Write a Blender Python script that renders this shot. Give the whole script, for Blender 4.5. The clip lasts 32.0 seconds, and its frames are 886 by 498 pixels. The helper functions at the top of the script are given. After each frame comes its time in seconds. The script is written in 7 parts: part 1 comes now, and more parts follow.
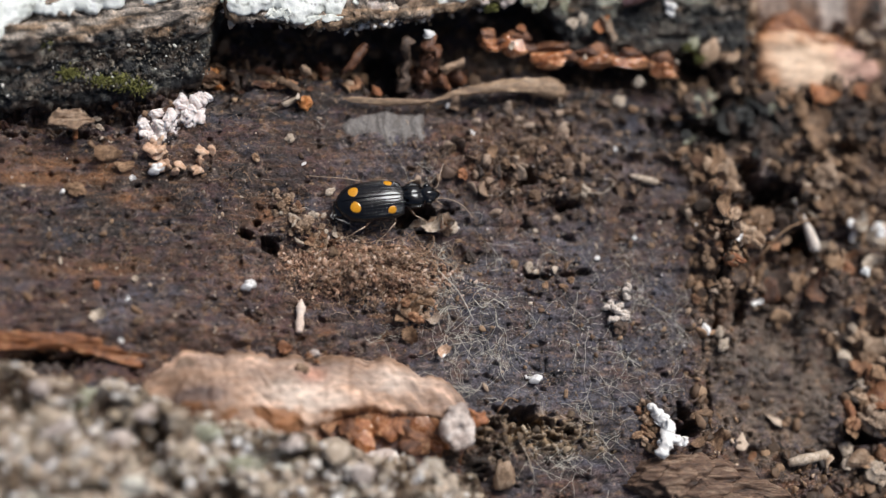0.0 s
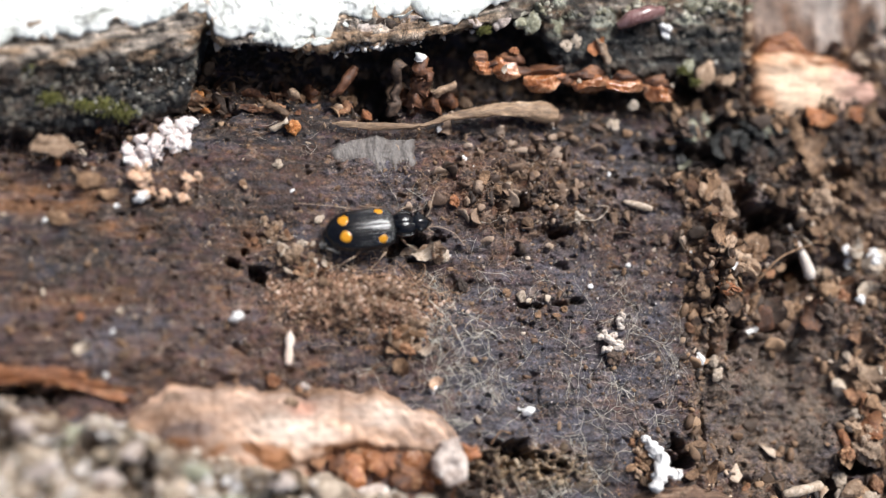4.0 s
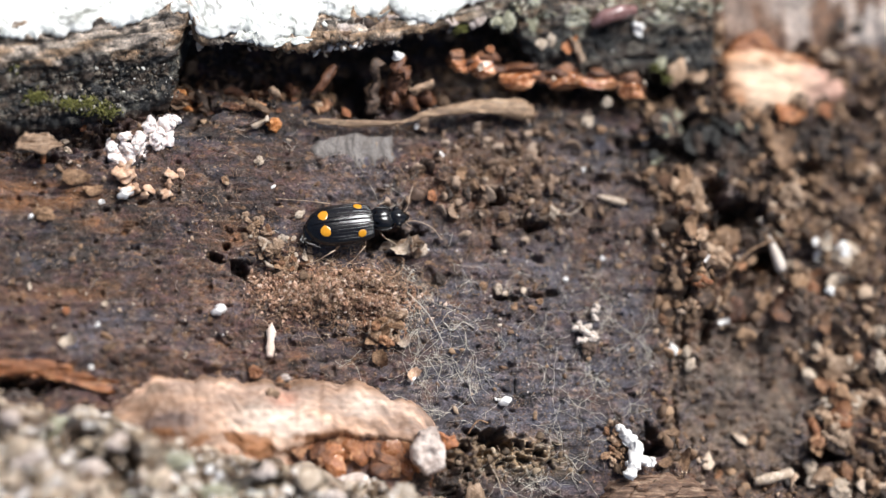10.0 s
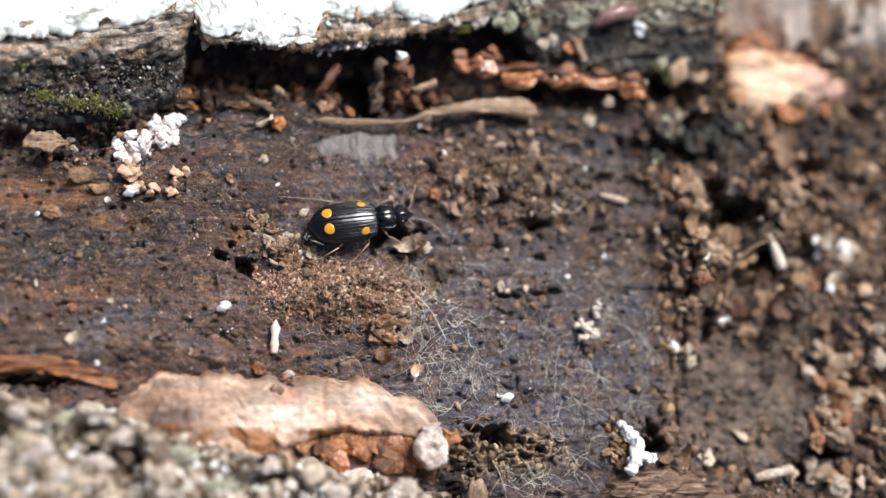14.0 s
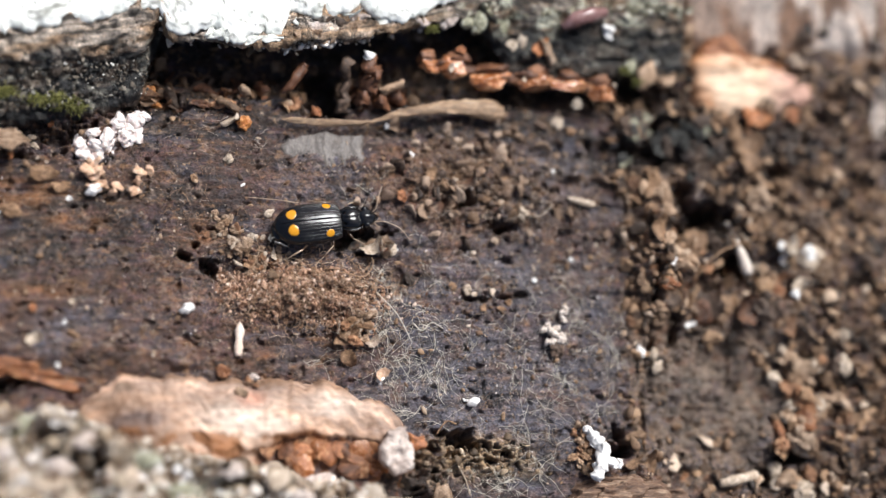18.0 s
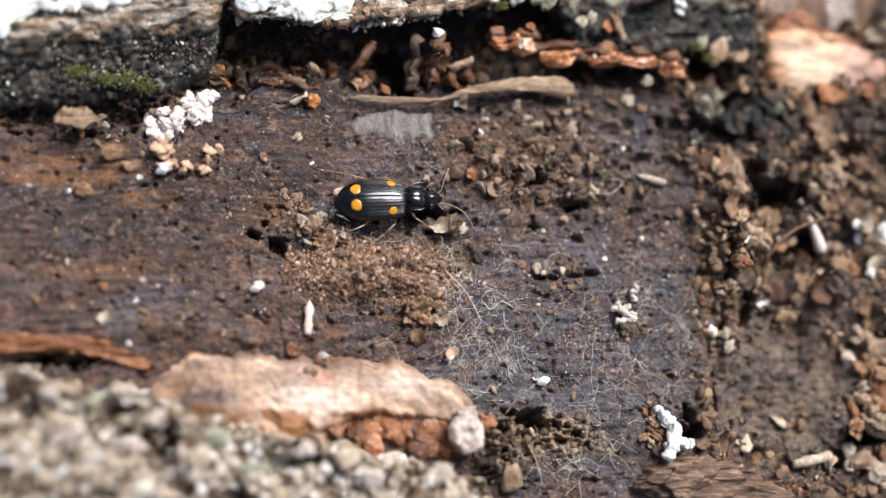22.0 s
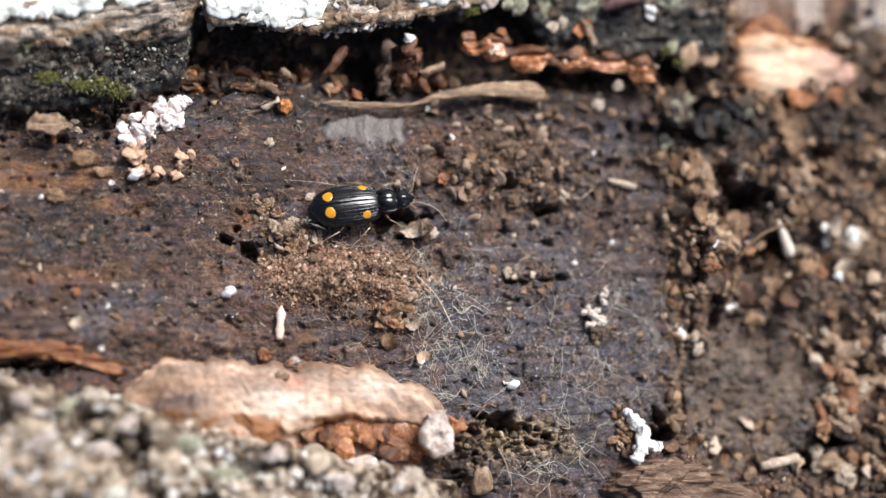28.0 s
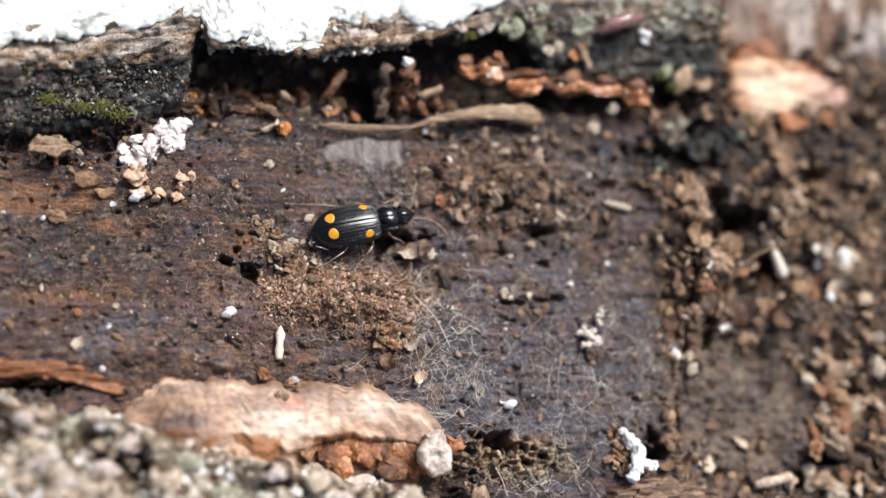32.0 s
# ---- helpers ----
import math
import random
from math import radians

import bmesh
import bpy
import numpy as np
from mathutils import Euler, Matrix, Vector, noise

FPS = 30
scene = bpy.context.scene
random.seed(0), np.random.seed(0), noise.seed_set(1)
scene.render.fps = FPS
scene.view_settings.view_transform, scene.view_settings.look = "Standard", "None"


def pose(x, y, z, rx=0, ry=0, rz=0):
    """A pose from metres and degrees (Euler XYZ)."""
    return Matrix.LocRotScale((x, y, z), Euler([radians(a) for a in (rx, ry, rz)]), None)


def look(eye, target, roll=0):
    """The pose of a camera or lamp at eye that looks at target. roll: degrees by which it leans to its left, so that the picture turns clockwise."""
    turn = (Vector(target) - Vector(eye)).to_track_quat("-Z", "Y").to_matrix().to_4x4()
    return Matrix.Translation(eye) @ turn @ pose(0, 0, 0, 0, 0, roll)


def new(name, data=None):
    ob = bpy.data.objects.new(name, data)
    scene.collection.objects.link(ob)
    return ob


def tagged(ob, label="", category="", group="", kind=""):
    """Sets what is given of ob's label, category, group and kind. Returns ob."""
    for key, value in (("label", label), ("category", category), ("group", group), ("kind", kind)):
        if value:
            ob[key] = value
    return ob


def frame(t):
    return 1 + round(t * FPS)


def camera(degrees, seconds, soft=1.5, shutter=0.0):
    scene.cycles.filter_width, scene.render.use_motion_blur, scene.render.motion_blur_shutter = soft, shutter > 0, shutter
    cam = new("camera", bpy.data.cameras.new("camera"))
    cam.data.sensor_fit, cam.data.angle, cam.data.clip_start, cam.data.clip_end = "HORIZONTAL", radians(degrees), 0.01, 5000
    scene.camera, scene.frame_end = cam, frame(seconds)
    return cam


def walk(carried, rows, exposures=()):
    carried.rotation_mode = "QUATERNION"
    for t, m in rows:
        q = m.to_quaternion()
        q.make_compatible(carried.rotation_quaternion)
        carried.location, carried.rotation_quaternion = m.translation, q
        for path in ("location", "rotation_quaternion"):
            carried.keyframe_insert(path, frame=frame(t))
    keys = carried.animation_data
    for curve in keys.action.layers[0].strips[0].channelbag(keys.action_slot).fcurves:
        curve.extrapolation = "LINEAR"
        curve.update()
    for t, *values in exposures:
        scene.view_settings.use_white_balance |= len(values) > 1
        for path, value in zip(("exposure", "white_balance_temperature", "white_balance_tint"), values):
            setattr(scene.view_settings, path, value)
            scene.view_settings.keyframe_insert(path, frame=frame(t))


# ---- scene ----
MM = 0.001
LENS = 32.0

# ---- the camera, held by hand over the log ----
cam = camera(LENS, 32.0, soft=1.35)
cam.data.dof.use_dof = True
cam.data.dof.focus_distance = 0.0771
cam.data.dof.aperture_fstop = 13.0
PATH = [
    (0.0, pose(-0.013634, -0.020498, 0.074168, 15.011, -9.607, -2.238)),
    (0.5, pose(-0.014917, -0.019674, 0.072649, 14.297, -10.112, -2.194)),
    (1.0, pose(-0.014759, -0.019057, 0.070956, 14.516, -9.666, -2.111)),
    (1.5, pose(-0.014528, -0.016867, 0.07145, 12.949, -10.21, -1.831)),
    (2.0, pose(-0.015085, -0.017277, 0.072389, 13.454, -10.616, -2.104)),
    (2.5, pose(-0.014892, -0.017511, 0.072223, 13.822, -10.511, -2.238)),
    (3.0, pose(-0.015373, -0.016944, 0.072496, 13.63, -10.914, -2.398)),
    (3.5, pose(-0.015044, -0.016742, 0.073301, 13.62, -11.013, -2.389)),
    (5.5, pose(-0.014561, -0.017683, 0.073042, 13.879, -10.699, -2.513)),
    (6.0, pose(-0.014323, -0.016967, 0.073653, 13.412, -10.517, -2.482)),
    (6.5, pose(-0.014223, -0.017501, 0.073835, 14.056, -10.586, -2.66)),
    (7.0, pose(-0.014681, -0.017322, 0.0737, 13.937, -10.771, -2.807)),
    (7.5, pose(-0.014566, -0.017233, 0.073674, 13.817, -10.603, -2.709)),
    (8.0, pose(-0.01462, -0.017199, 0.073601, 13.605, -10.832, -2.631)),
    (8.5, pose(-0.014832, -0.018217, 0.073594, 14.244, -11.117, -2.885)),
    (9.0, pose(-0.014765, -0.017944, 0.074123, 13.972, -10.905, -2.726)),
    (9.5, pose(-0.014864, -0.018139, 0.074482, 14.197, -11.45, -2.906)),
    (10.0, pose(-0.014461, -0.017817, 0.074963, 13.875, -11.238, -2.739)),
    (10.5, pose(-0.014972, -0.017787, 0.074553, 13.998, -11.685, -2.807)),
    (11.0, pose(-0.014769, -0.017985, 0.074808, 13.744, -11.393, -2.676)),
    (11.5, pose(-0.014787, -0.017452, 0.075657, 13.334, -11.532, -2.648)),
    (12.0, pose(-0.014938, -0.017942, 0.075499, 13.67, -11.446, -2.753)),
    (12.5, pose(-0.014653, -0.018006, 0.075567, 13.847, -11.321, -2.704)),
    (13.0, pose(-0.014887, -0.018287, 0.075524, 14.194, -11.327, -2.83)),
    (13.5, pose(-0.015079, -0.016968, 0.075624, 13.168, -11.453, -2.654)),
    (14.0, pose(-0.014597, -0.018362, 0.075483, 14.076, -11.15, -2.682)),
    (14.5, pose(-0.014474, -0.018022, 0.075812, 13.639, -11.192, -2.573)),
    (16.5, pose(-0.014967, -0.016629, 0.075364, 13.158, -12.234, -2.46)),
    (17.0, pose(-0.015091, -0.017313, 0.075158, 13.679, -12.222, -2.45)),
    (17.5, pose(-0.014986, -0.016793, 0.075134, 13.214, -12.6, -2.429)),
    (18.0, pose(-0.01544, -0.017648, 0.074683, 13.795, -13.196, -2.646)),
    (18.5, pose(-0.015113, -0.018359, 0.075172, 14.353, -12.219, -2.498)),
    (19.0, pose(-0.01568, -0.018006, 0.074799, 13.963, -11.747, -2.404)),
    (19.5, pose(-0.016322, -0.017577, 0.074237, 13.488, -11.606, -2.318)),
    (20.0, pose(-0.015979, -0.016951, 0.074625, 13.029, -11.045, -2.094)),
    (20.5, pose(-0.015885, -0.017293, 0.074602, 12.952, -11.002, -1.999)),
    (21.0, pose(-0.016202, -0.017348, 0.074217, 13.009, -11.268, -2.142)),
    (21.5, pose(-0.016153, -0.017293, 0.074282, 12.825, -11.205, -2.077)),
    (22.0, pose(-0.01563, -0.017584, 0.074221, 12.914, -10.888, -2.13)),
    (22.5, pose(-0.015562, -0.017322, 0.074513, 12.689, -11.072, -2.166)),
    (23.0, pose(-0.015177, -0.017289, 0.074359, 12.4, -10.987, -2.181)),
    (23.5, pose(-0.015692, -0.017102, 0.074182, 12.221, -11.771, -2.309)),
    (24.0, pose(-0.01559, -0.017081, 0.074519, 12.275, -11.536, -2.316)),
    (24.5, pose(-0.015639, -0.016854, 0.074811, 12.369, -11.667, -2.337)),
    (26.5, pose(-0.016014, -0.016947, 0.07471, 12.495, -11.864, -2.352)),
    (27.0, pose(-0.015731, -0.015748, 0.075372, 11.886, -11.879, -2.213)),
    (27.5, pose(-0.015162, -0.016842, 0.075097, 12.68, -11.612, -2.368)),
    (28.0, pose(-0.015007, -0.016555, 0.07517, 12.219, -11.395, -2.237)),
    (28.5, pose(-0.015335, -0.016598, 0.075353, 12.38, -11.599, -2.262)),
    (29.0, pose(-0.015487, -0.016504, 0.075285, 12.209, -11.679, -2.179)),
    (29.5, pose(-0.015363, -0.015958, 0.075792, 12.048, -11.491, -2.158)),
    (30.0, pose(-0.015903, -0.016795, 0.07525, 12.952, -11.997, -2.476)),
    (30.5, pose(-0.015766, -0.016027, 0.075668, 12.593, -11.879, -2.345)),
    (31.0, pose(-0.015944, -0.01587, 0.07545, 12.358, -11.896, -2.189)),
    (31.5, pose(-0.015879, -0.016271, 0.075695, 12.698, -12.031, -2.27)),
    (32.0, pose(-0.015881, -0.016716, 0.07583, 13.026, -12.001, -2.329)),
]
walk(cam, PATH, [(0.0, -0.36), (1.0, -0.27), (2.0, -0.1), (6.0, 0.16), (32.0, 0.16)])

# ---- daylight under an overcast sky ----
SUN_UP, SUN_ROUND = radians(54), radians(38)
world = bpy.data.worlds.new("overcast_sky")
scene.world = world
world.use_nodes = True
sky = world.node_tree.nodes.new("ShaderNodeTexSky")
sky.sky_type, sky.sun_disc = "NISHITA", False
sky.sun_elevation, sky.sun_rotation = SUN_UP, SUN_ROUND
sky.air_density, sky.dust_density, sky.ozone_density = 1.0, 4.0, 1.0
back = world.node_tree.nodes["Background"]
back.inputs["Strength"].default_value = 0.08
world.node_tree.links.new(sky.outputs["Color"], back.inputs["Color"])
sun = new("sun", bpy.data.lights.new("sun", "SUN"))
sun.data.energy, sun.data.angle, sun.data.color = 4.8, radians(30), (0.97, 0.985, 1.0)
way = Vector((math.sin(SUN_ROUND) * math.cos(SUN_UP), math.cos(SUN_ROUND) * math.cos(SUN_UP), math.sin(SUN_UP)))
sun.matrix_world = look(way * 0.5, (0, 0, 0))


# ---- materials ----
def ramp(tree, fac, stops):
    node = tree.nodes.new("ShaderNodeValToRGB")
    while len(node.color_ramp.elements) < len(stops):
        node.color_ramp.elements.new(0.5)
    for e, (at, colour) in zip(node.color_ramp.elements, stops):
        e.position, e.color = at, (*colour, 1)
    tree.links.new(fac, node.inputs["Fac"])
    return node.outputs["Color"]


def grain(tree, coords, size, detail=5.0, stretch=(1, 1, 1), distortion=0.0):
    """Noise whose features are about `size` millimetres across."""
    m = tree.nodes.new("ShaderNodeMapping")
    m.inputs["Scale"].default_value = stretch
    tree.links.new(coords, m.inputs["Vector"])
    n = tree.nodes.new("ShaderNodeTexNoise")
    n.inputs["Scale"].default_value, n.inputs["Detail"].default_value = 1.0 / (size * MM), detail
    n.inputs["Roughness"].default_value, n.inputs["Distortion"].default_value = 0.62, distortion
    tree.links.new(m.outputs["Vector"], n.inputs["Vector"])
    return n.outputs["Fac"]


def mix(tree, kind, fac, a, b):
    n = tree.nodes.new("ShaderNodeMix")
    n.data_type, n.blend_type = "RGBA", kind
    for socket, value in ((0, fac), (6, a), (7, b)):
        if isinstance(value, bpy.types.NodeSocket):
            tree.links.new(value, n.inputs[socket])
        else:
            n.inputs[socket].default_value = value if socket == 0 else (*value, 1)
    return n.outputs[2]


def surface(name, stops, size=0.6, fine=0.12, rough=(0.6, 0.9), relief=0.04, stretch=(1, 1, 1), tint=False, each=0.0,
            glow_through=0.0, coat=0.0, fine_mix=0.5):
    """A rough natural surface: a ramp over coarse grain, darker and lighter fine grain over it, bump and uneven gloss."""
    m = bpy.data.materials.new(name)
    m.use_nodes = True
    t = m.node_tree
    p = t.nodes["Principled BSDF"]
    coords = t.nodes.new("ShaderNodeTexCoord").outputs["Object"]
    coarse, thin = grain(t, coords, size, 6, stretch, 0.6), grain(t, coords, fine, 4, stretch)
    colour = ramp(t, coarse, stops)
    if tint:
        a = t.nodes.new("ShaderNodeVertexColor")
        a.layer_name = "tint"
        colour = mix(t, "MULTIPLY", 1.0, a.outputs["Color"], colour)
    colour = mix(t, "MULTIPLY", fine_mix, colour, ramp(t, thin, [(0.28, (0.12, 0.11, 0.11)), (0.48, (0.85, 0.85, 0.85)), (0.62, (1.5, 1.47, 1.42)), (0.75, (2.6, 2.5, 2.35))]))
    if each:
        info = t.nodes.new("ShaderNodeObjectInfo")
        colour = mix(t, "MULTIPLY", 1.0, colour, ramp(t, info.outputs["Random"], [(0, (1 - each,) * 3), (0.5, (1, 0.95, 0.9)), (1, (1 + each, 1 + each * 0.9, 1 + each * 0.8))]))
    t.links.new(colour, p.inputs["Base Color"])
    r = t.nodes.new("ShaderNodeMapRange")
    r.inputs["To Min"].default_value, r.inputs["To Max"].default_value = rough
    t.links.new(thin, r.inputs["Value"])
    t.links.new(r.outputs["Result"], p.inputs["Roughness"])
    b = t.nodes.new("ShaderNodeBump")
    b.inputs["Strength"].default_value, b.inputs["Distance"].default_value = 1.0, relief * MM
    t.links.new(thin, b.inputs["Height"])
    t.links.new(b.outputs["Normal"], p.inputs["Normal"])
    p.inputs["Coat Weight"].default_value = coat
    if glow_through:
        p.inputs["Subsurface Weight"].default_value = glow_through
        p.inputs["Subsurface Radius"].default_value = (0.0006, 0.0004, 0.0003)
        p.inputs["Subsurface Scale"].default_value = 1.0
    return m


def plain(name, colour, rough=0.4, coat=0.0, metal=0.0, vary=0.25):
    return surface(name, [(0.3, [c * (1 - vary) for c in colour]), (0.7, [c * (1 + vary) for c in colour])], 0.3, 0.06,
                   (max(rough - 0.1, 0.02), rough + 0.1), 0.004, coat=coat, fine_mix=0.15)


EVEN = [(0.28, (0.5, 0.47, 0.45)), (0.5, (1, 1, 1)), (0.72, (1.6, 1.5, 1.4))]
WOOD = surface("decayed_wood", EVEN, 0.5, 0.10, (0.08, 0.66), 0.13, (0.8, 1, 1), tint=True, fine_mix=0.9)
BARK = surface("bark", EVEN, 0.5, 0.10, (0.12, 0.7), 0.14, tint=True, fine_mix=0.8)
CRUST = surface("white_crust", [(0.3, (0.62, 0.64, 0.58)), (0.5, (0.82, 0.83, 0.78)), (0.7, (0.86, 0.86, 0.84))], 0.8, 0.2, (0.7, 0.95), 0.03, tint=True, fine_mix=0.15)
TAN = surface("inner_bark", EVEN, 1.6, 0.25, (0.5, 0.8), 0.03, (0.35, 1, 1), tint=True, fine_mix=0.3)
ORANGE = surface("orange_inner_bark", [(0.3, (0.11, 0.038, 0.014)), (0.5, (0.30, 0.115, 0.045)), (0.72, (0.52, 0.28, 0.14))], 0.8, 0.12, (0.35, 0.75), 0.04, each=0.3)
BRIGHT_ORANGE = surface("bright_orange_bark", [(0.3, (0.26, 0.085, 0.022)), (0.5, (0.48, 0.18, 0.05)), (0.72, (0.66, 0.32, 0.12))], 0.5, 0.1, (0.25, 0.6), 0.04)
CRUMB = surface("wood_crumb", [(0.3, (0.07, 0.038, 0.021)), (0.5, (0.20, 0.118, 0.066)), (0.72, (0.37, 0.245, 0.15))], 0.35, 0.07, (0.5, 0.85), 0.03, each=0.45)
TAN_CRUMB = surface("tan_crumb", [(0.3, (0.13, 0.08, 0.05)), (0.5, (0.32, 0.215, 0.14)), (0.72, (0.54, 0.41, 0.31))], 0.4, 0.08, (0.5, 0.85), 0.04, each=0.25)
DARK_CRUMB = surface("dark_crumb", [(0.3, (0.025, 0.018, 0.014)), (0.5, (0.07, 0.045, 0.032)), (0.72, (0.15, 0.10, 0.07))], 0.35, 0.07, (0.45, 0.85), 0.03, each=0.5)
RUSTY = surface("rusty_crumb", [(0.3, (0.08, 0.035, 0.018)), (0.5, (0.25, 0.12, 0.06)), (0.72, (0.45, 0.28, 0.16))], 0.35, 0.07, (0.4, 0.8), 0.04, each=0.4)
FRASS_CRUMB = surface("frass_crumb", [(0.3, (0.07, 0.039, 0.022)), (0.5, (0.20, 0.12, 0.07)), (0.72, (0.38, 0.25, 0.15))], 0.3, 0.08, (0.3, 0.7), 0.06, each=0.3)
PALE = surface("pale_crumb", [(0.3, (0.26, 0.19, 0.14)), (0.5, (0.44, 0.36, 0.28)), (0.7, (0.62, 0.54, 0.46))], 0.3, 0.06, (0.5, 0.8), 0.02, each=0.2, fine_mix=0.3)
WHITE = surface("white_grain", [(0.3, (0.66, 0.62, 0.58)), (0.6, (0.84, 0.82, 0.80))], 0.25, 0.06, (0.4, 0.7), 0.01, fine_mix=0.15)
MOULD = surface("pinkish_mould", [(0.3, (0.66, 0.54, 0.50)), (0.5, (0.80, 0.70, 0.66)), (0.7, (0.86, 0.80, 0.77))], 0.3, 0.05, (0.6, 0.9), 0.02, fine_mix=0.25, glow_through=0.15)
TUFT = surface("creamy_mould", [(0.3, (0.48, 0.38, 0.31)), (0.5, (0.68, 0.58, 0.5)), (0.7, (0.8, 0.73, 0.67))], 0.2, 0.05, (0.6, 0.9), 0.03, fine_mix=0.4)
CREAM = surface("cream_skin", [(0.3, (0.62, 0.45, 0.35)), (0.6, (0.82, 0.68, 0.58))], 0.5, 0.06, (0.45, 0.7), 0.02, fine_mix=0.2)
PEACH = surface("peach_mould", [(0.3, (0.40, 0.21, 0.12)), (0.5, (0.60, 0.38, 0.25)), (0.7, (0.74, 0.56, 0.43))], 0.3, 0.05, (0.55, 0.85), 0.02, fine_mix=0.25)
GLASSY = surface("translucent_flake", [(0.3, (0.22, 0.14, 0.09)), (0.6, (0.46, 0.35, 0.27))], 0.3, 0.06, (0.15, 0.4), 0.02, coat=0.5, glow_through=0.3, fine_mix=0.3)
THREAD = plain("pale_thread", (0.64, 0.59, 0.50), 0.6)
BROWN_THREAD = plain("brown_thread", (0.30, 0.185, 0.11), 0.6)
MOSS = surface("moss", [(0.3, (0.045, 0.048, 0.012)), (0.5, (0.14, 0.135, 0.028)), (0.7, (0.32, 0.31, 0.11))], 0.3, 0.05, (0.5, 0.9), 0.02)
CHITIN = surface("black_chitin", [(0.3, (0.002, 0.002, 0.003)), (0.7, (0.004, 0.004, 0.005))], 0.3, 0.08, (0.1, 0.19), 0.003, coat=0.3, fine_mix=0.1)
CHITIN.node_tree.nodes["Principled BSDF"].inputs["Specular IOR Level"].default_value = 0.4
SPOT = plain("yellow_spot", (0.62, 0.27, 0.012), 0.22, coat=0.4, vary=0.1)
LEG = plain("amber_leg", (0.10, 0.055, 0.03), 0.3, coat=0.3)
PALE_LEG = plain("pale_tarsus", (0.42, 0.31, 0.22), 0.3, coat=0.4)
WING = plain("wing_tip", (0.16, 0.15, 0.14), 0.2, coat=0.6)


# ---- shapes (all in millimetres) ----
def lattice(ix, iy, seed):
    v = np.sin(ix * 127.1 + iy * 311.7 + seed * 74.7) * 43758.5453
    return v - np.floor(v)


def noise2(x, y, seed=0):
    """Smooth noise from -1 to 1, with features one unit across."""
    x, y = np.asarray(x, float), np.asarray(y, float)
    ix, iy = np.floor(x), np.floor(y)
    u, v = x - ix, y - iy
    u, v = u * u * (3 - 2 * u), v * v * (3 - 2 * v)
    a = lattice(ix, iy, seed) * (1 - u) + lattice(ix + 1, iy, seed) * u
    b = lattice(ix, iy + 1, seed) * (1 - u) + lattice(ix + 1, iy + 1, seed) * u
    return 2 * (a * (1 - v) + b * v) - 1


def layers(x, y, octaves=4, seed=0, fall=0.5):
    total, weight = 0, 1
    for n in range(octaves):
        total = total + weight * noise2(x * 2**n + 13.7 * n, y * 2**n - 7.3 * n, seed + n)
        weight *= fall
    return total


def lumps(x, y, seed=0):
    """Round grains, one per cell: 1 on top of a grain, 0 in the joints between them."""
    x, y = np.asarray(x, float), np.asarray(y, float)
    ix, iy = np.floor(x), np.floor(y)
    best = np.full(np.broadcast(x, y).shape, 9.0)
    for dx in (-1, 0, 1):
        for dy in (-1, 0, 1):
            cx, cy = ix + dx, iy + dy
            px, py = cx + 0.15 + 0.7 * lattice(cx, cy, seed), cy + 0.15 + 0.7 * lattice(cx, cy, seed + 9)
            size = 0.55 + 0.9 * lattice(cx, cy, seed + 5)
            best = np.minimum(best, ((x - px) ** 2 + (y - py) ** 2) / size**2)
    return np.clip(1 - best, 0, 1) ** 0.5


def cells(x, y, seed=0):
    """Distance from the walls between irregular cells: 0 on a wall."""
    x, y = np.asarray(x, float), np.asarray(y, float)
    x, y = x + 0.5 * layers(x * 1.3, y * 1.3, 2, seed + 2), y + 0.5 * layers(x * 1.3 + 9, y * 1.3, 2, seed + 3)
    ix, iy = np.floor(x), np.floor(y)
    d = np.stack([np.hypot(x - (ix + i + lattice(ix + i, iy + j, seed)), y - (iy + j + lattice(ix + i, iy + j, seed + 9))) for i in (-1, 0, 1) for j in (-1, 0, 1)])
    d = np.partition(d, 1, axis=0)
    return d[1] - d[0]


def smooth(a, b, x):
    t = np.clip((np.asarray(x, float) - a) / (b - a), 0, 1)
    return t * t * (3 - 2 * t)


def hump(x, y, cx, cy, rx, ry, turn=0.0):
    """1 at the centre of an ellipse, falling smoothly to 0 outside it."""
    c, s = math.cos(radians(turn)), math.sin(radians(turn))
    u, v = (c * (x - cx) + s * (y - cy)) / rx, (c * (y - cy) - s * (x - cx)) / ry
    return np.exp(-1.2 * (u * u + v * v) ** 1.5)


def mesh(name, verts, faces, material, tint=None, flat=False):
    me = bpy.data.meshes.new(name)
    verts = np.asarray(verts, float) * MM
    faces = np.asarray(faces, dtype=np.int32)
    me.vertices.add(len(verts))
    me.vertices.foreach_set("co", verts.ravel())
    sides = faces.shape[1]
    me.loops.add(faces.size)
    me.loops.foreach_set("vertex_index", faces.ravel())
    me.polygons.add(len(faces))
    me.polygons.foreach_set("loop_start", np.arange(0, faces.size, sides, dtype=np.int32))
    me.polygons.foreach_set("use_smooth", np.full(len(faces), not flat))
    if tint is not None:
        layer = me.color_attributes.new("tint", "FLOAT_COLOR", "POINT")
        layer.data.foreach_set("color", np.c_[np.clip(tint, 0, 1), np.ones(len(verts))].astype(np.float32).ravel())
    me.materials.append(material)
    me.update(calc_edges=True)
    return me


def part(name, me, parent=None, label="", at=None):
    """One mesh object, under a thing or under one of its parts."""
    ob = new(name, me)
    if parent is not None:
        ob.parent = parent
    if at is not None:
        ob.matrix_basis = at
    return tagged(ob, label)


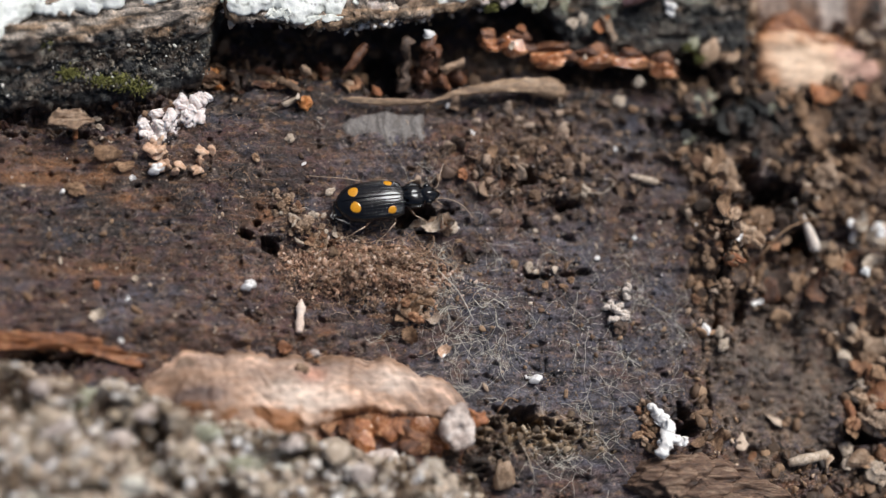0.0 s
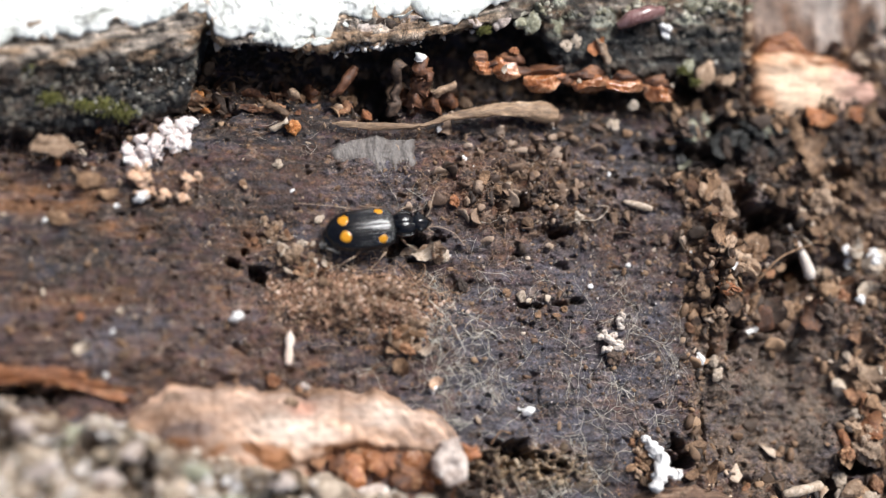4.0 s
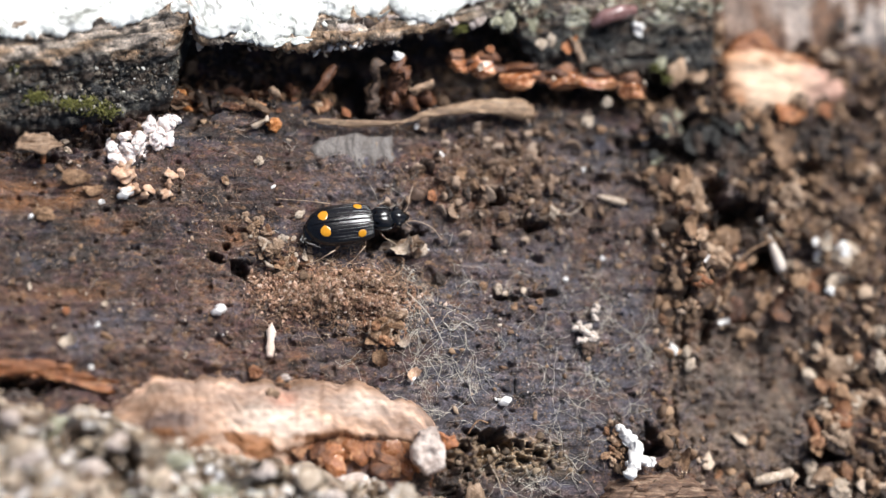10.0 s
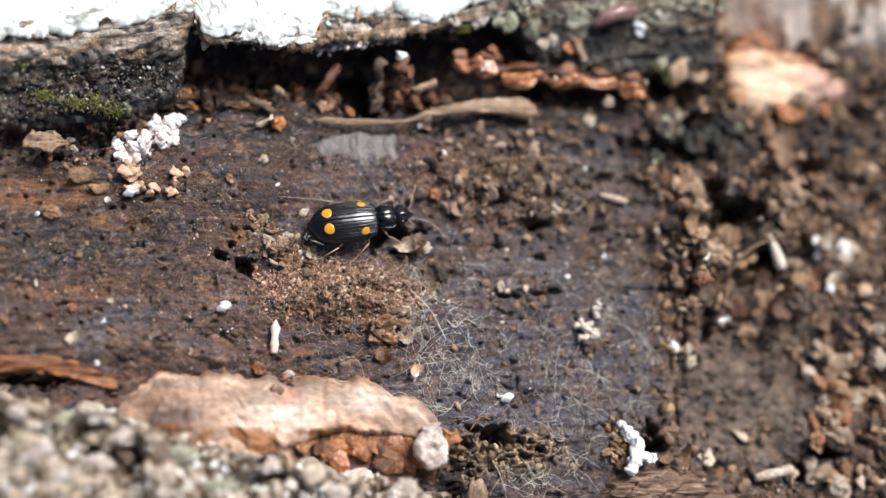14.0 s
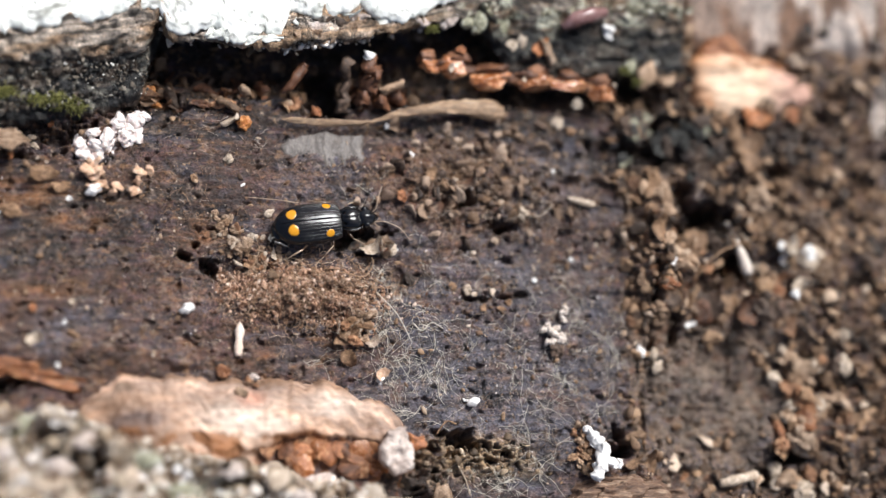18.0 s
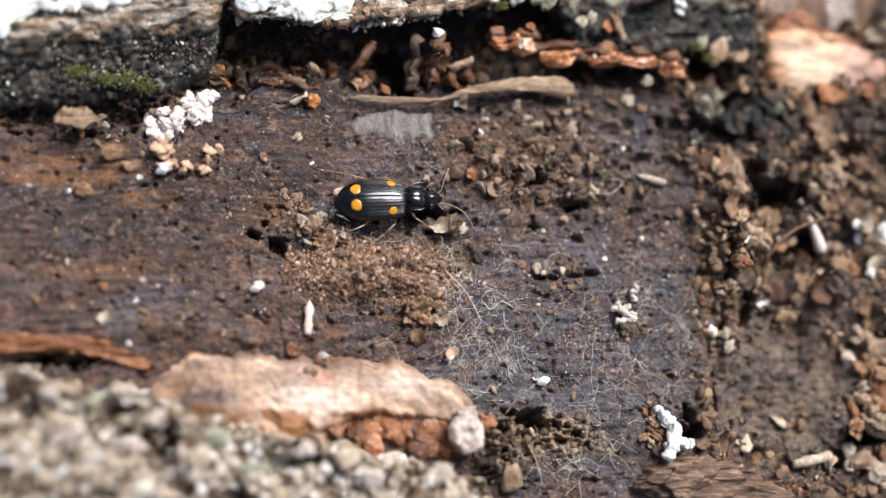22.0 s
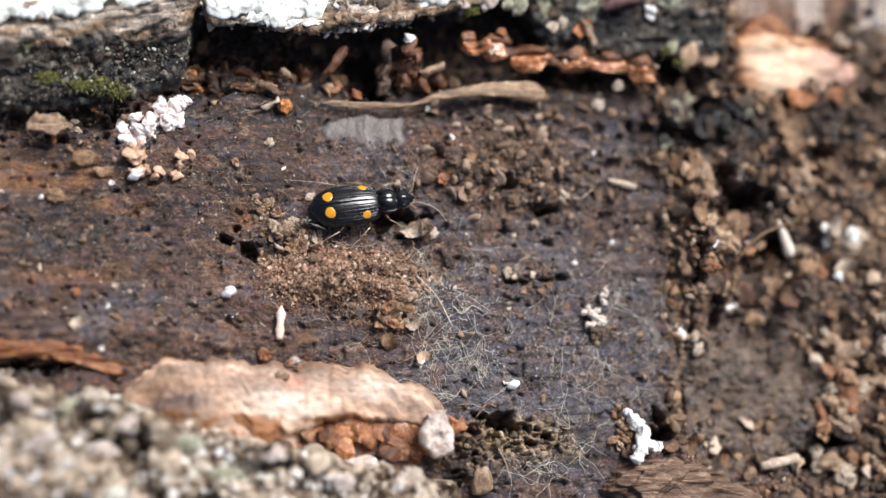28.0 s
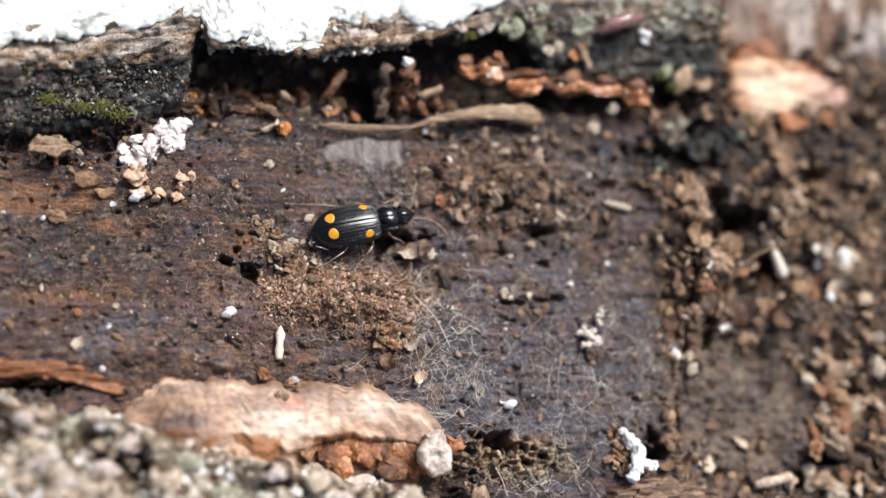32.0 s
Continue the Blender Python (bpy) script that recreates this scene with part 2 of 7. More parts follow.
def thing(name, label, category, x=0.0, y=0.0, z=0.0, group="", kind="", rz=0.0):
    ob = new(name)
    ob.empty_display_size = 0.001
    ob.matrix_basis = pose(x * MM, y * MM, z * MM, 0, 0, rz)
    return tagged(ob, label, category, group, kind)


def sheet(columns, rows, loop=False):
    """Quads of a grid of columns x rows points, numbered row by row; loop closes each row on itself."""
    wide = columns if loop else columns - 1
    a = np.arange(rows - 1)[:, None] * columns + np.arange(wide)[None]
    b = np.arange(rows - 1)[:, None] * columns + (np.arange(wide)[None] + 1) % columns
    return np.stack([a, b, b + columns, a + columns], -1).reshape(-1, 4)


def tube(points, radii, sides=6):
    """Vertices and quads of a tube along points, with a radius at each, its ends drawn to a tip."""
    p = np.asarray(points, float)
    r = np.broadcast_to(np.asarray(radii, float), len(p))
    d = np.gradient(p, axis=0)
    d = np.r_[d[:1], d, d[-1:]]
    p = np.r_[p[:1], p, p[-1:]]
    r = np.r_[1e-4, r, 1e-4]
    d /= np.linalg.norm(d, axis=1, keepdims=True) + 1e-12
    side = np.cross(d, (0.03, 0.05, 1.0))
    bad = np.linalg.norm(side, axis=1) < 0.15
    side[bad] = np.cross(d[bad], (1.0, 0.05, 0.0))
    side /= np.linalg.norm(side, axis=1, keepdims=True)
    up = np.cross(side, d)
    a = np.linspace(0, 2 * np.pi, sides, endpoint=False)
    ring = side[:, None] * np.cos(a)[None, :, None] + up[:, None] * np.sin(a)[None, :, None]
    return (p[:, None] + ring * r[:, None, None]).reshape(-1, 3), sheet(sides, len(p), True)


def curve_through(points, steps=5):
    """A smooth line through a few points."""
    p = np.asarray(points, float)
    q = np.r_[2 * p[:1] - p[1:2], p, 2 * p[-1:] - p[-2:-1]]
    out = []
    for n in range(len(p) - 1):
        a, b, c, d = q[n:n + 4]
        for t in np.linspace(0, 1, steps, endpoint=False):
            out.append(0.5 * (2 * b + (c - a) * t + (2 * a - 5 * b + 4 * c - d) * t * t + (3 * b - a - 3 * c + d) * t**3))
    return np.array(out + [p[-1]])


def join(pieces):
    """Several (vertices, faces) in one."""
    verts, faces, n = [], [], 0
    for v, f in pieces:
        verts.append(v)
        faces.append(np.asarray(f) + n)
        n += len(v)
    return np.concatenate(verts), np.concatenate(faces)


def ball(level=2):
    bm = bmesh.new()
    bmesh.ops.create_icosphere(bm, subdivisions=level, radius=1)
    v = np.array([x.co[:] for x in bm.verts])
    f = np.array([[x.index for x in face.verts] for face in bm.faces])
    bm.free()
    return v, f


BALLS = {n: ball(n) for n in (1, 2, 3, 4)}
RNG = np.random.default_rng(7)


def lump(seed, rough=0.3, level=2, stretch=(1, 1, 1), angular=0.0):
    """A broken crumb of unit size: a ball pushed in and out, with some faces cut flat."""
    v, f = BALLS[level]
    rng = np.random.default_rng(seed)
    k = rng.normal(size=(5, 3)) * 1.6
    ph = rng.uniform(0, 6.3, 5)
    r = 1 + rough * sum(np.sin(v @ k[i] + ph[i]) for i in range(5)) / 2.2
    v = v * r[:, None]
    for _ in range(int(angular * 8)):
        n = rng.normal(size=3)
        n /= np.linalg.norm(n)
        cut = rng.uniform(0.45, 0.8)
        over = np.maximum(v @ n - cut, 0)
        v = v - over[:, None] * n
    return v * np.asarray(stretch), f


def crumple(seed, stretch=(1, 1, 1), level=4, depth=0.5, scale=1.6):
    """A crumpled, knobbly mass of unit size with sharp creases."""
    n, f = BALLS[level]
    r = 0.0
    for k in range(3):
        s = scale * 2.1**k
        a = noise2(n[:, 0] * s + 0.7 * n[:, 2] * s + seed, n[:, 1] * s - 0.6 * n[:, 2] * s, seed + k)
        b = noise2(n[:, 2] * s + seed, n[:, 0] * s * 0.8 - n[:, 1] * s * 0.6, seed + k + 30)
        r = r + (1 - 2 * np.abs(0.6 * a + 0.6 * b)) * 0.5**k
    return n * (0.75 + depth * 0.5 * r)[:, None] * np.asarray(stretch), f


def turned(rng):
    q = rng.normal(size=4)
    q /= np.linalg.norm(q)
    w, x, y, z = q
    return np.array([[1 - 2 * (y * y + z * z), 2 * (x * y - w * z), 2 * (x * z + w * y)], [2 * (x * y + w * z), 1 - 2 * (x * x + z * z), 2 * (y * z - w * x)],
                     [2 * (x * z - w * y), 2 * (y * z + w * x), 1 - 2 * (x * x + y * y)]])


# ---- the bare wood between the bark plates ----
PITS = [(-11.4, 7.7, 1.2, 0.9, 1.1), (13.7, 5.6, 0.8, 0.5, 1.2), (17.6, 2.5, 1.0, 0.7, 0.9), (15.9, 7.3, 1.2, 0.6, 1.2), (21.9, 4.7, 0.9, 0.6, 1.1), (11.62, -9.35, 0.5, 0.55, 2.6), (12.0, -10.0, 0.35, 0.4, 1.8), (4.2, -6.45, 0.3, 0.06, 0.5), (4.72, -6.75, 0.07, 0.4, 0.6), (14.05, -1.8, 0.16, 1.7, 1.5), (13.85, -4.2, 0.14, 0.8, 1.2), (13.3, -8.3, 0.2, 1.0, 1.0), (4.20, 3.03, 0.6, 0.45, 2.0), (5.74, 1.64, 0.8, 0.35, 0.9), (-10.05, -0.05, 0.38, 0.26, 1.3), (-9.15, -0.55, 0.26, 0.3, 1.1), (-8.75, -0.85, 0.2, 0.4, 1.1), (-9.6, 0.5, 0.2, 0.15, 0.6), (-19.54, -6.38, 1.8, 0.4, 1.6), (3.38, -9.27, 0.7, 0.45, 2.2), (2.40, -9.03, 0.4, 0.25, 1.0), (4.20, -9.76, 0.4, 0.3, 1.4), (2.76, -10.19, 0.5, 0.25, 1.2), (5.75, -10.15, 0.35, 0.2, 1.0), (4.73, -10.51, 0.3, 0.2, 0.8), (-1.41, 0.78, 1.25, 0.6, 1.7), (1.80, -9.83, 0.5, 0.3, 1.0), (6.37, -0.12, 0.4, 0.2, 0.5), (6.03, 1.50, 0.5, 0.25, 1.0),
        (17.02, 2.08, 1.5, 1.0, 2.8), (18.86, -0.52, 1.2, 1.0, 2.6), (21.47, -10.54, 0.9, 0.5, 1.8), (20.12, -11.65, 0.6, 0.5, 1.6), (-2.99, 8.85, 1.0, 1.6, 2.5), (12.55, 6.08, 1.6, 0.7, 1.2), (11.42, -10.07, 0.6, 0.4, 0.9), (0.50, -1.18, 0.5, 0.45, 0.3), (4.55, -2.21, 0.6, 0.16, 0.7), (5.96, -2.13, 0.5, 0.16, 0.7), (6.99, -1.96, 0.4, 0.14, 0.6), (16.05, 3.35, 0.6, 0.9, 1.6), (15.39, -3.25, 0.35, 1.6, 1.4), (-18.95, 5.78, 4.6, 0.9, 1.1), (15.00, 5.65, 1.5, 0.7, 1.2)]
RISES = [(-4.05, -1.96, 3.2, 1.3, 1.0, 6), (-1.70, -3.11, 0.9, 1.0, 0.45, 0), (-12.54, -5.20, 7.0, 0.9, 0.5, -4), (-6.91, 0.31, 1.4, 0.8, 0.35, 0),
         (-1.73, 0.03, 1.0, 0.6, 0.3, 0), (14.06, -0.28, 0.9, 5.0, 1.1, 0), (15.07, -0.58, 1.0, 3.0, 0.2, 0), (16.98, -3.26, 1.8, 1.5, 0.5, 0)]
RUST = [(-19.69, 2.95, 3.2, 0.8, 1.0), (-8.46, -1.52, 3.0, 1.0, 0.7), (-3.76, -1.68, 3.0, 1.2, 0.75), (-2.44, -3.94, 1.6, 0.9, 0.6), (1.34, 4.43, 2.4, 1.8, 0.5),
        (3.48, 0.61, 1.2, 1.2, 0.4), (-9.72, 6.06, 2.0, 1.0, 0.3), (-18.83, -2.43, 2.4, 0.8, 0.4), (-8.52, -5.26, 4.0, 0.5, 0.5), (-3.17, 7.65, 3.0, 0.6, 0.7),
        (13.96, 0.02, 1.0, 5.0, 1.0), (16.67, -3.26, 2.5, 2.0, 0.3)]
# Dark patches: damp wood, and shade painted in under the ledge and in holes.
DAMP_SHADE = [(0.9, -11.9, 2.2, 1.1, 1.0), (13.0, 4.6, 1.8, 1.2, 0.8), (-9.2, 2.4, 2.8, 1.8, 0.8), (-16.5, 1.2, 5.0, 2.4, 0.6), (6.8, -11.0, 3.2, 1.4, 0.75), (9.5, 6.9, 3.5, 1.1, 0.8), (10.32, 4.98, 2.2, 1.2, 0.45), (-18.95, 5.78, 5.0, 1.3, 1.0), (-6.01, 8.79, 6.0, 1.6, 1.0), (2.42, 8.66, 5.0, 1.0, 1.0), (15.37, 6.27, 3.0, 1.8, 1.0), (18.51, 6.16, 5.0, 1.3, 0.8), (-17.30, 0.87, 9.0, 3.4, 0.8), (-19.54, -6.43, 2.4, 0.6, 1.0), (-1.41, 0.78, 1.3, 0.7, 1.0), (17.13, 1.53, 1.8, 1.4, 0.9), (19.12, -0.43, 1.5, 1.2, 0.9), (-9.5, -0.4, 1.3, 0.7, 0.35), (13.6, 5.9, 1.5, 1.0, 0.9), (16.5, 7.6, 2.2, 1.0, 1.0), (22.3, 6.4, 2.2, 1.3, 0.8), (-11.87, 7.65, 1.6, 1.5, 0.8)]
GREY = [(6.5, -10.6, 3.5, 1.6, 0.8), (5.53, -4.31, 6.0, 4.0, 0.9), (8.20, -8.03, 4.5, 3.2, 0.95), (10.17, 4.97, 3.2, 1.9, 1.0), (-14.65, -4.09, 5.0, 1.2, 0.4), (-3.25, 5.41, 2.2, 1.0, 0.8), (1.65, -7.07, 4.0, 2.5, 0.7), (10.11, -2.04, 2.0, 3.0, 0.6)]


def loose(x, y):
    """Where the wood has crumbled: 0 firm, 1 loose frass."""
    edge = 12.7 + 0.5 * layers(y / 2.5, y * 0, 3, 41)
    right = smooth(edge - 0.5, edge + 0.4, x)
    patch = np.maximum(hump(x, y, 5.40, 3.42, 5.0, 2.6, -6), hump(x, y, 1.74, -10.92, 3.0, 1.4))
    return np.maximum(right, np.clip(patch * 1.3, 0, 1))


def ground_z(x, y):
    x, y = np.asarray(x, float), np.asarray(y, float)
    free = loose(x, y)
    right = smooth(12.3, 13.9, x)
    free = free * (1 - 0.75 * hump(x, y, 17.3, -7.2, 5.3, 4.8))
    firm = 1 - free
    h = 0.28 * layers(x / 7, y / 4, 3, 3) + 0.09 * firm * layers(x / 3.4, y / 0.42, 3, 11) + (0.07 + 0.06 * free) * layers(x / 0.8, y / 0.6, 3, 17)
    h = h + (0.035 + 0.05 * free) * layers(x / 0.26, y / 0.2, 2, 23) + 0.05 * firm * smooth(0.3, 0.9, layers(x / 1.2, y / 1.0, 2, 27)) * lumps(x / 0.3, y / 0.26, 29)
    h = h + right * 1.6 * (lumps(x / 2.1, y / 1.8, 47) - 0.5) * (1 - hump(x, y, 17.3, -7.2, 5.3, 4.8)) + free * (0.5 * (lumps(x / 0.95, y / 0.8, 31) - 0.4) + 0.32 * (lumps(x / 0.42, y / 0.38, 33) - 0.4) + 0.12 * (lumps(x / 0.18, y / 0.17, 35) - 0.4))
    h = h - right * (1.2 + 0.6 * layers(x / 3, y / 3, 3, 51)) + right * 0.16 * layers(x / 0.5, y / 0.45, 3, 49) * (1 - 0.6 * hump(x, y, 17.3, -7.2, 5.3, 4.8))
    for cx, cy, rx, ry, deep in PITS:
        r = np.sqrt(((x - cx) / rx) ** 2 + ((y - cy) / ry) ** 2) + 0.45 * layers(x / 0.5, y / 0.4, 2, 5) + 0.22 * layers(x / 0.17, y / 0.15, 2, 6)
        h = h - deep * smooth(1.25, 0.55, r)
    for cx, cy, rx, ry, up, turn in RISES:
        h = h + up * hump(x, y, cx, cy, rx, ry, turn) * (1 + 0.35 * layers(x / 0.5, y / 0.4, 2, 7))
    h = h + (0.05 + 0.09 * free) * (lumps(x / 0.24, y / 0.2, 37) - 0.4) * smooth(-0.2, 0.5, layers(x / 1.5, y / 1.0, 2, 39)) + 0.03 * noise2(x / 0.12, y / 0.11, 43)
    # a sponge of thin walls round small holes, eaten out beside the torn bark
    eaten = np.clip(1.5 * (hump(x, y, 4.2, -10.2, 3.2, 1.0, -6) + 0.9 * hump(x, y, 1.5, -10.9, 1.6, 1.6)) + 0.35 * layers(x / 0.8, y / 0.6, 2, 53) - 0.25, 0, 1)
    h = h + eaten * (0.2 + 0.35 * layers(x / 0.45, y / 0.4, 3, 59) - 0.8 * smooth(0.15, 0.55, cells(x / 0.7, y / 0.55, 57)) * smooth(-0.5, 0.2, layers(x / 0.9, y / 0.6, 2, 55)))
    h = h - 0.28 * smooth(0.68, 1.0, layers(x / 0.5, y / 0.32, 2, 45))
    # the hollow under the upper bark plate
    h = h - 2.0 * smooth(7.4, 10.0, y) * smooth(-14.5, -12.5, x) * (1 - smooth(14, 16, x))
    return h


def ground_tint(x, y, z):
    free = loose(x, y)
    rust = sum(a * hump(x, y, cx, cy, rx, ry) for cx, cy, rx, ry, a in RUST) + 0.35 * np.clip(layers(x / 1.6, y / 0.8, 3, 61), 0, 1)
    grey = np.clip(sum(a * hump(x, y, cx, cy, rx, ry) for cx, cy, rx, ry, a in GREY), 0, 1)
    grey = grey * (0.75 + 0.5 * layers(x / 1.8, y / 1.2, 3, 67))
    grey = np.clip(grey + 0.55 * smooth(0.05, 0.6, layers(x / 2.4, y / 1.3, 3, 65)), 0, 1)
    rust = np.clip(rust * (0.65 + 0.7 * layers(x / 0.7, y / 0.4, 3, 71)), 0, 1)[..., None]
    c = (np.array([0.074, 0.044, 0.036]) + np.array([0.012, 0.004, 0.0]) * smooth(-4, -10, x)[..., None]) * (1 - grey[..., None]) + np.array([0.104, 0.097, 0.109]) * grey[..., None]
    c = c * (1 - rust) + np.array([0.25, 0.11, 0.04]) * rust
    mud = hump(x, y, 17.3, -7.2, 5.3, 4.8)[..., None]
    f = (free * smooth(0.1, 0.8, 0.5 + 0.6 * layers(x / 0.5, y / 0.5, 3, 81)))[..., None]
    c = c * (1 - f) + (np.array([0.082, 0.050, 0.030]) * (1 - mud) + np.array([0.15, 0.12, 0.095]) * mud) * f
    silt = mud * (0.6 + 0.6 * layers(x / 0.8, y / 0.7, 4, 83, 0.6)[..., None])
    c = c * (1 - np.clip(silt, 0, 0.9)) + np.array([0.175, 0.13, 0.092]) * np.clip(silt, 0, 0.9)
    clods = smooth(-0.35, 0.7, layers(x / 0.8, y / 0.7, 4, 133, 0.6))[..., None] * f * (1 - mud)
    c = c * (1 - clods) + np.array([0.25, 0.155, 0.088]) * clods
    grainy = (smooth(0.1, 0.8, layers(x / 3.5, y / 0.3, 4, 95)) * 0.35 * (1 - free) * (1 - 0.7 * grey))[..., None]
    c = c * (1 - grainy) + np.array([0.15, 0.075, 0.042]) * grainy
    ember = (smooth(0.45, 0.85, layers(x / 0.55, y / 0.35, 3, 93)) * 0.45 * (1 - 0.85 * grey))[..., None]
    c = c * (1 - ember) + np.array([0.20, 0.085, 0.04]) * ember
    # shade below the bark ledge painted into the wood, with the damp patches
    damp_shade = np.clip(np.maximum(smooth(5.6, 7.2, y), smooth(3.2, 6.2, y + 0.8 * layers(x / 2, y / 1.5, 2, 94)) * smooth(-3, -7, x)) * smooth(-13.5, -12, x) * smooth(12, 9, x) * (0.75 + 0.4 * layers(x / 1.5, y / 0.8, 3, 98)) + sum(a * hump(x, y, cx, cy, rx, ry) for cx, cy, rx, ry, a in DAMP_SHADE) * (0.8 + 0.5 * layers(x / 0.8, y / 0.6, 3, 99)), 0, 0.92)[..., None]
    c = c * (1 - damp_shade) + np.array([0.021, 0.015, 0.012]) * damp_shade
    soot = (smooth(0.3, 0.8, layers(x / 0.9, y / 0.5, 3, 97)) * 0.6)[..., None]
    c = c * (1 - soot) + np.array([0.022, 0.018, 0.018]) * soot
    firm = (1 - free)[..., None]
    # films and stains: slate, plum, black, ochre and pale fibre
    slate = (smooth(0.15, 0.7, layers(x / 0.9, y / 0.45, 4, 111, 0.6)) * (0.35 + 0.45 * grey))[..., None] * firm
    c = c * (1 - slate) + np.array([0.085, 0.081, 0.100]) * slate
    plum = (smooth(0.1, 0.8, layers(x / 1.1, y / 0.5, 4, 113, 0.6)) * 0.55 * (1 - grey))[..., None] * firm
    c = c * (1 - plum) + np.array([0.088, 0.045, 0.048]) * plum
    black = (smooth(0.35, 0.95, layers(x / 0.55, y / 0.25, 4, 115, 0.65)) * 0.75)[..., None] * firm
    c = c * (1 - black) + np.array([0.016, 0.013, 0.013]) * black
    ochre = (smooth(0.55, 1.0, layers(x / 0.42, y / 0.22, 3, 117, 0.65)) * (0.6 - 0.3 * grey))[..., None] * firm
    c = c * (1 - ochre) + np.array([0.26, 0.14, 0.06]) * ochre
    streak = (smooth(0.25, 0.95, layers(x / 2.2, y / 0.13, 3, 119, 0.6)) * smooth(-3, -7, x) * 0.28)[..., None] * firm
    c = c * (1 - streak) + np.array([0.19, 0.085, 0.035]) * streak
    eaten = np.clip(1.6 * hump(x, y, 4.2, -10.2, 3.2, 1.0, -6) - 0.1, 0, 1)[..., None] * smooth(0.55, 0.1, cells(x / 0.7, y / 0.55, 57))[..., None]
    c = c * (1 - 0.8 * eaten) + np.array([0.40, 0.28, 0.155]) * 0.8 * eaten
    fibre = (smooth(0.12, 0.02, np.abs(layers(x / 0.5, y / 0.4, 3, 121, 0.6))) * smooth(0.0, 0.6, layers(x / 1.9, y / 1.3, 2, 123)) * 0.5)[..., None] * firm
    c = c * (1 - fibre) + np.array([0.23, 0.185, 0.14]) * fibre
    fleck = (smooth(0.55, 0.9, layers(x / 0.3, y / 0.22, 2, 91)) * 0.6)[..., None]
    c = c * (1 - fleck) + np.array([0.26, 0.19, 0.14]) * fleck
    # sodden wood is darker and deeper in colour than dry frass
    late = np.clip((1.2 * hump(x, y, -19.3, 2.95, 3.4, 0.75) + 0.7 * hump(x, y, -15.2, 1.5, 1.6, 0.6) + 0.6 * hump(x, y, -17.5, -1.9, 3.0, 0.5) + 0.6 * hump(x, y, -9.6, 1.0, 1.2, 0.9)) * (0.75 + 0.8 * layers(x / 0.9, y / 0.3, 3, 137)), 0, 0.7)[..., None]
    c = c * (1 - late) + np.array([0.22, 0.098, 0.036]) * late
    mean = c.mean(-1, keepdims=True)
    return np.clip(mean + (c - mean) * (1 - 0.02 * firm), 0, 1) * (np.array([1.0, 1.0, 1.07]) - 0.05 * firm)


def ground():
    xs, ys = np.arange(-26, 28.01, 0.056), np.arange(-15, 17.51, 0.056)
    x, y = np.meshgrid(xs, ys)
    z = ground_z(x, y)
    v = np.stack([x, y, z], -1).reshape(-1, 3)
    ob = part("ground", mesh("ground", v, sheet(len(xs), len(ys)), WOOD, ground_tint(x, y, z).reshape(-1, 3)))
    tagged(ob, "dark brown decayed log surface with rusty and grey patches", "wood", kind="structure")
    # the rest of the log, out to where it is lost to view
    xs, ys = np.arange(-170, 171, 2.0), np.arange(-130, 131, 2.0)
    x, y = np.meshgrid(xs, ys)
    z = -3.4 + 0.8 * layers(x / 12, y / 8, 4, 101) - 0.0025 * y * y
    ob = part("log", mesh("log", np.stack([x, y, z], -1).reshape(-1, 3), sheet(len(xs), len(ys)), WOOD, ground_tint(x, y, z).reshape(-1, 3)))
    tagged(ob, "dark decayed wood of the log all around", "wood", kind="structure")


ground()


# ---- bark plates ----
def swept(xs, profile, along, seed, coarse=0.2, fine=0.06, steps=120, taper=None):
    """A profile of (y, z) carried along x. `profile(x)` gives its corners and `along(x)` its offset in y; the surface is roughened outwards."""
    rows = []
    for x in xs:
        p = np.asarray(profile(x), float)
        d = np.r_[0, np.cumsum(np.hypot(*np.diff(p, axis=0).T) + 1e-6)]
        s = np.linspace(0, d[-1], steps)
        rows.append(np.stack([np.full(steps, x), np.interp(s, d, p[:, 0]) + along(x), np.interp(s, d, p[:, 1])], -1))
    v = np.array(rows)
    du, ds = np.gradient(v, axis=0), np.gradient(v, axis=1)
    n = np.cross(ds, du)
    n /= np.linalg.norm(n, axis=-1, keepdims=True) + 1e-9
    arc = np.cumsum(np.linalg.norm(np.diff(v, axis=1, prepend=v[:, :1]), axis=-1), axis=1)
    x = v[..., 0]
    push = coarse * layers(x / 1.6, arc / 1.0, 3, seed) + fine * layers(x / 0.3, arc / 0.25, 3, seed + 20) + 0.7 * fine * (lumps(x / 0.4, arc / 0.35, seed + 40) - 0.4)
    v = v + n * push[..., None]
    return v, arc


def blend(x, stations, shapes):
    """Between two profiles of equal length."""
    k = np.clip(np.searchsorted(stations, x) - 1, 0, len(stations) - 2)
    t = float(smooth(stations[k], stations[k + 1], x))
    return np.asarray(shapes[k]) * (1 - t) + np.asarray(shapes[k + 1]) * t


def line(points):
    xs, ys = points[0::2], points[1::2]
    return lambda x: float(np.interp(x, xs, ys))


LIP = line([-28.76, 9.43, -21.20, 9.77, -15.98, 10.57, -11.42, 11.49, -10.94, 10.54, -6.21, 10.20, -1.70, 10.75, 3.55, 12.2, 9.53, 12.55, 17.58, 12.91])
STATIONS = (-40, -12.7, -10.9, -4.3, -3.6, -2.0, -1.4, 4.0, 7.0, 40)
BACK = line([-27, -1.2, -22.3, -0.95, -21.4, -0.4, -20.5, 0.25, -12.3, 0.3, -11.5, 0.25, -5.5, 0.22, -4.95, 1.4, -1.4, 1.45, -1.0, 0.95, 0.9, 0.45, 2.0, 0.7, 2.9, 1.0, 6.2, 2.0])
LEDGE = 0.72
XC, YC = -3.96, 10.68


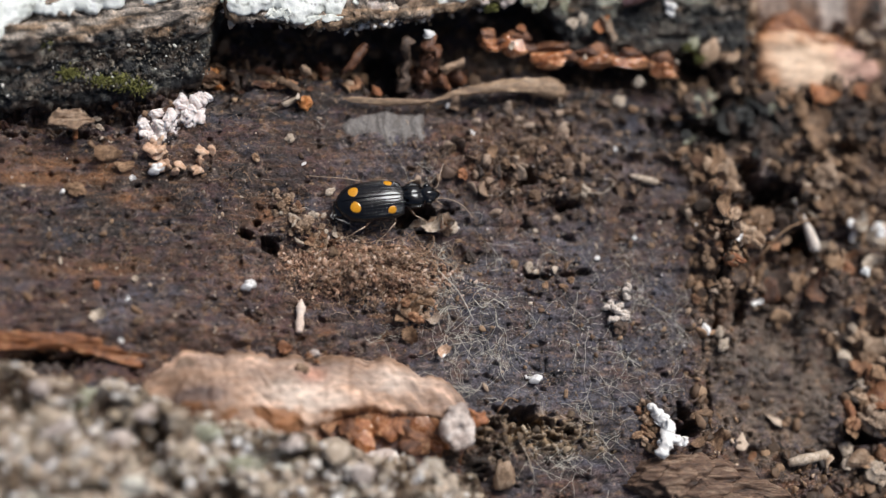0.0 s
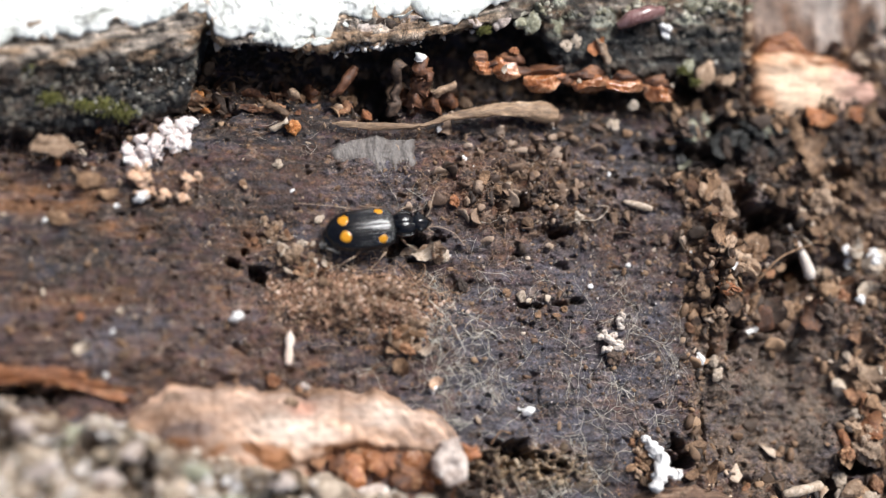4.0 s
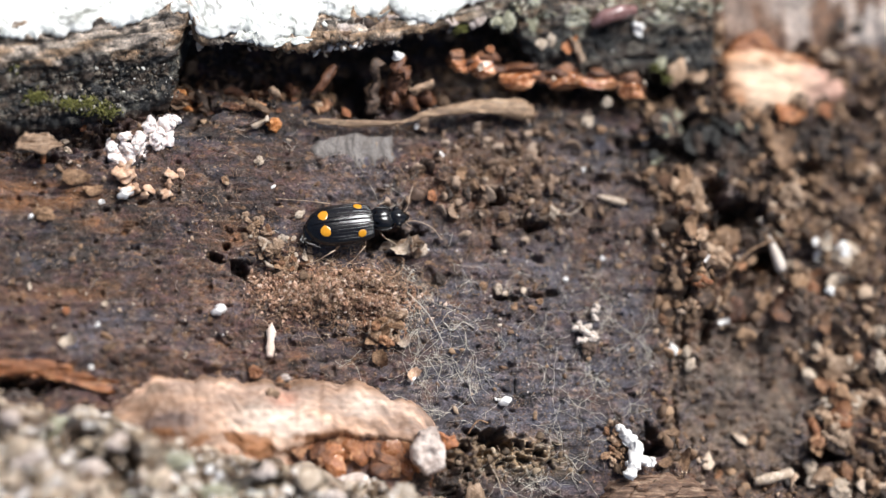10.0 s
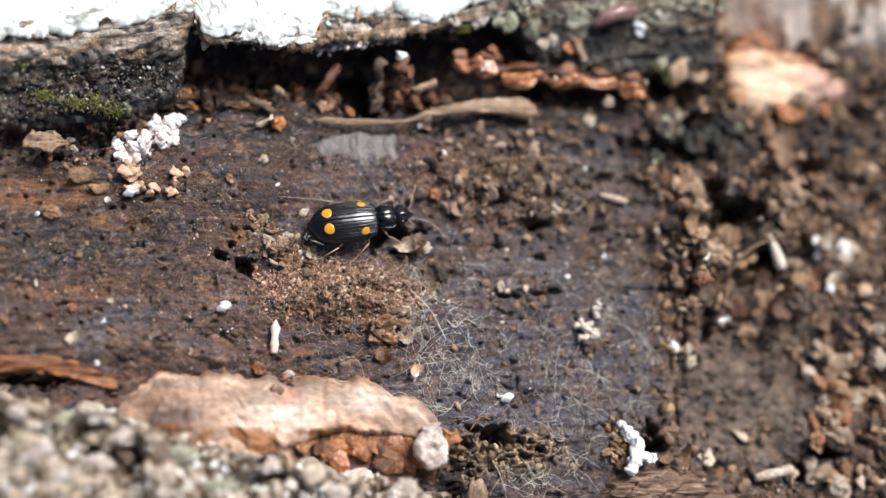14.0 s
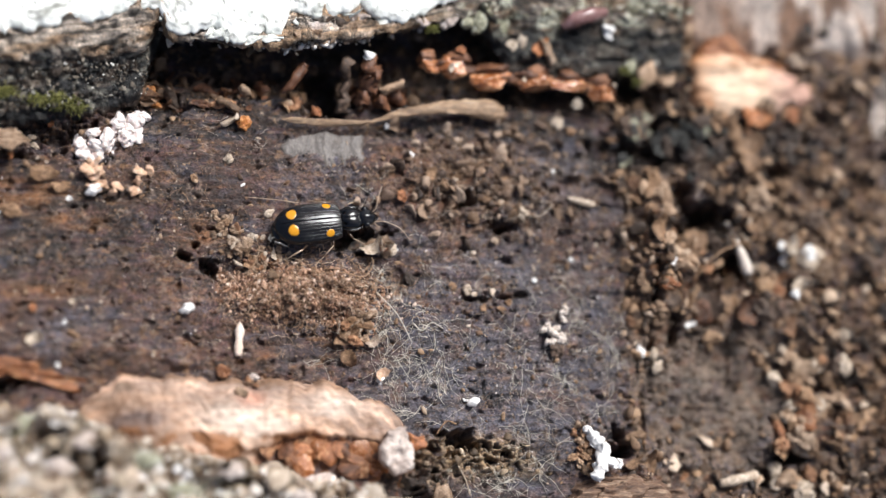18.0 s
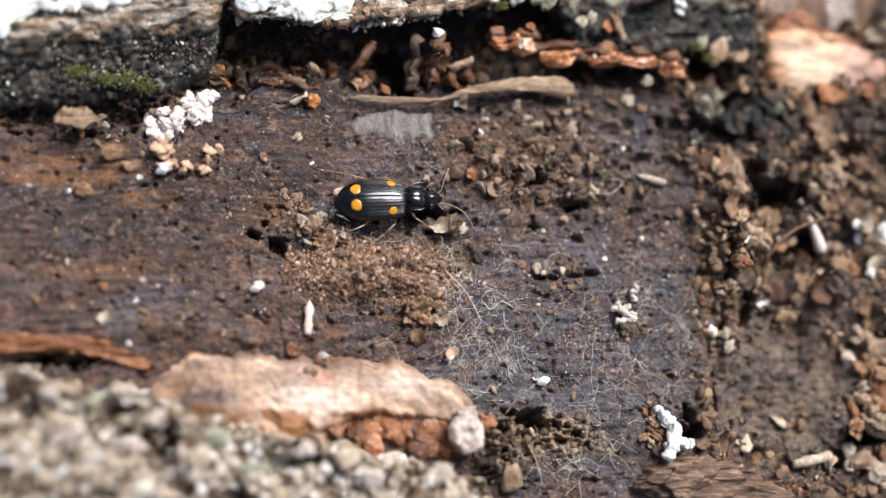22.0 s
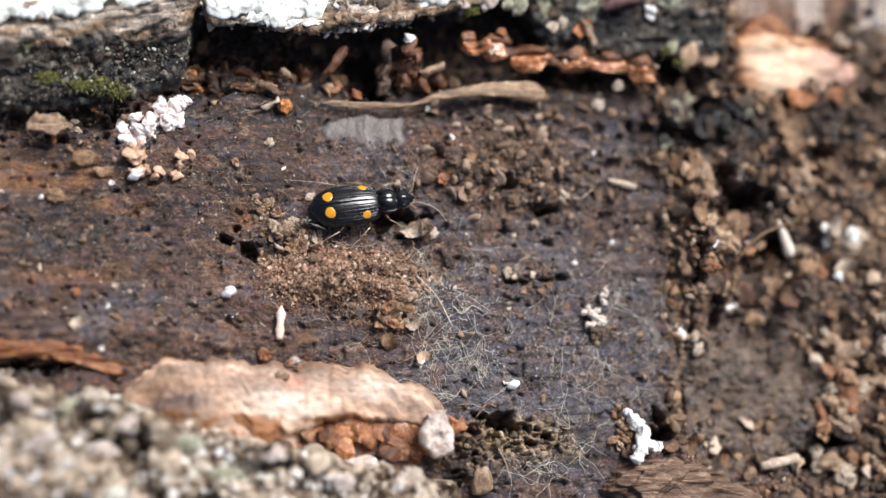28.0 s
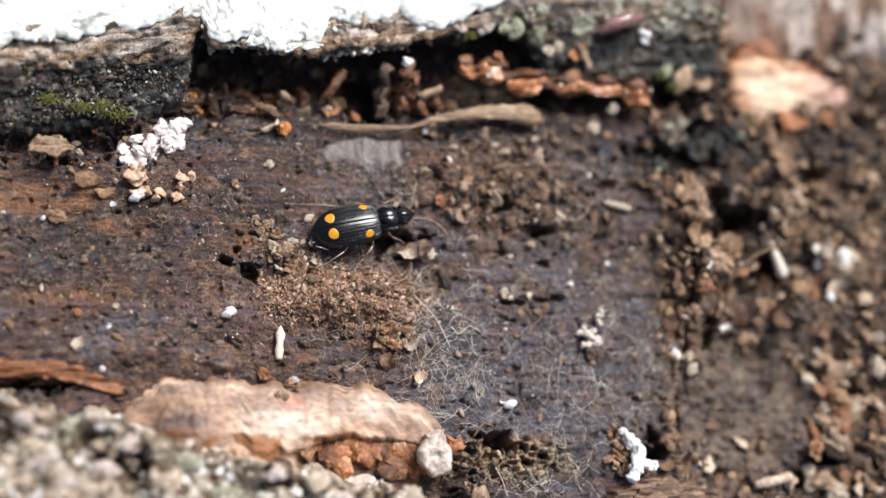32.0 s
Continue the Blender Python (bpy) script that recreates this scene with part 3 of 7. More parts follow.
def low(points):
    """The profile at the height that the upper plate really has."""
    return [(y, z * LEDGE if z > 0 else z) for y, z in points]


SLOPED = low([(14, -3), (13, 3.5), (6, 3.1), (1.5, 2.95), (0.35, 2.98), (0, 2.95), (-0.45, 2.85), (-0.9, 2.7), (-1.35, 2.15), (-2.2, 1.4), (-3.0, 0.8), (-3.6, 0.1), (-3.4, -2)])
HOLLOW = low([(14, -3), (13, 3.5), (6, 3.1), (1.5, 2.95), (0.35, 2.98), (0, 2.95), (0.1, 2.8), (0.8, 2.7), (2.0, 2.6), (3.2, 2.3), (4.4, 1.4), (4.9, 0), (5.0, -4)])
NEAR = low([(14, -3), (13, 3.5), (6, 3.1), (1.5, 2.95), (0.35, 2.98), (0, 2.95), (0.05, 2.8), (0.35, 2.65), (0.9, 2.35), (1.5, 1.7), (1.9, 0.6), (1.7, -0.6), (1.7, -4)])
BANDED = low([(14, -3), (13, 3.5), (6, 3.1), (1.5, 2.95), (0.35, 2.98), (0, 2.8), (-0.4, 2.5), (-1.0, 2.2), (-1.8, 1.9), (-2.6, 1.6), (-2.9, 1.15), (-1.7, 0.7), (-0.9, -2)])
SHAPES = [SLOPED, SLOPED, NEAR, NEAR, HOLLOW, HOLLOW, NEAR, NEAR, BANDED, BANDED]
END_X = 17.2


def upper_plate():
    whole = thing("bark_plate", "thick broken bark plate with white crust and dark mossy edge", "bark")
    xs = np.arange(-27, END_X, 0.085)

    def profile(x):
        p = blend(x, STATIONS, SHAPES).copy()
        fall = float(smooth(END_X - 0.05, END_X - 1.0, x))
        p[:, 1] = -2 + (p[:, 1] + 2) * (0.15 + 0.85 * fall)
        return p

    v, arc = swept(xs, profile, LIP, 201, 0.24, 0.16, 230)
    strata = layers(v[..., 0] / 2.4, arc / 0.2, 3, 203)
    v[..., 1] += 0.09 * strata
    v[..., 2] += 0.05 * strata
    x, z = v[..., 0], v[..., 2]
    dy = v[..., 1] - np.array([LIP(a) for a in xs])[:, None]
    c = np.full(v.shape, 0.0) + np.array([0.021, 0.021, 0.022])
    speck = smooth(0.35, 0.75, layers(x / 0.35, arc / 0.3, 2, 211))[..., None] * 0.8
    c = c * (1 - speck) + np.array([0.28, 0.27, 0.23]) * speck
    brown = (smooth(-0.1, 0.4, layers(x / 1.3, arc / 0.4, 3, 213)) * 0.42)[..., None]
    c = c * (1 - brown) + np.array([0.15, 0.095, 0.06]) * brown
    wide = 0.32 * smooth(-10.5, -12, x)
    band = (smooth(-0.95, -0.55, dy + wide + 0.45 * layers(x / 0.9, arc / 0.5, 3, 9)) * smooth((2.1 - 0.4 * wide) * LEDGE, (2.3 - 0.4 * wide) * LEDGE, z))[..., None]
    hue = smooth(-0.4, 0.5, layers(x / 1.6, arc / 0.35, 3, 215))[..., None]
    c = c * (1 - band) + ((np.array([0.44, 0.37, 0.31]) * hue + np.array([0.30, 0.20, 0.125]) * (1 - hue)) * np.clip(0.8 + 1.0 * layers(x / 1.4, arc / 0.14, 4, 217, 0.65), 0.08, 1.6)[..., None]) * band
    inside = (smooth(0.15, 0.6, dy) * smooth(1.9, 1.5, z) * smooth(-13.5, -12, x) * smooth(4.5, 2.5, x) * (0.75 + 0.5 * layers(x / 0.6, arc / 0.5, 3, 221)))[..., None]
    c = c * (1 - np.clip(inside, 0, 0.9)) + np.array([0.13, 0.072, 0.042]) * np.clip(inside, 0, 0.9)
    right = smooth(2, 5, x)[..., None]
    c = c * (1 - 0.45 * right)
    lichen = smooth(0.1, 0.5, layers(x / 0.7, arc / 0.5, 3, 219))[..., None] * band * right * 0.8
    c = c * (1 - lichen) + np.array([0.42, 0.43, 0.35]) * lichen
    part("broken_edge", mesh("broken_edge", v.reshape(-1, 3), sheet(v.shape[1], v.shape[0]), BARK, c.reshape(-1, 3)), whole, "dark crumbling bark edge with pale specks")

    # the white crust lies on the bark and ends at its lip
    xs = np.arange(-27, 6.2, 0.085)

    def crust(x):
        thin = float(smooth(6.2, 3.0, x))
        back = BACK(x) + (0.12 + 0.2 * float(smooth(-12, -11, x))) * float(noise2(x / 1.3, 0.0, 5)) + 0.16 * float(noise2(x / 0.4, 2.0, 6)) + 0.07 * float(noise2(x / 0.14, 3.0, 8))
        return low([(12.5, 3.5), (12.5, 4.2), (6, 4.0), (2.4, 3.75), (back + 0.4, 3.5 + 0.05 * thin), (back + 0.06, 3.32), (back, 3.12), (back + 0.3, 2.95)])

    v, arc = swept(xs, crust, LIP, 231, 0.05, 0.05, 110)
    x = v[..., 0]
    crack = smooth(0.08, 0.0, np.abs(layers(x / 2.4, arc / 1.1, 3, 235)))[..., None] * 0.85
    c = np.ones(v.shape) * (1 - crack) + np.array([0.25, 0.24, 0.22]) * crack
    part("lichen_crust", mesh("lichen_crust", v.reshape(-1, 3), sheet(v.shape[1], v.shape[0]), CRUST, c.reshape(-1, 3)), whole, "cracked chalky white lichen crust")
    return whole


LOWER = line([-28.54, -5.25, -21.06, -6.67, -18.00, -6.86, -15.03, -6.91, -13.33, -6.06, -10.15, -6.27, -6.93, -6.65, -4.19, -6.42, -0.62, -7.64, 1.81, -9.56])
TORN = [(0.8, -2), (0.25, -0.2), (0.1, 0.3), (-0.1, 0.52), (-0.9, 0.72), (-1.9, 0.95), (-2.5, 0.98), (-2.95, 0.84), (-3.5, 0.55), (-5, 0.3), (-12, 0.2), (-12.5, -2)]
END_LOW = 0.9


def crust_z(x, y):
    edge = np.interp(x, [-27, -20.5, -17.9, -14.5, -12.7, -11.1, -9, -6.6, -3.6, -0.5, 2.6], [-6.5, -6.9, -7.2, -7.9, -9.3, -9.4, -9.6, -10.4, -11.1, -12.0, -13.3])
    edge = edge + 0.35 * layers(x / 1.4, y / 1.4, 3, 331)
    z = -1.8 + 4.0 * smooth(0.35, -0.7, y - edge) * (1 - 0.75 * smooth(-1.0, 2.4, x)) + 0.6 * layers(x / 2.2, y / 1.8, 3, 333)
    z = z - 1.3 * smooth(0.3, 0.75, layers(x / 1.6, y / 1.3, 3, 345)) + 0.95 * (lumps(x / 1.1, y / 0.85, 335) - 0.4) + 0.5 * (lumps(x / 0.5, y / 0.45, 337) - 0.4) + 0.08 * layers(x / 0.2, y / 0.2, 2, 339)
    return z


def lower_plate():
    whole = thing("bark_plate", "broken bark plate with tan inner layer and grey crust", "bark")
    xs = np.arange(-27, END_LOW, 0.085)

    def profile(x):
        p = np.array(TORN)
        k = 0.45 + 0.55 * float(smooth(-16.6, -11.0, x))
        k *= float(smooth(END_LOW + 0.05, END_LOW - 0.8, x)) * 0.8 + 0.2
        p[:, 1] = -2 + (p[:, 1] + 2) * (0.4 + 0.6 * k)
        return p

    v, arc = swept(xs, profile, lambda x: LOWER(x) + 0.2 * float(layers(x / 0.6, 0.0, 3, 309)), 301, 0.17, 0.06, 150)
    x, z = v[..., 0], v[..., 2]
    dy = v[..., 1] - np.array([LOWER(a) for a in xs])[:, None]
    # below the tan layer the bark breaks down in a step of darker, rusty blocks
    brink = np.interp(x, [-8, -6.5, -4, -1, 1], [-3.3, -3.0, -2.5, -1.95, -1.8]) + 0.22 * layers(x / 0.7, arc / 3, 3, 317)
    broken = smooth(0.0, -0.18, dy - brink) * smooth(-7.2, -6.2, x)
    v[..., 2] -= 0.55 * broken
    left = smooth(-15.0, -16.5, x)[..., None]
    c = np.zeros(v.shape) + np.array([0.54, 0.36, 0.265])
    fibre = smooth(-0.5, 0.7, layers(x / 1.6, arc / 0.45, 4, 311))[..., None]
    c = c * (0.62 + 0.48 * fibre)
    streak = smooth(0.25, 0.8, layers(x / 1.8, arc / 0.22, 3, 313))[..., None] * 0.6
    c = c * (1 - streak) + np.array([0.24, 0.13, 0.08]) * streak
    ragged = smooth(0.0, 0.5, layers(x / 1.1, arc / 0.6, 3, 315) + 0.9 * smooth(-11.5, -15, x) - 0.6)[..., None]
    c = c * (1 - ragged) + np.array([0.22, 0.14, 0.095]) * ragged
    white = np.clip((1.2 * hump(x, v[..., 1], -7.5, -8.5, 2.0, 1.3) + hump(x, v[..., 1], -3.00, -7.67, 2.0, 0.7)) * (0.8 + 0.5 * layers(x / 1.1, arc / 0.6, 3, 325)), 0, 1)[..., None]
    c = c * (1 - 0.6 * white) + np.array([0.78, 0.64, 0.535]) * 0.6 * white
    tanned = np.clip(hump(x, v[..., 1], -12.6, -7.8, 2.3, 0.9) * (0.9 + 0.7 * layers(x / 0.8, arc / 0.4, 3, 327)) + 0.9 * hump(x, v[..., 1], -2.4, -9.7, 2.4, 0.8) + 0.5 * smooth(0.3, 0.8, layers(x / 1.3, arc / 0.5, 3, 329)), 0, 0.6)[..., None]
    c = c * (1 - tanned) + np.array([0.38, 0.225, 0.14]) * tanned
    stain = np.clip(hump(x, v[..., 1], -12.5, -8.3, 1.6, 0.6, 8) * 1.4, 0, 1)[..., None]
    c = c * (1 - 0.9 * stain) + np.array([0.10, 0.065, 0.055]) * 0.9 * stain
    red = np.clip(hump(x, v[..., 1], -7.05, -7.35, 0.8, 0.5) + 0.8 * hump(x, v[..., 1], -2.6, -9.9, 1.2, 0.4), 0, 1)[..., None]
    c = c * (1 - 0.7 * red) + np.array([0.45, 0.20, 0.13]) * 0.7 * red
    fresh = smooth(-0.3, 0.15, layers(x / 0.8, arc / 0.5, 3, 321))[..., None] * smooth(-2.35, -2.6, dy)[..., None]
    c = c * (1 - fresh) + np.array([0.26, 0.12, 0.055]) * fresh
    rust = smooth(-0.3, 0.4, layers(x / 0.8, arc / 0.7, 3, 319))[..., None]
    c = c * (1 - broken[..., None]) + (np.array([0.27, 0.115, 0.048]) * rust + np.array([0.11, 0.06, 0.05]) * (1 - rust)) * broken[..., None]
    rim = smooth(-0.25, 0.05, dy)[..., None]
    c = c * (1 - rim * 0.7) + np.array([0.20, 0.11, 0.06]) * rim * 0.7
    c = c * (1 - left) + np.array([0.07, 0.052, 0.045]) * left
    part("inner_layer", mesh("inner_layer", v.reshape(-1, 3), sheet(v.shape[1], v.shape[0]), TAN, c.reshape(-1, 3)), whole, "torn tan inner bark with a dark stain")

    # lumpy outer crust
    xs, ys = np.arange(-27, 2.6, 0.09), np.arange(-16.5, -6.3, 0.09)
    x, y = np.meshgrid(xs, ys)
    z = crust_z(x, y)
    pale = smooth(-0.45, 0.35, layers(x / 0.9, y / 0.7, 3, 341))[..., None]
    c = np.array([0.12, 0.075, 0.046]) * (1 - pale) + np.array([0.60, 0.49, 0.39]) * pale
    pit = smooth(0.25, 0.7, layers(x / 0.8, y / 0.8, 3, 343))[..., None]
    c = c * (1 - 0.75 * pit) + np.array([0.09, 0.07, 0.045]) * 0.75 * pit
    white = smooth(0.5, 0.95, layers(x / 1.1, y / 0.9, 3, 347))[..., None]
    c = c * (1 - white) + np.array([0.72, 0.70, 0.62]) * white
    part("outer_crust", mesh("outer_crust", np.stack([x, y, z], -1).reshape(-1, 3), sheet(len(xs), len(ys)), BARK, c.reshape(-1, 3)), whole, "grey and beige crumbling outer bark")
    return whole


def far_bark():
    """Grey and tan bark that falls away beyond the torn edge."""
    xs, ys = np.arange(16.2, 31, 0.12), np.arange(8.0, 19, 0.12)
    x, y = np.meshgrid(xs, ys)
    z = -3.4 + 3.4 * smooth(9.3, 12.5, y) * smooth(16.2, 17.5, x) + 0.5 * layers(x / 1.5, y / 3, 3, 401) + 0.35 * lumps(x / 0.8, y / 1.4, 403)
    pale = smooth(-0.2, 0.5, layers(x / 0.9, y / 2.5, 3, 405))[..., None]
    pale = pale * (0.3 + 0.7 * smooth(19, 23, x)[..., None])
    c = np.array([0.20, 0.115, 0.075]) * (1 - pale) + np.array([0.56, 0.48, 0.43]) * pale
    ob = part("bark_plate", mesh("bark_plate", np.stack([x, y, z], -1).reshape(-1, 3), sheet(len(xs), len(ys)), BARK, c.reshape(-1, 3)))
    tagged(ob, "rough grey and tan bark beyond the torn edge", "bark")


upper_plate()
lower_plate()
far_bark()


# ---- the beetle: x ahead, z up, its feet on z = 0 ----
BODY_Z = 0.62


def wing_case(u, v, lift=0.0, deep=0.034):
    """A point of one wing case: u from the shoulders (0) to the tip (1), v from the seam (0) to the outer edge (1)."""
    u, v = np.asarray(u, float), np.asarray(v, float)
    x = 0.80 - 3.37 * u
    w = 1.06 * np.where(u > 0.45, np.clip(1 - (np.maximum(u - 0.45, 0) / 0.555) ** 2.9, 0, 1) ** 0.62, np.clip(1 - 0.22 * (np.maximum(0.45 - u, 0) / 0.45) ** 3, 0, 1))
    h = 0.62 * np.where(u > 0.4, np.clip(1 - (np.maximum(u - 0.4, 0) / 0.61) ** 3.2, 0, 1) ** 0.5, np.clip(1 - 0.25 * (np.maximum(0.4 - u, 0) / 0.4) ** 3, 0, 1))
    a = np.radians(v * 98)
    n = np.stack([0.25 * (u - 0.4), np.sin(a), np.cos(a)], -1)
    n /= np.linalg.norm(n, axis=-1, keepdims=True)
    p = np.stack([x, w * np.sin(a) ** 0.92, BODY_Z + 0.02 + h * np.cos(a)], -1)
    groove = -deep * np.clip(np.cos(v * 9 * 2 * np.pi), 0, 1) ** 12 * smooth(0.0, 0.06, u) * smooth(1.0, 0.86, u)
    return p + n * (groove + lift)[..., None]


def beetle():
    whole = thing("beetle", "shiny black ground beetle with four yellow spots on the wood", "beetle")
    for side in (1, -1):
        u, v = np.meshgrid(np.linspace(0.0, 1, 70), np.linspace(0, 1, 140))
        top = wing_case(u, v)
        top[..., 1] = side * (top[..., 1] + 0.004)
        f = sheet(70, 140)
        case = part("wing_case", mesh("wing_case", top.reshape(-1, 3), f if side > 0 else f[:, ::-1], CHITIN), whole, "black wing case with fine grooves")
        for cu, cv, ru, rv in ((0.19, 0.46, 0.062, 0.14), (0.73, 0.255, 0.074, 0.18)):
            r, a = np.meshgrid(np.linspace(0.02, 1, 9), np.linspace(0, 2 * np.pi, 29)[:-1])
            edge = 1 + 0.03 * np.sin(3 * a + cu * 9)
            spot = wing_case(cu + ru * r * edge * np.cos(a), cv + rv * r * edge * np.sin(a), 0.014 - 0.014 * r**10, 0.0)
            spot[..., 1] = side * (spot[..., 1] + 0.004)
            part("spot", mesh("spot", spot.transpose(1, 0, 2).reshape(-1, 3), sheet(28, 9, True) if side < 0 else sheet(28, 9, True)[:, ::-1], SPOT), case, "round orange-yellow spot")
    # underside
    b, f = BALLS[3]
    part("abdomen", mesh("abdomen", b * (1.5, 0.86, 0.34) + (-1.0, 0, BODY_Z), f, CHITIN), whole)
    # neck shield: heart-shaped, with a turned-up rim, a seam along the middle and two dents at its base
    a = b.copy()
    q, w = np.meshgrid(np.linspace(0, 1, 50), np.linspace(-1, 1, 81))
    half = 0.67 * (1 - 0.24 * smooth(0.45, 0.0, q) - 0.26 * smooth(0.72, 1.0, q)) * (1 - 0.35 * smooth(0.94, 1.0, q) * np.abs(w) ** 3)
    arch = 0.40 * np.clip(1 - np.abs(w) ** 2.6, 0, 1) ** 0.7 * np.sin(np.pi * np.clip(0.12 + 0.80 * q, 0, 1)) ** 0.45
    rim = 0.085 * np.exp(-((np.abs(w) - 0.97) / 0.05) ** 2) - 0.07 * np.exp(-((np.abs(w) - 0.86) / 0.06) ** 2)
    seam = 0.045 * np.exp(-((w / 0.045) ** 2)) * smooth(0.05, 0.2, q) * smooth(0.95, 0.8, q) + 0.13 * np.exp(-(((np.abs(w) - 0.52) / 0.15) ** 2 + ((q - 0.16) / 0.14) ** 2))
    collar = 0.05 * np.exp(-((q - 0.93) / 0.035) ** 2) + 0.06 * np.exp(-((q - 0.03) / 0.03) ** 2)
    s = np.stack([0.78 + 1.06 * q + 0.07 * np.abs(w) ** 2 * smooth(0.5, 1, q), 0.03 + half * w, BODY_Z + 0.04 + arch + rim - seam - collar + 0.004 * noise2(q * 6, w * 5, 3)], -1)
    part("neck_shield", mesh("neck_shield", s.reshape(-1, 3), sheet(50, 81), CHITIN), whole, "black neck shield with a turned-up rim")
    part("breast", mesh("breast", a * (0.58, 0.50, 0.33) + (1.30, 0.03, BODY_Z - 0.02), f, CHITIN), whole)
    furrow = 0.12 * np.exp(-((np.abs(a[:, 1]) - 0.42) / 0.13) ** 2) * smooth(-0.5, 0.2, a[:, 0]) * (a[:, 2] > 0)
    h = np.stack([a[:, 0] * 0.58, a[:, 1] * 0.47 * (1 - 0.42 * smooth(0, 1, a[:, 0])), a[:, 2] * 0.31 - 0.12 * smooth(-0.2, 1, a[:, 0]) - furrow], -1) + (1.98, 0.04, BODY_Z + 0.06)
    head = part("head", mesh("head", h, f, CHITIN), whole, at=pose(0.22 * MM, 0, 0))
    b2, f2 = BALLS[2]
    for side in (1, -1):
        part("eye", mesh("eye", b2 * (0.19, 0.14, 0.17) + (1.90, 0.04 + side * 0.42, BODY_Z + 0.12), f2, CHITIN), head, "bulging glossy eye")
        v, q = tube(curve_through([(2.40, side * 0.16, BODY_Z - 0.1), (2.58, side * 0.17, BODY_Z - 0.16), (2.70, side * 0.03, BODY_Z - 0.2)]), np.linspace(0.07, 0.02, 11), 6)
        part("mandible", mesh("mandible", v, q, LEG), head)
        v, q = tube(curve_through([(2.32, side * 0.2, BODY_Z - 0.16), (2.5, side * 0.34, BODY_Z - 0.3), (2.65, side * 0.36, BODY_Z - 0.48)]), 0.03, 5)
        part("palp", mesh("palp", v, q, PALE_LEG), head)
    # feelers: beaded
    for path in ([(2.28, 0.28, 0.66), (2.5, 0.45, 0.8), (2.66, 0.9, 0.95), (2.95, 1.5, 1.0)], [(2.28, -0.24, 0.62), (2.8, -0.32, 0.75), (3.55, -0.72, 0.65), (4.02, -1.35, 0.4)]):
        p = curve_through(path, 11)
        r = 0.020 + 0.012 * np.abs(np.sin(np.linspace(0, 11 * np.pi, len(p))))
        v, q = tube(p, r * np.linspace(1.0, 0.8, len(p)), 6)
        part("antenna", mesh("antenna", v, q, PALE_LEG), head, "slender amber antenna")
    # six legs: thigh, shin, foot
    legs = [([(1.1, -0.55, 0.45), (1.35, -0.95, 0.5), (1.75, -1.1, 0.25), (2.0, -1.25, 0.03)]), ([(1.1, 0.55, 0.45), (1.35, 0.9, 0.5), (1.8, 1.1, 0.2), (2.1, 1.15, 0.03)]),
            ([(0.35, -0.7, 0.4), (0.3, -1.2, 0.5), (-0.25, -1.65, 0.2), (-0.75, -1.95, 0.03)]), ([(0.35, 0.7, 0.4), (0.3, 1.1, 0.5), (-0.1, 1.35, 0.2), (-0.5, 1.5, 0.03)]),
            ([(-0.7, -0.75, 0.4), (-1.25, -1.25, 0.55), (-2.1, -1.55, 0.25), (-2.8, -1.65, 0.03)]), ([(-0.7, 0.7, 0.4), (-1.1, 1.2, 0.6), (-2.2, 1.55, 0.5), (-3.6, 2.0, 0.12)])]
    for hip, knee, ankle, toe in legs:
        hip, knee, ankle, toe = (np.array(p) for p in (hip, knee, ankle, toe))
        v, q = tube([hip, hip * 0.5 + knee * 0.5 + (0, 0, 0.03), knee], (0.06, 0.07, 0.04), 7)
        leg = part("leg", mesh("leg", v, q, LEG), whole, "thin dark amber leg")
        v, q = tube([knee, knee * 0.5 + ankle * 0.5 + (0, 0, 0.02), ankle], (0.03, 0.034, 0.026), 6)
        part("shin", mesh("shin", v, q, PALE_LEG), leg)
        p = np.linspace(ankle, toe, 11)
        v, q = tube(p, 0.016 + 0.009 * np.abs(np.sin(np.linspace(0, 5 * np.pi, 11))), 5)
        part("foot", mesh("foot", v, q, PALE_LEG), leg)
    # the hind body's tip and the silvery folded wing ends that stick out behind
    part("hind_tip", mesh("hind_tip", b * (0.30, 0.5, 0.24) + (-2.40, -0.14, BODY_Z - 0.08), BALLS[3][1], CHITIN), whole)
    for n, path in enumerate(([(-2.72, -0.3, 0.6), (-2.86, -0.5, 0.55), (-2.74, -0.68, 0.5)], [(-2.66, -0.64, 0.52), (-2.46, -0.74, 0.54), (-2.2, -0.86, 0.5), (-1.95, -1.0, 0.42)], [(-2.5, -0.45, 0.64), (-2.7, -0.52, 0.58), (-2.78, -0.62, 0.55)])):
        v, f = tube(curve_through(path, 8), np.r_[np.linspace(0.02, 0.055, 8 * (len(path) - 1) // 2), np.linspace(0.055, 0.012, 8 * (len(path) - 1) + 1 - 8 * (len(path) - 1) // 2)], 8)
        v = v + 0.03 * np.stack([noise2(v[:, 0] / 0.12 + q, v[:, 1] / 0.1, n + q) for q in range(3)], -1)
        part("wing_tip", mesh("wing_tip", v, f, WING), whole, "silvery folded wing tip")
    return whole


BEETLE = beetle()


# ---- loose things on the wood ----
DARK_RED = surface("dark_red_bark", [(0.3, (0.035, 0.016, 0.010)), (0.5, (0.12, 0.05, 0.025)), (0.7, (0.30, 0.14, 0.07))], 0.6, 0.1, (0.3, 0.7), 0.05, each=0.3)
GREY_PINK = surface("grey_pink_lichen", [(0.3, (0.30, 0.23, 0.20)), (0.5, (0.54, 0.44, 0.385)), (0.7, (0.80, 0.73, 0.68))], 0.5, 0.09, (0.6, 0.9), 0.05)
CRUMB_MESHES = {}


def gz(x, y):
    return float(ground_z(x, y))


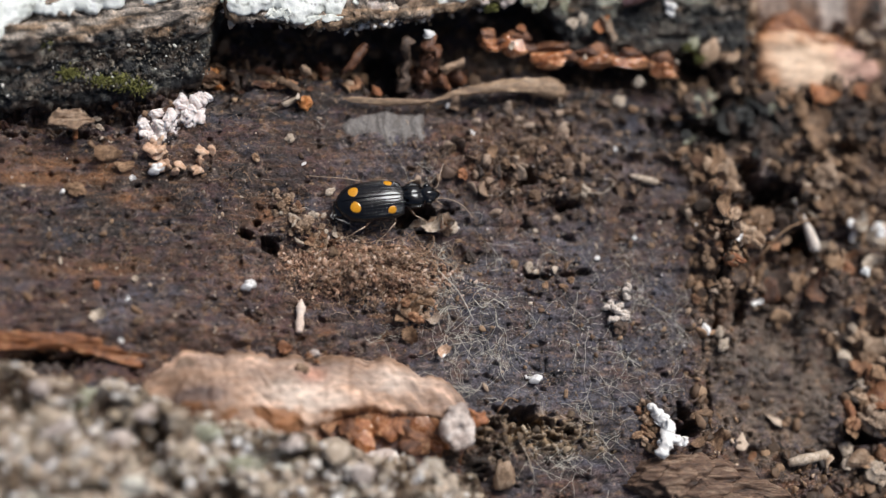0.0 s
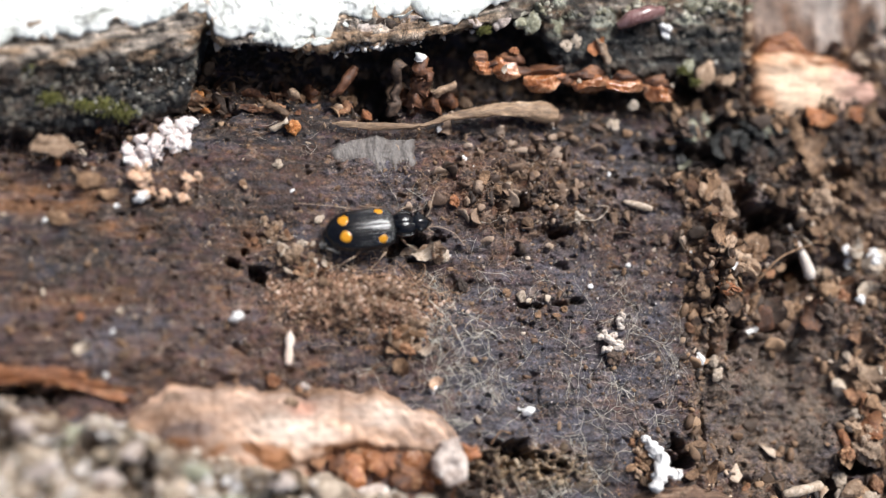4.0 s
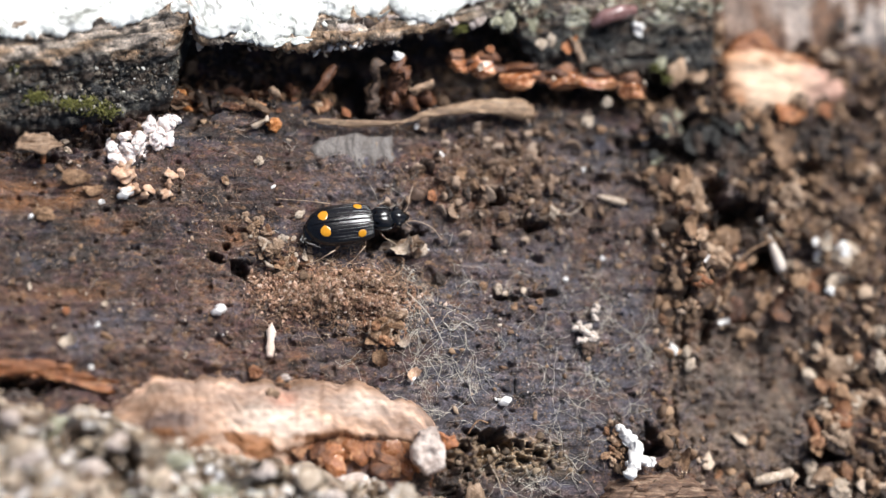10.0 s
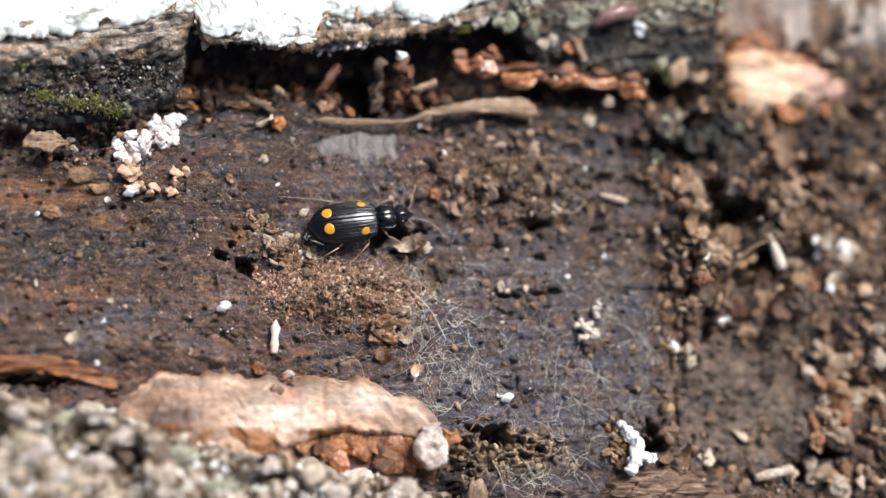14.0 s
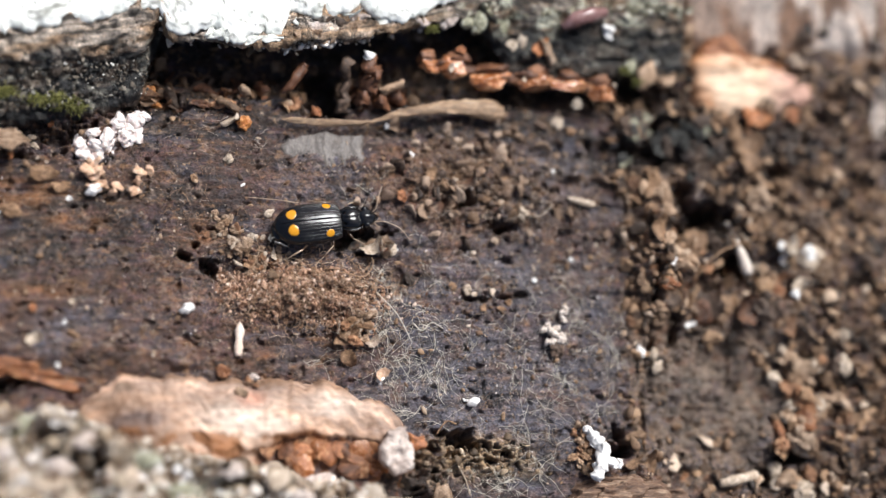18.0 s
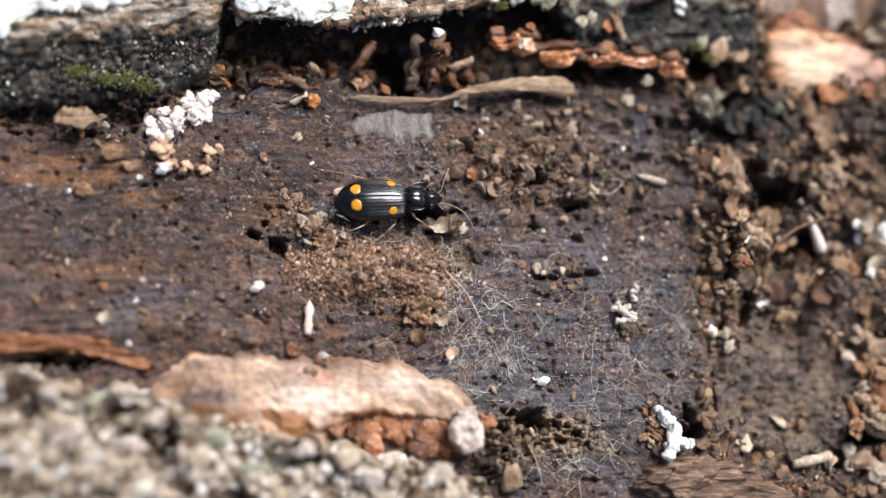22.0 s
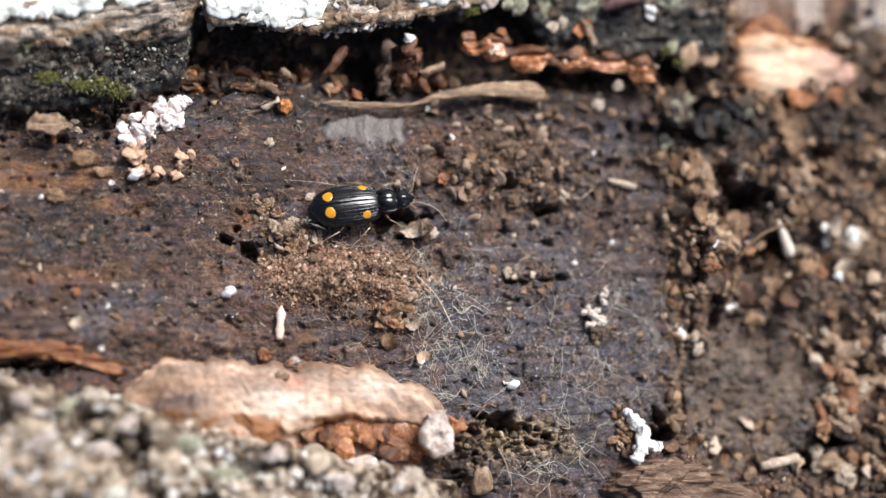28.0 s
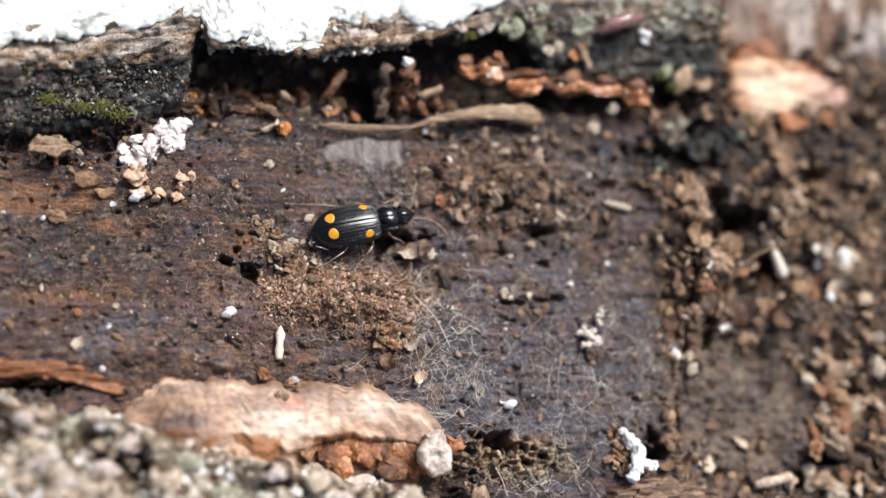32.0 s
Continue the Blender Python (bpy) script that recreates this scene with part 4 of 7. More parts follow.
def clod(seed, stretch):
    """Several lumps grown together into one rough clod."""
    rng = np.random.default_rng(seed)
    n, f = BALLS[3]
    r = np.full(len(n), 0.45)
    for k in range(int(rng.integers(9, 14))):
        c = rng.normal(size=3)
        c *= rng.uniform(0.3, 0.75) / np.linalg.norm(c)
        size = rng.uniform(0.18, 0.42)
        b = n @ c
        hit = b * b - c @ c + size * size
        r = np.maximum(r, np.where(hit > 0, b + np.sqrt(np.maximum(hit, 0)), 0))
    v = n * r[:, None]
    v = v + 0.11 * np.stack([layers(v[:, 0] * 5 + k, v[:, 1] * 5 + v[:, 2] * 4, 3, seed + k) for k in range(3)], -1)
    return v * np.asarray(stretch), f


CRUMBS = [clod(400 + n, s) if n % 4 == 1 else crumple(400 + n, np.multiply(s, 0.68), 3, 0.95, 1.25) for n, s in enumerate([(1.2, 0.85, 0.65), (1.2, 0.7, 0.6), (1.0, 1.0, 0.7), (1.4, 0.7, 0.5), (1.1, 1.1, 0.6), (1.2, 0.9, 0.8), (0.9, 0.8, 1.0), (1.5, 0.55, 0.55)])]
CURLED = [crumple(470 + n, s, 3, 1.0, 1.1) for n, s in enumerate([(1.0, 0.7, 0.6), (1.1, 0.6, 0.6), (0.8, 0.8, 0.6), (1.2, 0.5, 0.6)])]
CRUMBS += [lump(440 + n, 0.3, 3, s, 1.6) for n, s in enumerate([(1.1, 0.8, 0.7), (1.1, 0.8, 0.7), (0.9, 0.9, 0.8), (1.2, 0.8, 0.6)])]
CRUMBS += [(v * (1, 1, 0.25) + np.c_[np.zeros((len(v), 2)), 0.45 * v[:, 0] ** 2 - 0.3 * v[:, 1]**2], f) for v, f in CURLED]


def crumb_mesh(n, material):
    key = (n, material.name)
    if key not in CRUMB_MESHES:
        v, f = CRUMBS[n]
        CRUMB_MESHES[key] = mesh("crumb", v, f, material, flat=True)
    return CRUMB_MESHES[key]


def crumb(name, x, y, size, material, label, category="crumb", group="", sink=0.3, shape=None, rz=None, z=None, squash=1.0, tilt=20):
    """A loose crumb `size` millimetres across, resting on what lies under it."""
    n = int(RNG.integers(len(CRUMBS))) if shape is None else shape
    ob = new(name, crumb_mesh(n, material))
    turn = RNG.uniform(0, 360) if rz is None else rz
    h = gz(x, y) if z is None else z
    ob.matrix_basis = pose(x * MM, y * MM, (h + size * squash * (0.35 - sink * 0.5)) * MM, RNG.uniform(-tilt, tilt), RNG.uniform(-tilt, tilt), turn) @ Matrix.Diagonal((size / 2, size / 2, size / 2 * squash, 1))
    return tagged(ob, label, category, group)


def field(name, count, inside, sizes, material, label, parent=None, seed=1, box=(-27, 29, -16.5, 18), level=2, lift=0.0, flat=1.0, surface_z=None, shards=0):
    """Grains too many to count, joined: `inside(x, y)` is how likely one lies there. Of six shapes the first `shards` are thin torn flakes."""
    rng = np.random.default_rng(seed)
    x, y = rng.uniform(box[0], box[1], count * 12), rng.uniform(box[2], box[3], count * 12)
    keep = rng.uniform(size=len(x)) < inside(x, y)
    x, y = x[keep][:count], y[keep][:count]
    z = (surface_z or ground_z)(x, y)
    shapes = [(crumple(700 + seed * 10 + k, ((0.9, 0.65, 0.6), (1.1, 0.5, 0.45), (0.8, 0.75, 0.45))[k % 3], level, 1.0, 1.5) if level > 1 and k % 3 else lump(700 + seed * 10 + k, 0.55, level, ((1, 0.8, 0.7), (1.15, 0.7, 0.6), (1, 0.9, 0.6))[k % 3], 0.9)) for k in range(6)]
    for k in range(shards):
        v, f = crumple(760 + seed * 7 + k, (1.1, 0.8, 0.7), max(level, 2), 1.1, 1.2)
        shapes[k] = (v * (1, 1, 0.22) + np.c_[np.zeros((len(v), 2)), 0.3 * v[:, 0] ** 2 - 0.2 * v[:, 1] ** 2], f)
    r = sizes[0] * (sizes[1] / sizes[0]) ** (rng.uniform(size=len(x)) ** 1.7)
    bits = []
    for k in range(len(x)):
        v, f = shapes[k % 6]
        bits.append(((v @ turned(rng)) * (r[k] / 2) * (1, 1, flat) + (x[k], y[k], z[k] + r[k] * (0.12 + lift)), f))
    v, f = join(bits)
    ob = part(name, mesh(name, v, f, material, flat=level == 1), parent)
    if parent is None:
        tagged(ob, label, "debris", kind="stuff")
    return ob


def speckled(stops, name, rough=(0.5, 0.85)):
    """Grains each of their own shade."""
    m = surface(name, [(0.3, (0.8, 0.8, 0.8)), (0.7, (1.2, 1.2, 1.2))], 0.25, 0.06, rough, 0.02, fine_mix=0.35)
    t = m.node_tree
    p = t.nodes["Principled BSDF"]
    g = t.nodes.new("ShaderNodeNewGeometry")
    shade = ramp(t, g.outputs["Random Per Island"], stops)
    old = p.inputs["Base Color"].links[0].from_socket
    t.links.new(mix(t, "MULTIPLY", 1.0, shade, old), p.inputs["Base Color"])
    return m


FRASS = speckled([(0.0, (0.016, 0.010, 0.007)), (0.35, (0.06, 0.036, 0.022)), (0.6, (0.19, 0.112, 0.064)), (0.88, (0.38, 0.235, 0.135)), (1.0, (0.55, 0.43, 0.33))], "frass")
DUST = speckled([(0.0, (0.05, 0.03, 0.02)), (0.4, (0.16, 0.09, 0.05)), (0.75, (0.30, 0.19, 0.11)), (1.0, (0.6, 0.5, 0.4))], "dust")
REDDISH = speckled([(0.0, (0.13, 0.065, 0.04)), (0.4, (0.36, 0.20, 0.125)), (0.75, (0.52, 0.32, 0.215)), (1.0, (0.74, 0.6, 0.5))], "reddish_dust", (0.3, 0.7))
SPECKS = speckled([(0.0, (0.012, 0.012, 0.012)), (0.35, (0.03, 0.03, 0.028)), (0.6, (0.075, 0.06, 0.045)), (0.88, (0.2, 0.165, 0.125)), (1.0, (0.6, 0.58, 0.53))], "bark_specks", (0.35, 0.8))
LICHEN = speckled([(0.0, (0.045, 0.032, 0.018)), (0.2, (0.19, 0.125, 0.075)), (0.45, (0.42, 0.33, 0.235)), (0.7, (0.58, 0.50, 0.42)), (0.93, (0.84, 0.79, 0.75))], "lichen_grains", (0.6, 0.95))
GREY_DUST = speckled([(0.0, (0.02, 0.018, 0.018)), (0.35, (0.07, 0.062, 0.064)), (0.7, (0.2, 0.175, 0.165)), (0.93, (0.4, 0.34, 0.3)), (1.0, (0.75, 0.7, 0.66))], "grey_dust", (0.4, 0.8))
SILT = speckled([(0.0, (0.05, 0.034, 0.023)), (0.4, (0.13, 0.09, 0.06)), (0.75, (0.22, 0.155, 0.105)), (1.0, (0.36, 0.27, 0.19))], "silt")
SPONGE = speckled([(0.0, (0.03, 0.022, 0.014)), (0.4, (0.13, 0.085, 0.05)), (0.75, (0.29, 0.20, 0.12)), (1.0, (0.5, 0.39, 0.27))], "sponge")
CLUMP = speckled([(0.0, (0.03, 0.02, 0.015)), (0.4, (0.11, 0.066, 0.044)), (0.75, (0.24, 0.155, 0.10)), (1.0, (0.44, 0.33, 0.25))], "clump")


def frass_and_dust():
    right = lambda x, y: (1 - 0.92 * hump(x, y, 17.3, -7.2, 5.3, 4.8)) * (1 - 0.85 * hump(x, y, 18.19, 6.15, 5.0, 1.2)) * (1 - hump(x, y, 15.37, 6.27, 3.0, 1.7)) * (1 - hump(x, y, 17.14, 1.68, 1.7, 1.2)) * (1 - hump(x, y, 19.12, -0.43, 1.5, 1.0)) * (1 - hump(x, y, 13.7, 5.7, 1.3, 0.9)) * (1 - hump(x, y, 17.6, 2.5, 1.2, 0.8)) * (1 - 0.8 * hump(x, y, 22.3, 6.4, 2.0, 1.2)) * smooth(11.6, 12.8, x) * (0.55 + 0.45 * noise2(x / 1.2, y / 1.2, 5))
    field("coarse_frass", 2600, right, (0.25, 0.95), FRASS, "loose brown frass crumbs filling the crumbled wood", seed=11, shards=3)
    field("fine_frass", 3000, right, (0.12, 0.3), FRASS, "fine brown frass between larger crumbs", seed=12, level=1)
    middle = lambda x, y: hump(x, y, 5.27, 3.72, 6.2, 3.0, -6) * (0.25 + 0.75 * smooth(-0.3, 0.4, layers(x / 1.3, y / 0.9, 2, 19)))
    field("crumbly_frass", 400, middle, (0.2, 0.85), CLUMP, "brown frass crumbs round a hole", seed=13, box=(-2, 14, -1, 8), shards=4)
    pocket = lambda x, y: np.maximum(hump(x, y, 1.73, -11.06, 2.8, 1.5), hump(x, y, 4.03, -10.22, 2.6, 0.6, -4))
    field("crumbly_frass", 90, pocket, (0.14, 0.5), SILT, "brown crumbs in a pocket beside the bark", seed=14, level=1, box=(-2, 7, -14, -8))
    spongy = lambda x, y: np.clip(1.3 * hump(x, y, 4.2, -10.2, 3.2, 0.95, -6), 0, 1) * smooth(-0.3, 0.4, layers(x / 0.7, y / 0.5, 2, 29))
    field("sponge_crumbs", 70, spongy, (0.15, 0.45), SPONGE, "tan torn flakes round eaten holes", seed=23, box=(0, 9, -12.5, -8), shards=5)
    heap = lambda x, y: np.maximum(hump(x, y, -4.6, -1.95, 4.0, 1.35, -6), 0.8 * hump(x, y, -2.01, -3.6, 1.2, 1.1))
    field("reddish_dust", 3000, heap, (0.08, 0.36), REDDISH, "reddish grains heaped on the wood", seed=15, level=1, box=(-9, 2, -7, 1))
    all_over = lambda x, y: 0.25 + 0.5 * smooth(-0.2, 0.5, layers(x / 2, y / 1.5, 2, 77)) * (x < 12.5)
    field("wood_dust", 6500, all_over, (0.05, 0.19), DUST, "fine brown wood dust over the surface", seed=16, level=1, box=(-25, 13, -12, 12))
    chips = lambda x, y: 0.3 + 0.5 * hump(x, y, 6.35, -0.56, 5, 2.5) + 0.4 * hump(x, y, -7.87, 0.60, 3, 1.5)
    field("wood_chips", 330, chips, (0.2, 0.45), DUST, "small brown wood chips strewn about", seed=17, box=(-24, 13, -9, 9), flat=0.6)
    under = lambda x, y: smooth(7.2, 8.6, y) * (x > -13) * (x < 15)
    field("sheltered_frass", 900, under, (0.15, 0.75), FRASS, "crumbs sheltered under the bark edge", seed=18, box=(-14, 15, 7, 13), shards=5)
    greyer = lambda x, y: hump(x, y, 8.06, -1.44, 5.5, 4.5) + 0.6 * hump(x, y, 6.04, -5.46, 6, 3)
    field("grey_dust", 2600, greyer, (0.06, 0.2), GREY_DUST, "grey and pale wood dust on the wood", seed=20, box=(0, 13, -9, 6), level=1)
    silty = lambda x, y: hump(x, y, 17.3, -7.2, 5.3, 4.8)
    field("silt_crumbs", 1000, silty, (0.08, 0.3), SILT, "grey-brown crumbs on silty wood", seed=22, box=(11, 24, -14, -2), level=1)
    pale = lambda x, y: 0.35 + 0.0 * x
    field("pale_specks", 80, pale, (0.07, 0.16), WHITE, "tiny white specks on the wood", seed=19, box=(-24, 26, -11, 11), level=1)


frass_and_dust()

# crumbs that can be told apart
for x, y, size, material, label in (
        (-8.12, 1.79, 1.0, TAN_CRUMB, "tan wood crumb behind the beetle"), (-7.72, 1.22, 0.9, TAN_CRUMB, "tan wood crumb behind the beetle"), (-8.32, 1.45, 0.8, TAN_CRUMB, "tan wood crumb behind the beetle"), (-7.13, 0.43, 1.35, TAN_CRUMB, "angular tan wood chunk behind the beetle"), (-6.44, 0.20, 0.9, TAN_CRUMB, "angular tan wood chunk behind the beetle"), (-6.31, 0.83, 0.6, PALE, "pale wood grain by the beetle"), (-7.87, 0.54, 0.9, TAN_CRUMB, "tan wood crumb behind the beetle"), (-6.29, -0.48, 0.95, TAN_CRUMB, "tan wood crumb below the beetle"), (-5.53, -0.11, 0.7, TAN_CRUMB, "tan wood crumb below the beetle"), (-0.28, 0.55, 1.4, TAN_CRUMB, "translucent tan crumb by the beetle's head"), (-8.13, 1.59, 0.8, CRUMB, "fibrous brown wood crumb beside the beetle"), (-7.55, 0.12, 1.3, TAN_CRUMB, "angular brown wood crumb beside the beetle"),
        (-6.79, -0.76, 1.0, TAN_CRUMB, "tan wood crumb below the beetle"), (-5.95, 2.09, 0.95, PALE, "pale wood chip behind the beetle"),
        (-6.22, -0.03, 0.5, PALE, "pale wood grain by the beetle"), (-6.62, 0.88, 0.45, PALE, "pale wood grain by the beetle"), (-5.82, -0.54, 0.6, CRUMB, "brown wood grain below the beetle"),
        (-2.31, -4.23, 1.3, CRUMB, "brown crumb at the foot of the heap"), (-1.64, -3.53, 1.2, CRUMB, "reddish brown crumb on the heap"), (-2.74, -4.56, 0.8, DARK_CRUMB, "dark crumb at the foot of the heap"),
        (1.13, -1.19, 0.95, DARK_CRUMB, "dark grey crumb in a small hollow"), (4.08, -1.74, 1.0, PALE, "pale flat wood chip"), (5.39, -1.87, 0.6, PALE, "pale wood grain on dark wood"),
        (3.36, -1.57, 0.55, CRUMB, "tan wood grain on dark wood"), (6.23, -2.45, 0.6, CRUMB, "tan wood grain on dark wood"), (6.72, -1.58, 0.5, PALE, "pale wood grain on dark wood"),
        (5.77, -2.74, 0.45, CRUMB, "brown wood grain on dark wood"), (4.90, -2.73, 0.5, CRUMB, "brown wood grain on dark wood"),
        (-0.56, -6.15, 0.7, PEACH, "peach coloured grain with white tip"), (-18.40, 2.03, 1.3, CRUMB, "grey brown pebble-like crumb"), (-19.02, 1.92, 0.45, WHITE, "small white grain on the wood"),
        (10.04, -10.09, 0.9, CRUMB, "brown crumb beside white mould"), (9.85, -9.47, 0.7, TAN_CRUMB, "tan crumb beside white mould"), (10.03, -10.87, 0.8, CRUMB, "brown crumb beside white mould"), (-16.93, 3.82, 1.3, CRUMB, "brown wood crumb under the bark edge"), (-16.13, 3.26, 0.9, CRUMB, "tan wood crumb under the bark edge"), (-17.35, 5.60, 0.6, PALE, "pale grain below mossy bark"),
        (-17.49, 6.09, 0.55, PALE, "pale grain below mossy bark"), (-9.69, 3.80, 0.6, CRUMB, "tan wood grain on dark wood"), (-7.93, 4.86, 0.65, PALE, "pale grain on dark wood"),
        (-17.18, -4.25, 0.75, PALE, "beige grain on dark wood"), (-15.38, -4.08, 0.7, CRUMB, "tan crumb on dark wood"), (-15.30, -4.68, 0.75, CRUMB, "tan crumb on dark wood"),
        (-16.13, -5.56, 0.5, WHITE, "white grain beside the bark strip"), (-8.35, -5.89, 1.0, ORANGE, "orange bark chip on the wood"), (-6.91, -6.16, 0.9, DARK_CRUMB, "grey nub at the bark's torn edge"),
        (-6.71, -6.65, 1.0, DARK_CRUMB, "grey nub at the bark's torn edge"),  (-16.61, 6.68, 0.7, ORANGE, "orange bark chip below mossy bark"),
        (-7.10, 6.80, 1.3, BRIGHT_ORANGE, "curled bright orange bark chip on the wood"), (0.84, 3.00, 0.85, ORANGE, "rust-red bark chip on the wood"), (-11.91, 8.96, 0.8, CRUMB, "brown crumb under the ledge"),
        (-6.58, 8.63, 0.9, CRUMB, "brown curled chip under the ledge"), (-8.15, 8.15, 0.8, CRUMB, "brown crumb under the ledge"), (-4.15, 8.68, 1.1, CRUMB, "brown chip under the ledge"),
        (-3.28, 8.85, 0.9, CRUMB, "brown chip under the ledge"), (-4.86, 8.81, 0.8, CRUMB, "reddish chip under the ledge"), (-3.47, 7.49, 1.0, ORANGE, "rust-red chip in the hollow"),
        (1.82, 8.34, 1.1, CRUMB, "brown lump under the bark band"), (6.18, 3.88, 1.0, CRUMB, "tan crumb at a hole's rim"), (5.23, 2.97, 0.8, CRUMB, "tan crumb at a hole's rim"),
        (4.58, 1.93, 0.9, CRUMB, "tan crumb at a hole's rim"), (7.17, 2.21, 1.0, PALE, "pale knobbly grain on the wood"), (3.05, 3.55, 0.9, CRUMB, "brown crumb at a hole's rim"),
        (2.35, 4.14, 0.7, CRUMB, "tan crumb beside a hole"), (9.41, 7.26, 0.9, PALE, "pale splinter crumb under the ledge"), (10.15, 6.81, 0.8, CRUMB, "tan crumb under the ledge"),
        (12.59, 6.54, 0.9, CRUMB, "tan crumb under the ledge"), (12.89, 6.39, 0.45, WHITE, "white grain under the ledge"), (1.38, 5.23, 0.5, WHITE, "white grain on brown frass"),
        (0.28, 6.89, 0.55, WHITE, "white grain beside the splinter"), (9.01, 4.57, 0.35, WHITE, "white grain on dark wood"), (7.72, -1.24, 0.5, WHITE, "white grain on dark wood"),
        (9.80, -0.13, 0.35, WHITE, "white grain on dark wood"), (-7.26, 3.50, 0.35, WHITE, "tiny white grain on dark wood"), (-15.67, 2.69, 0.4, WHITE, "tiny white grain on dark wood"),
        (-19.64, -0.24, 0.5, CRUMB, "tan grain on rusty wood"), (-19.05, -1.55, 0.45, PALE, "tan grain on rusty wood"), (-15.49, -2.50, 0.4, PALE, "pale grain on dark wood"),
        (-17.32, -2.79, 0.6, ORANGE, "orange grain on the wood"), (-15.83, -3.45, 0.35, WHITE, "white grain on dark wood"), (-20.49, -3.36, 0.5, CRUMB, "tan grain on the wood"),
        (-11.80, 4.15, 0.8, PEACH, "peach coloured crumb beside the mould"), (-16.95, -9.90, 1.0, PALE, "pale crumb on grey bark"), (0.34, 0.29, 1.1, PALE, "brown translucent crumb by the beetle's head"),
        (-0.01, 0.08, 0.8, PALE, "pale translucent crumb by the beetle's head"), (-0.99, 0.60, 0.9, DARK_CRUMB, "dark crumb beneath the beetle's head"), (0.57, 0.32, 0.3, WHITE, "white grain by the beetle's head")):
    pick = int(RNG.integers(len(CRUMBS)))
    near = -9 < x < 1 and -1 < y < 2.2
    crumb("wood_crumb", x, y, size * (0.58 if near else 0.82), material, label, group="wood crumbs", shape=(pick % 4) * 2 if near else pick)

# crumbs in the frass: larger pieces that stand out
for n in range(260):
    x, y = float(RNG.uniform(12.3, 25)), float(RNG.uniform(-11.5, 8.5))
    size = 0.45 + 1.0 * float(RNG.uniform()) ** 2
    if hump(x, y, 17.3, -7.2, 5.2, 4.6) > 0.35 or hump(x, y, 15.54, 6.43, 3.0, 1.7) > 0.12 or hump(x, y, 17.6, 2.5, 1.4, 1.0) > 0.3 or hump(x, y, 22.3, 6.4, 2.2, 1.3) > 0.4:
        continue
    crumb("frass_crumb", x, y, size, (FRASS_CRUMB, FRASS_CRUMB, RUSTY, CRUMB, FRASS_CRUMB, DARK_CRUMB, FRASS_CRUMB, TAN_CRUMB if n % 16 == 7 else PALE if n % 24 == 15 else FRASS_CRUMB)[n % 8], "brown crumb of decayed wood in the frass", group="frass crumbs", sink=0.55)
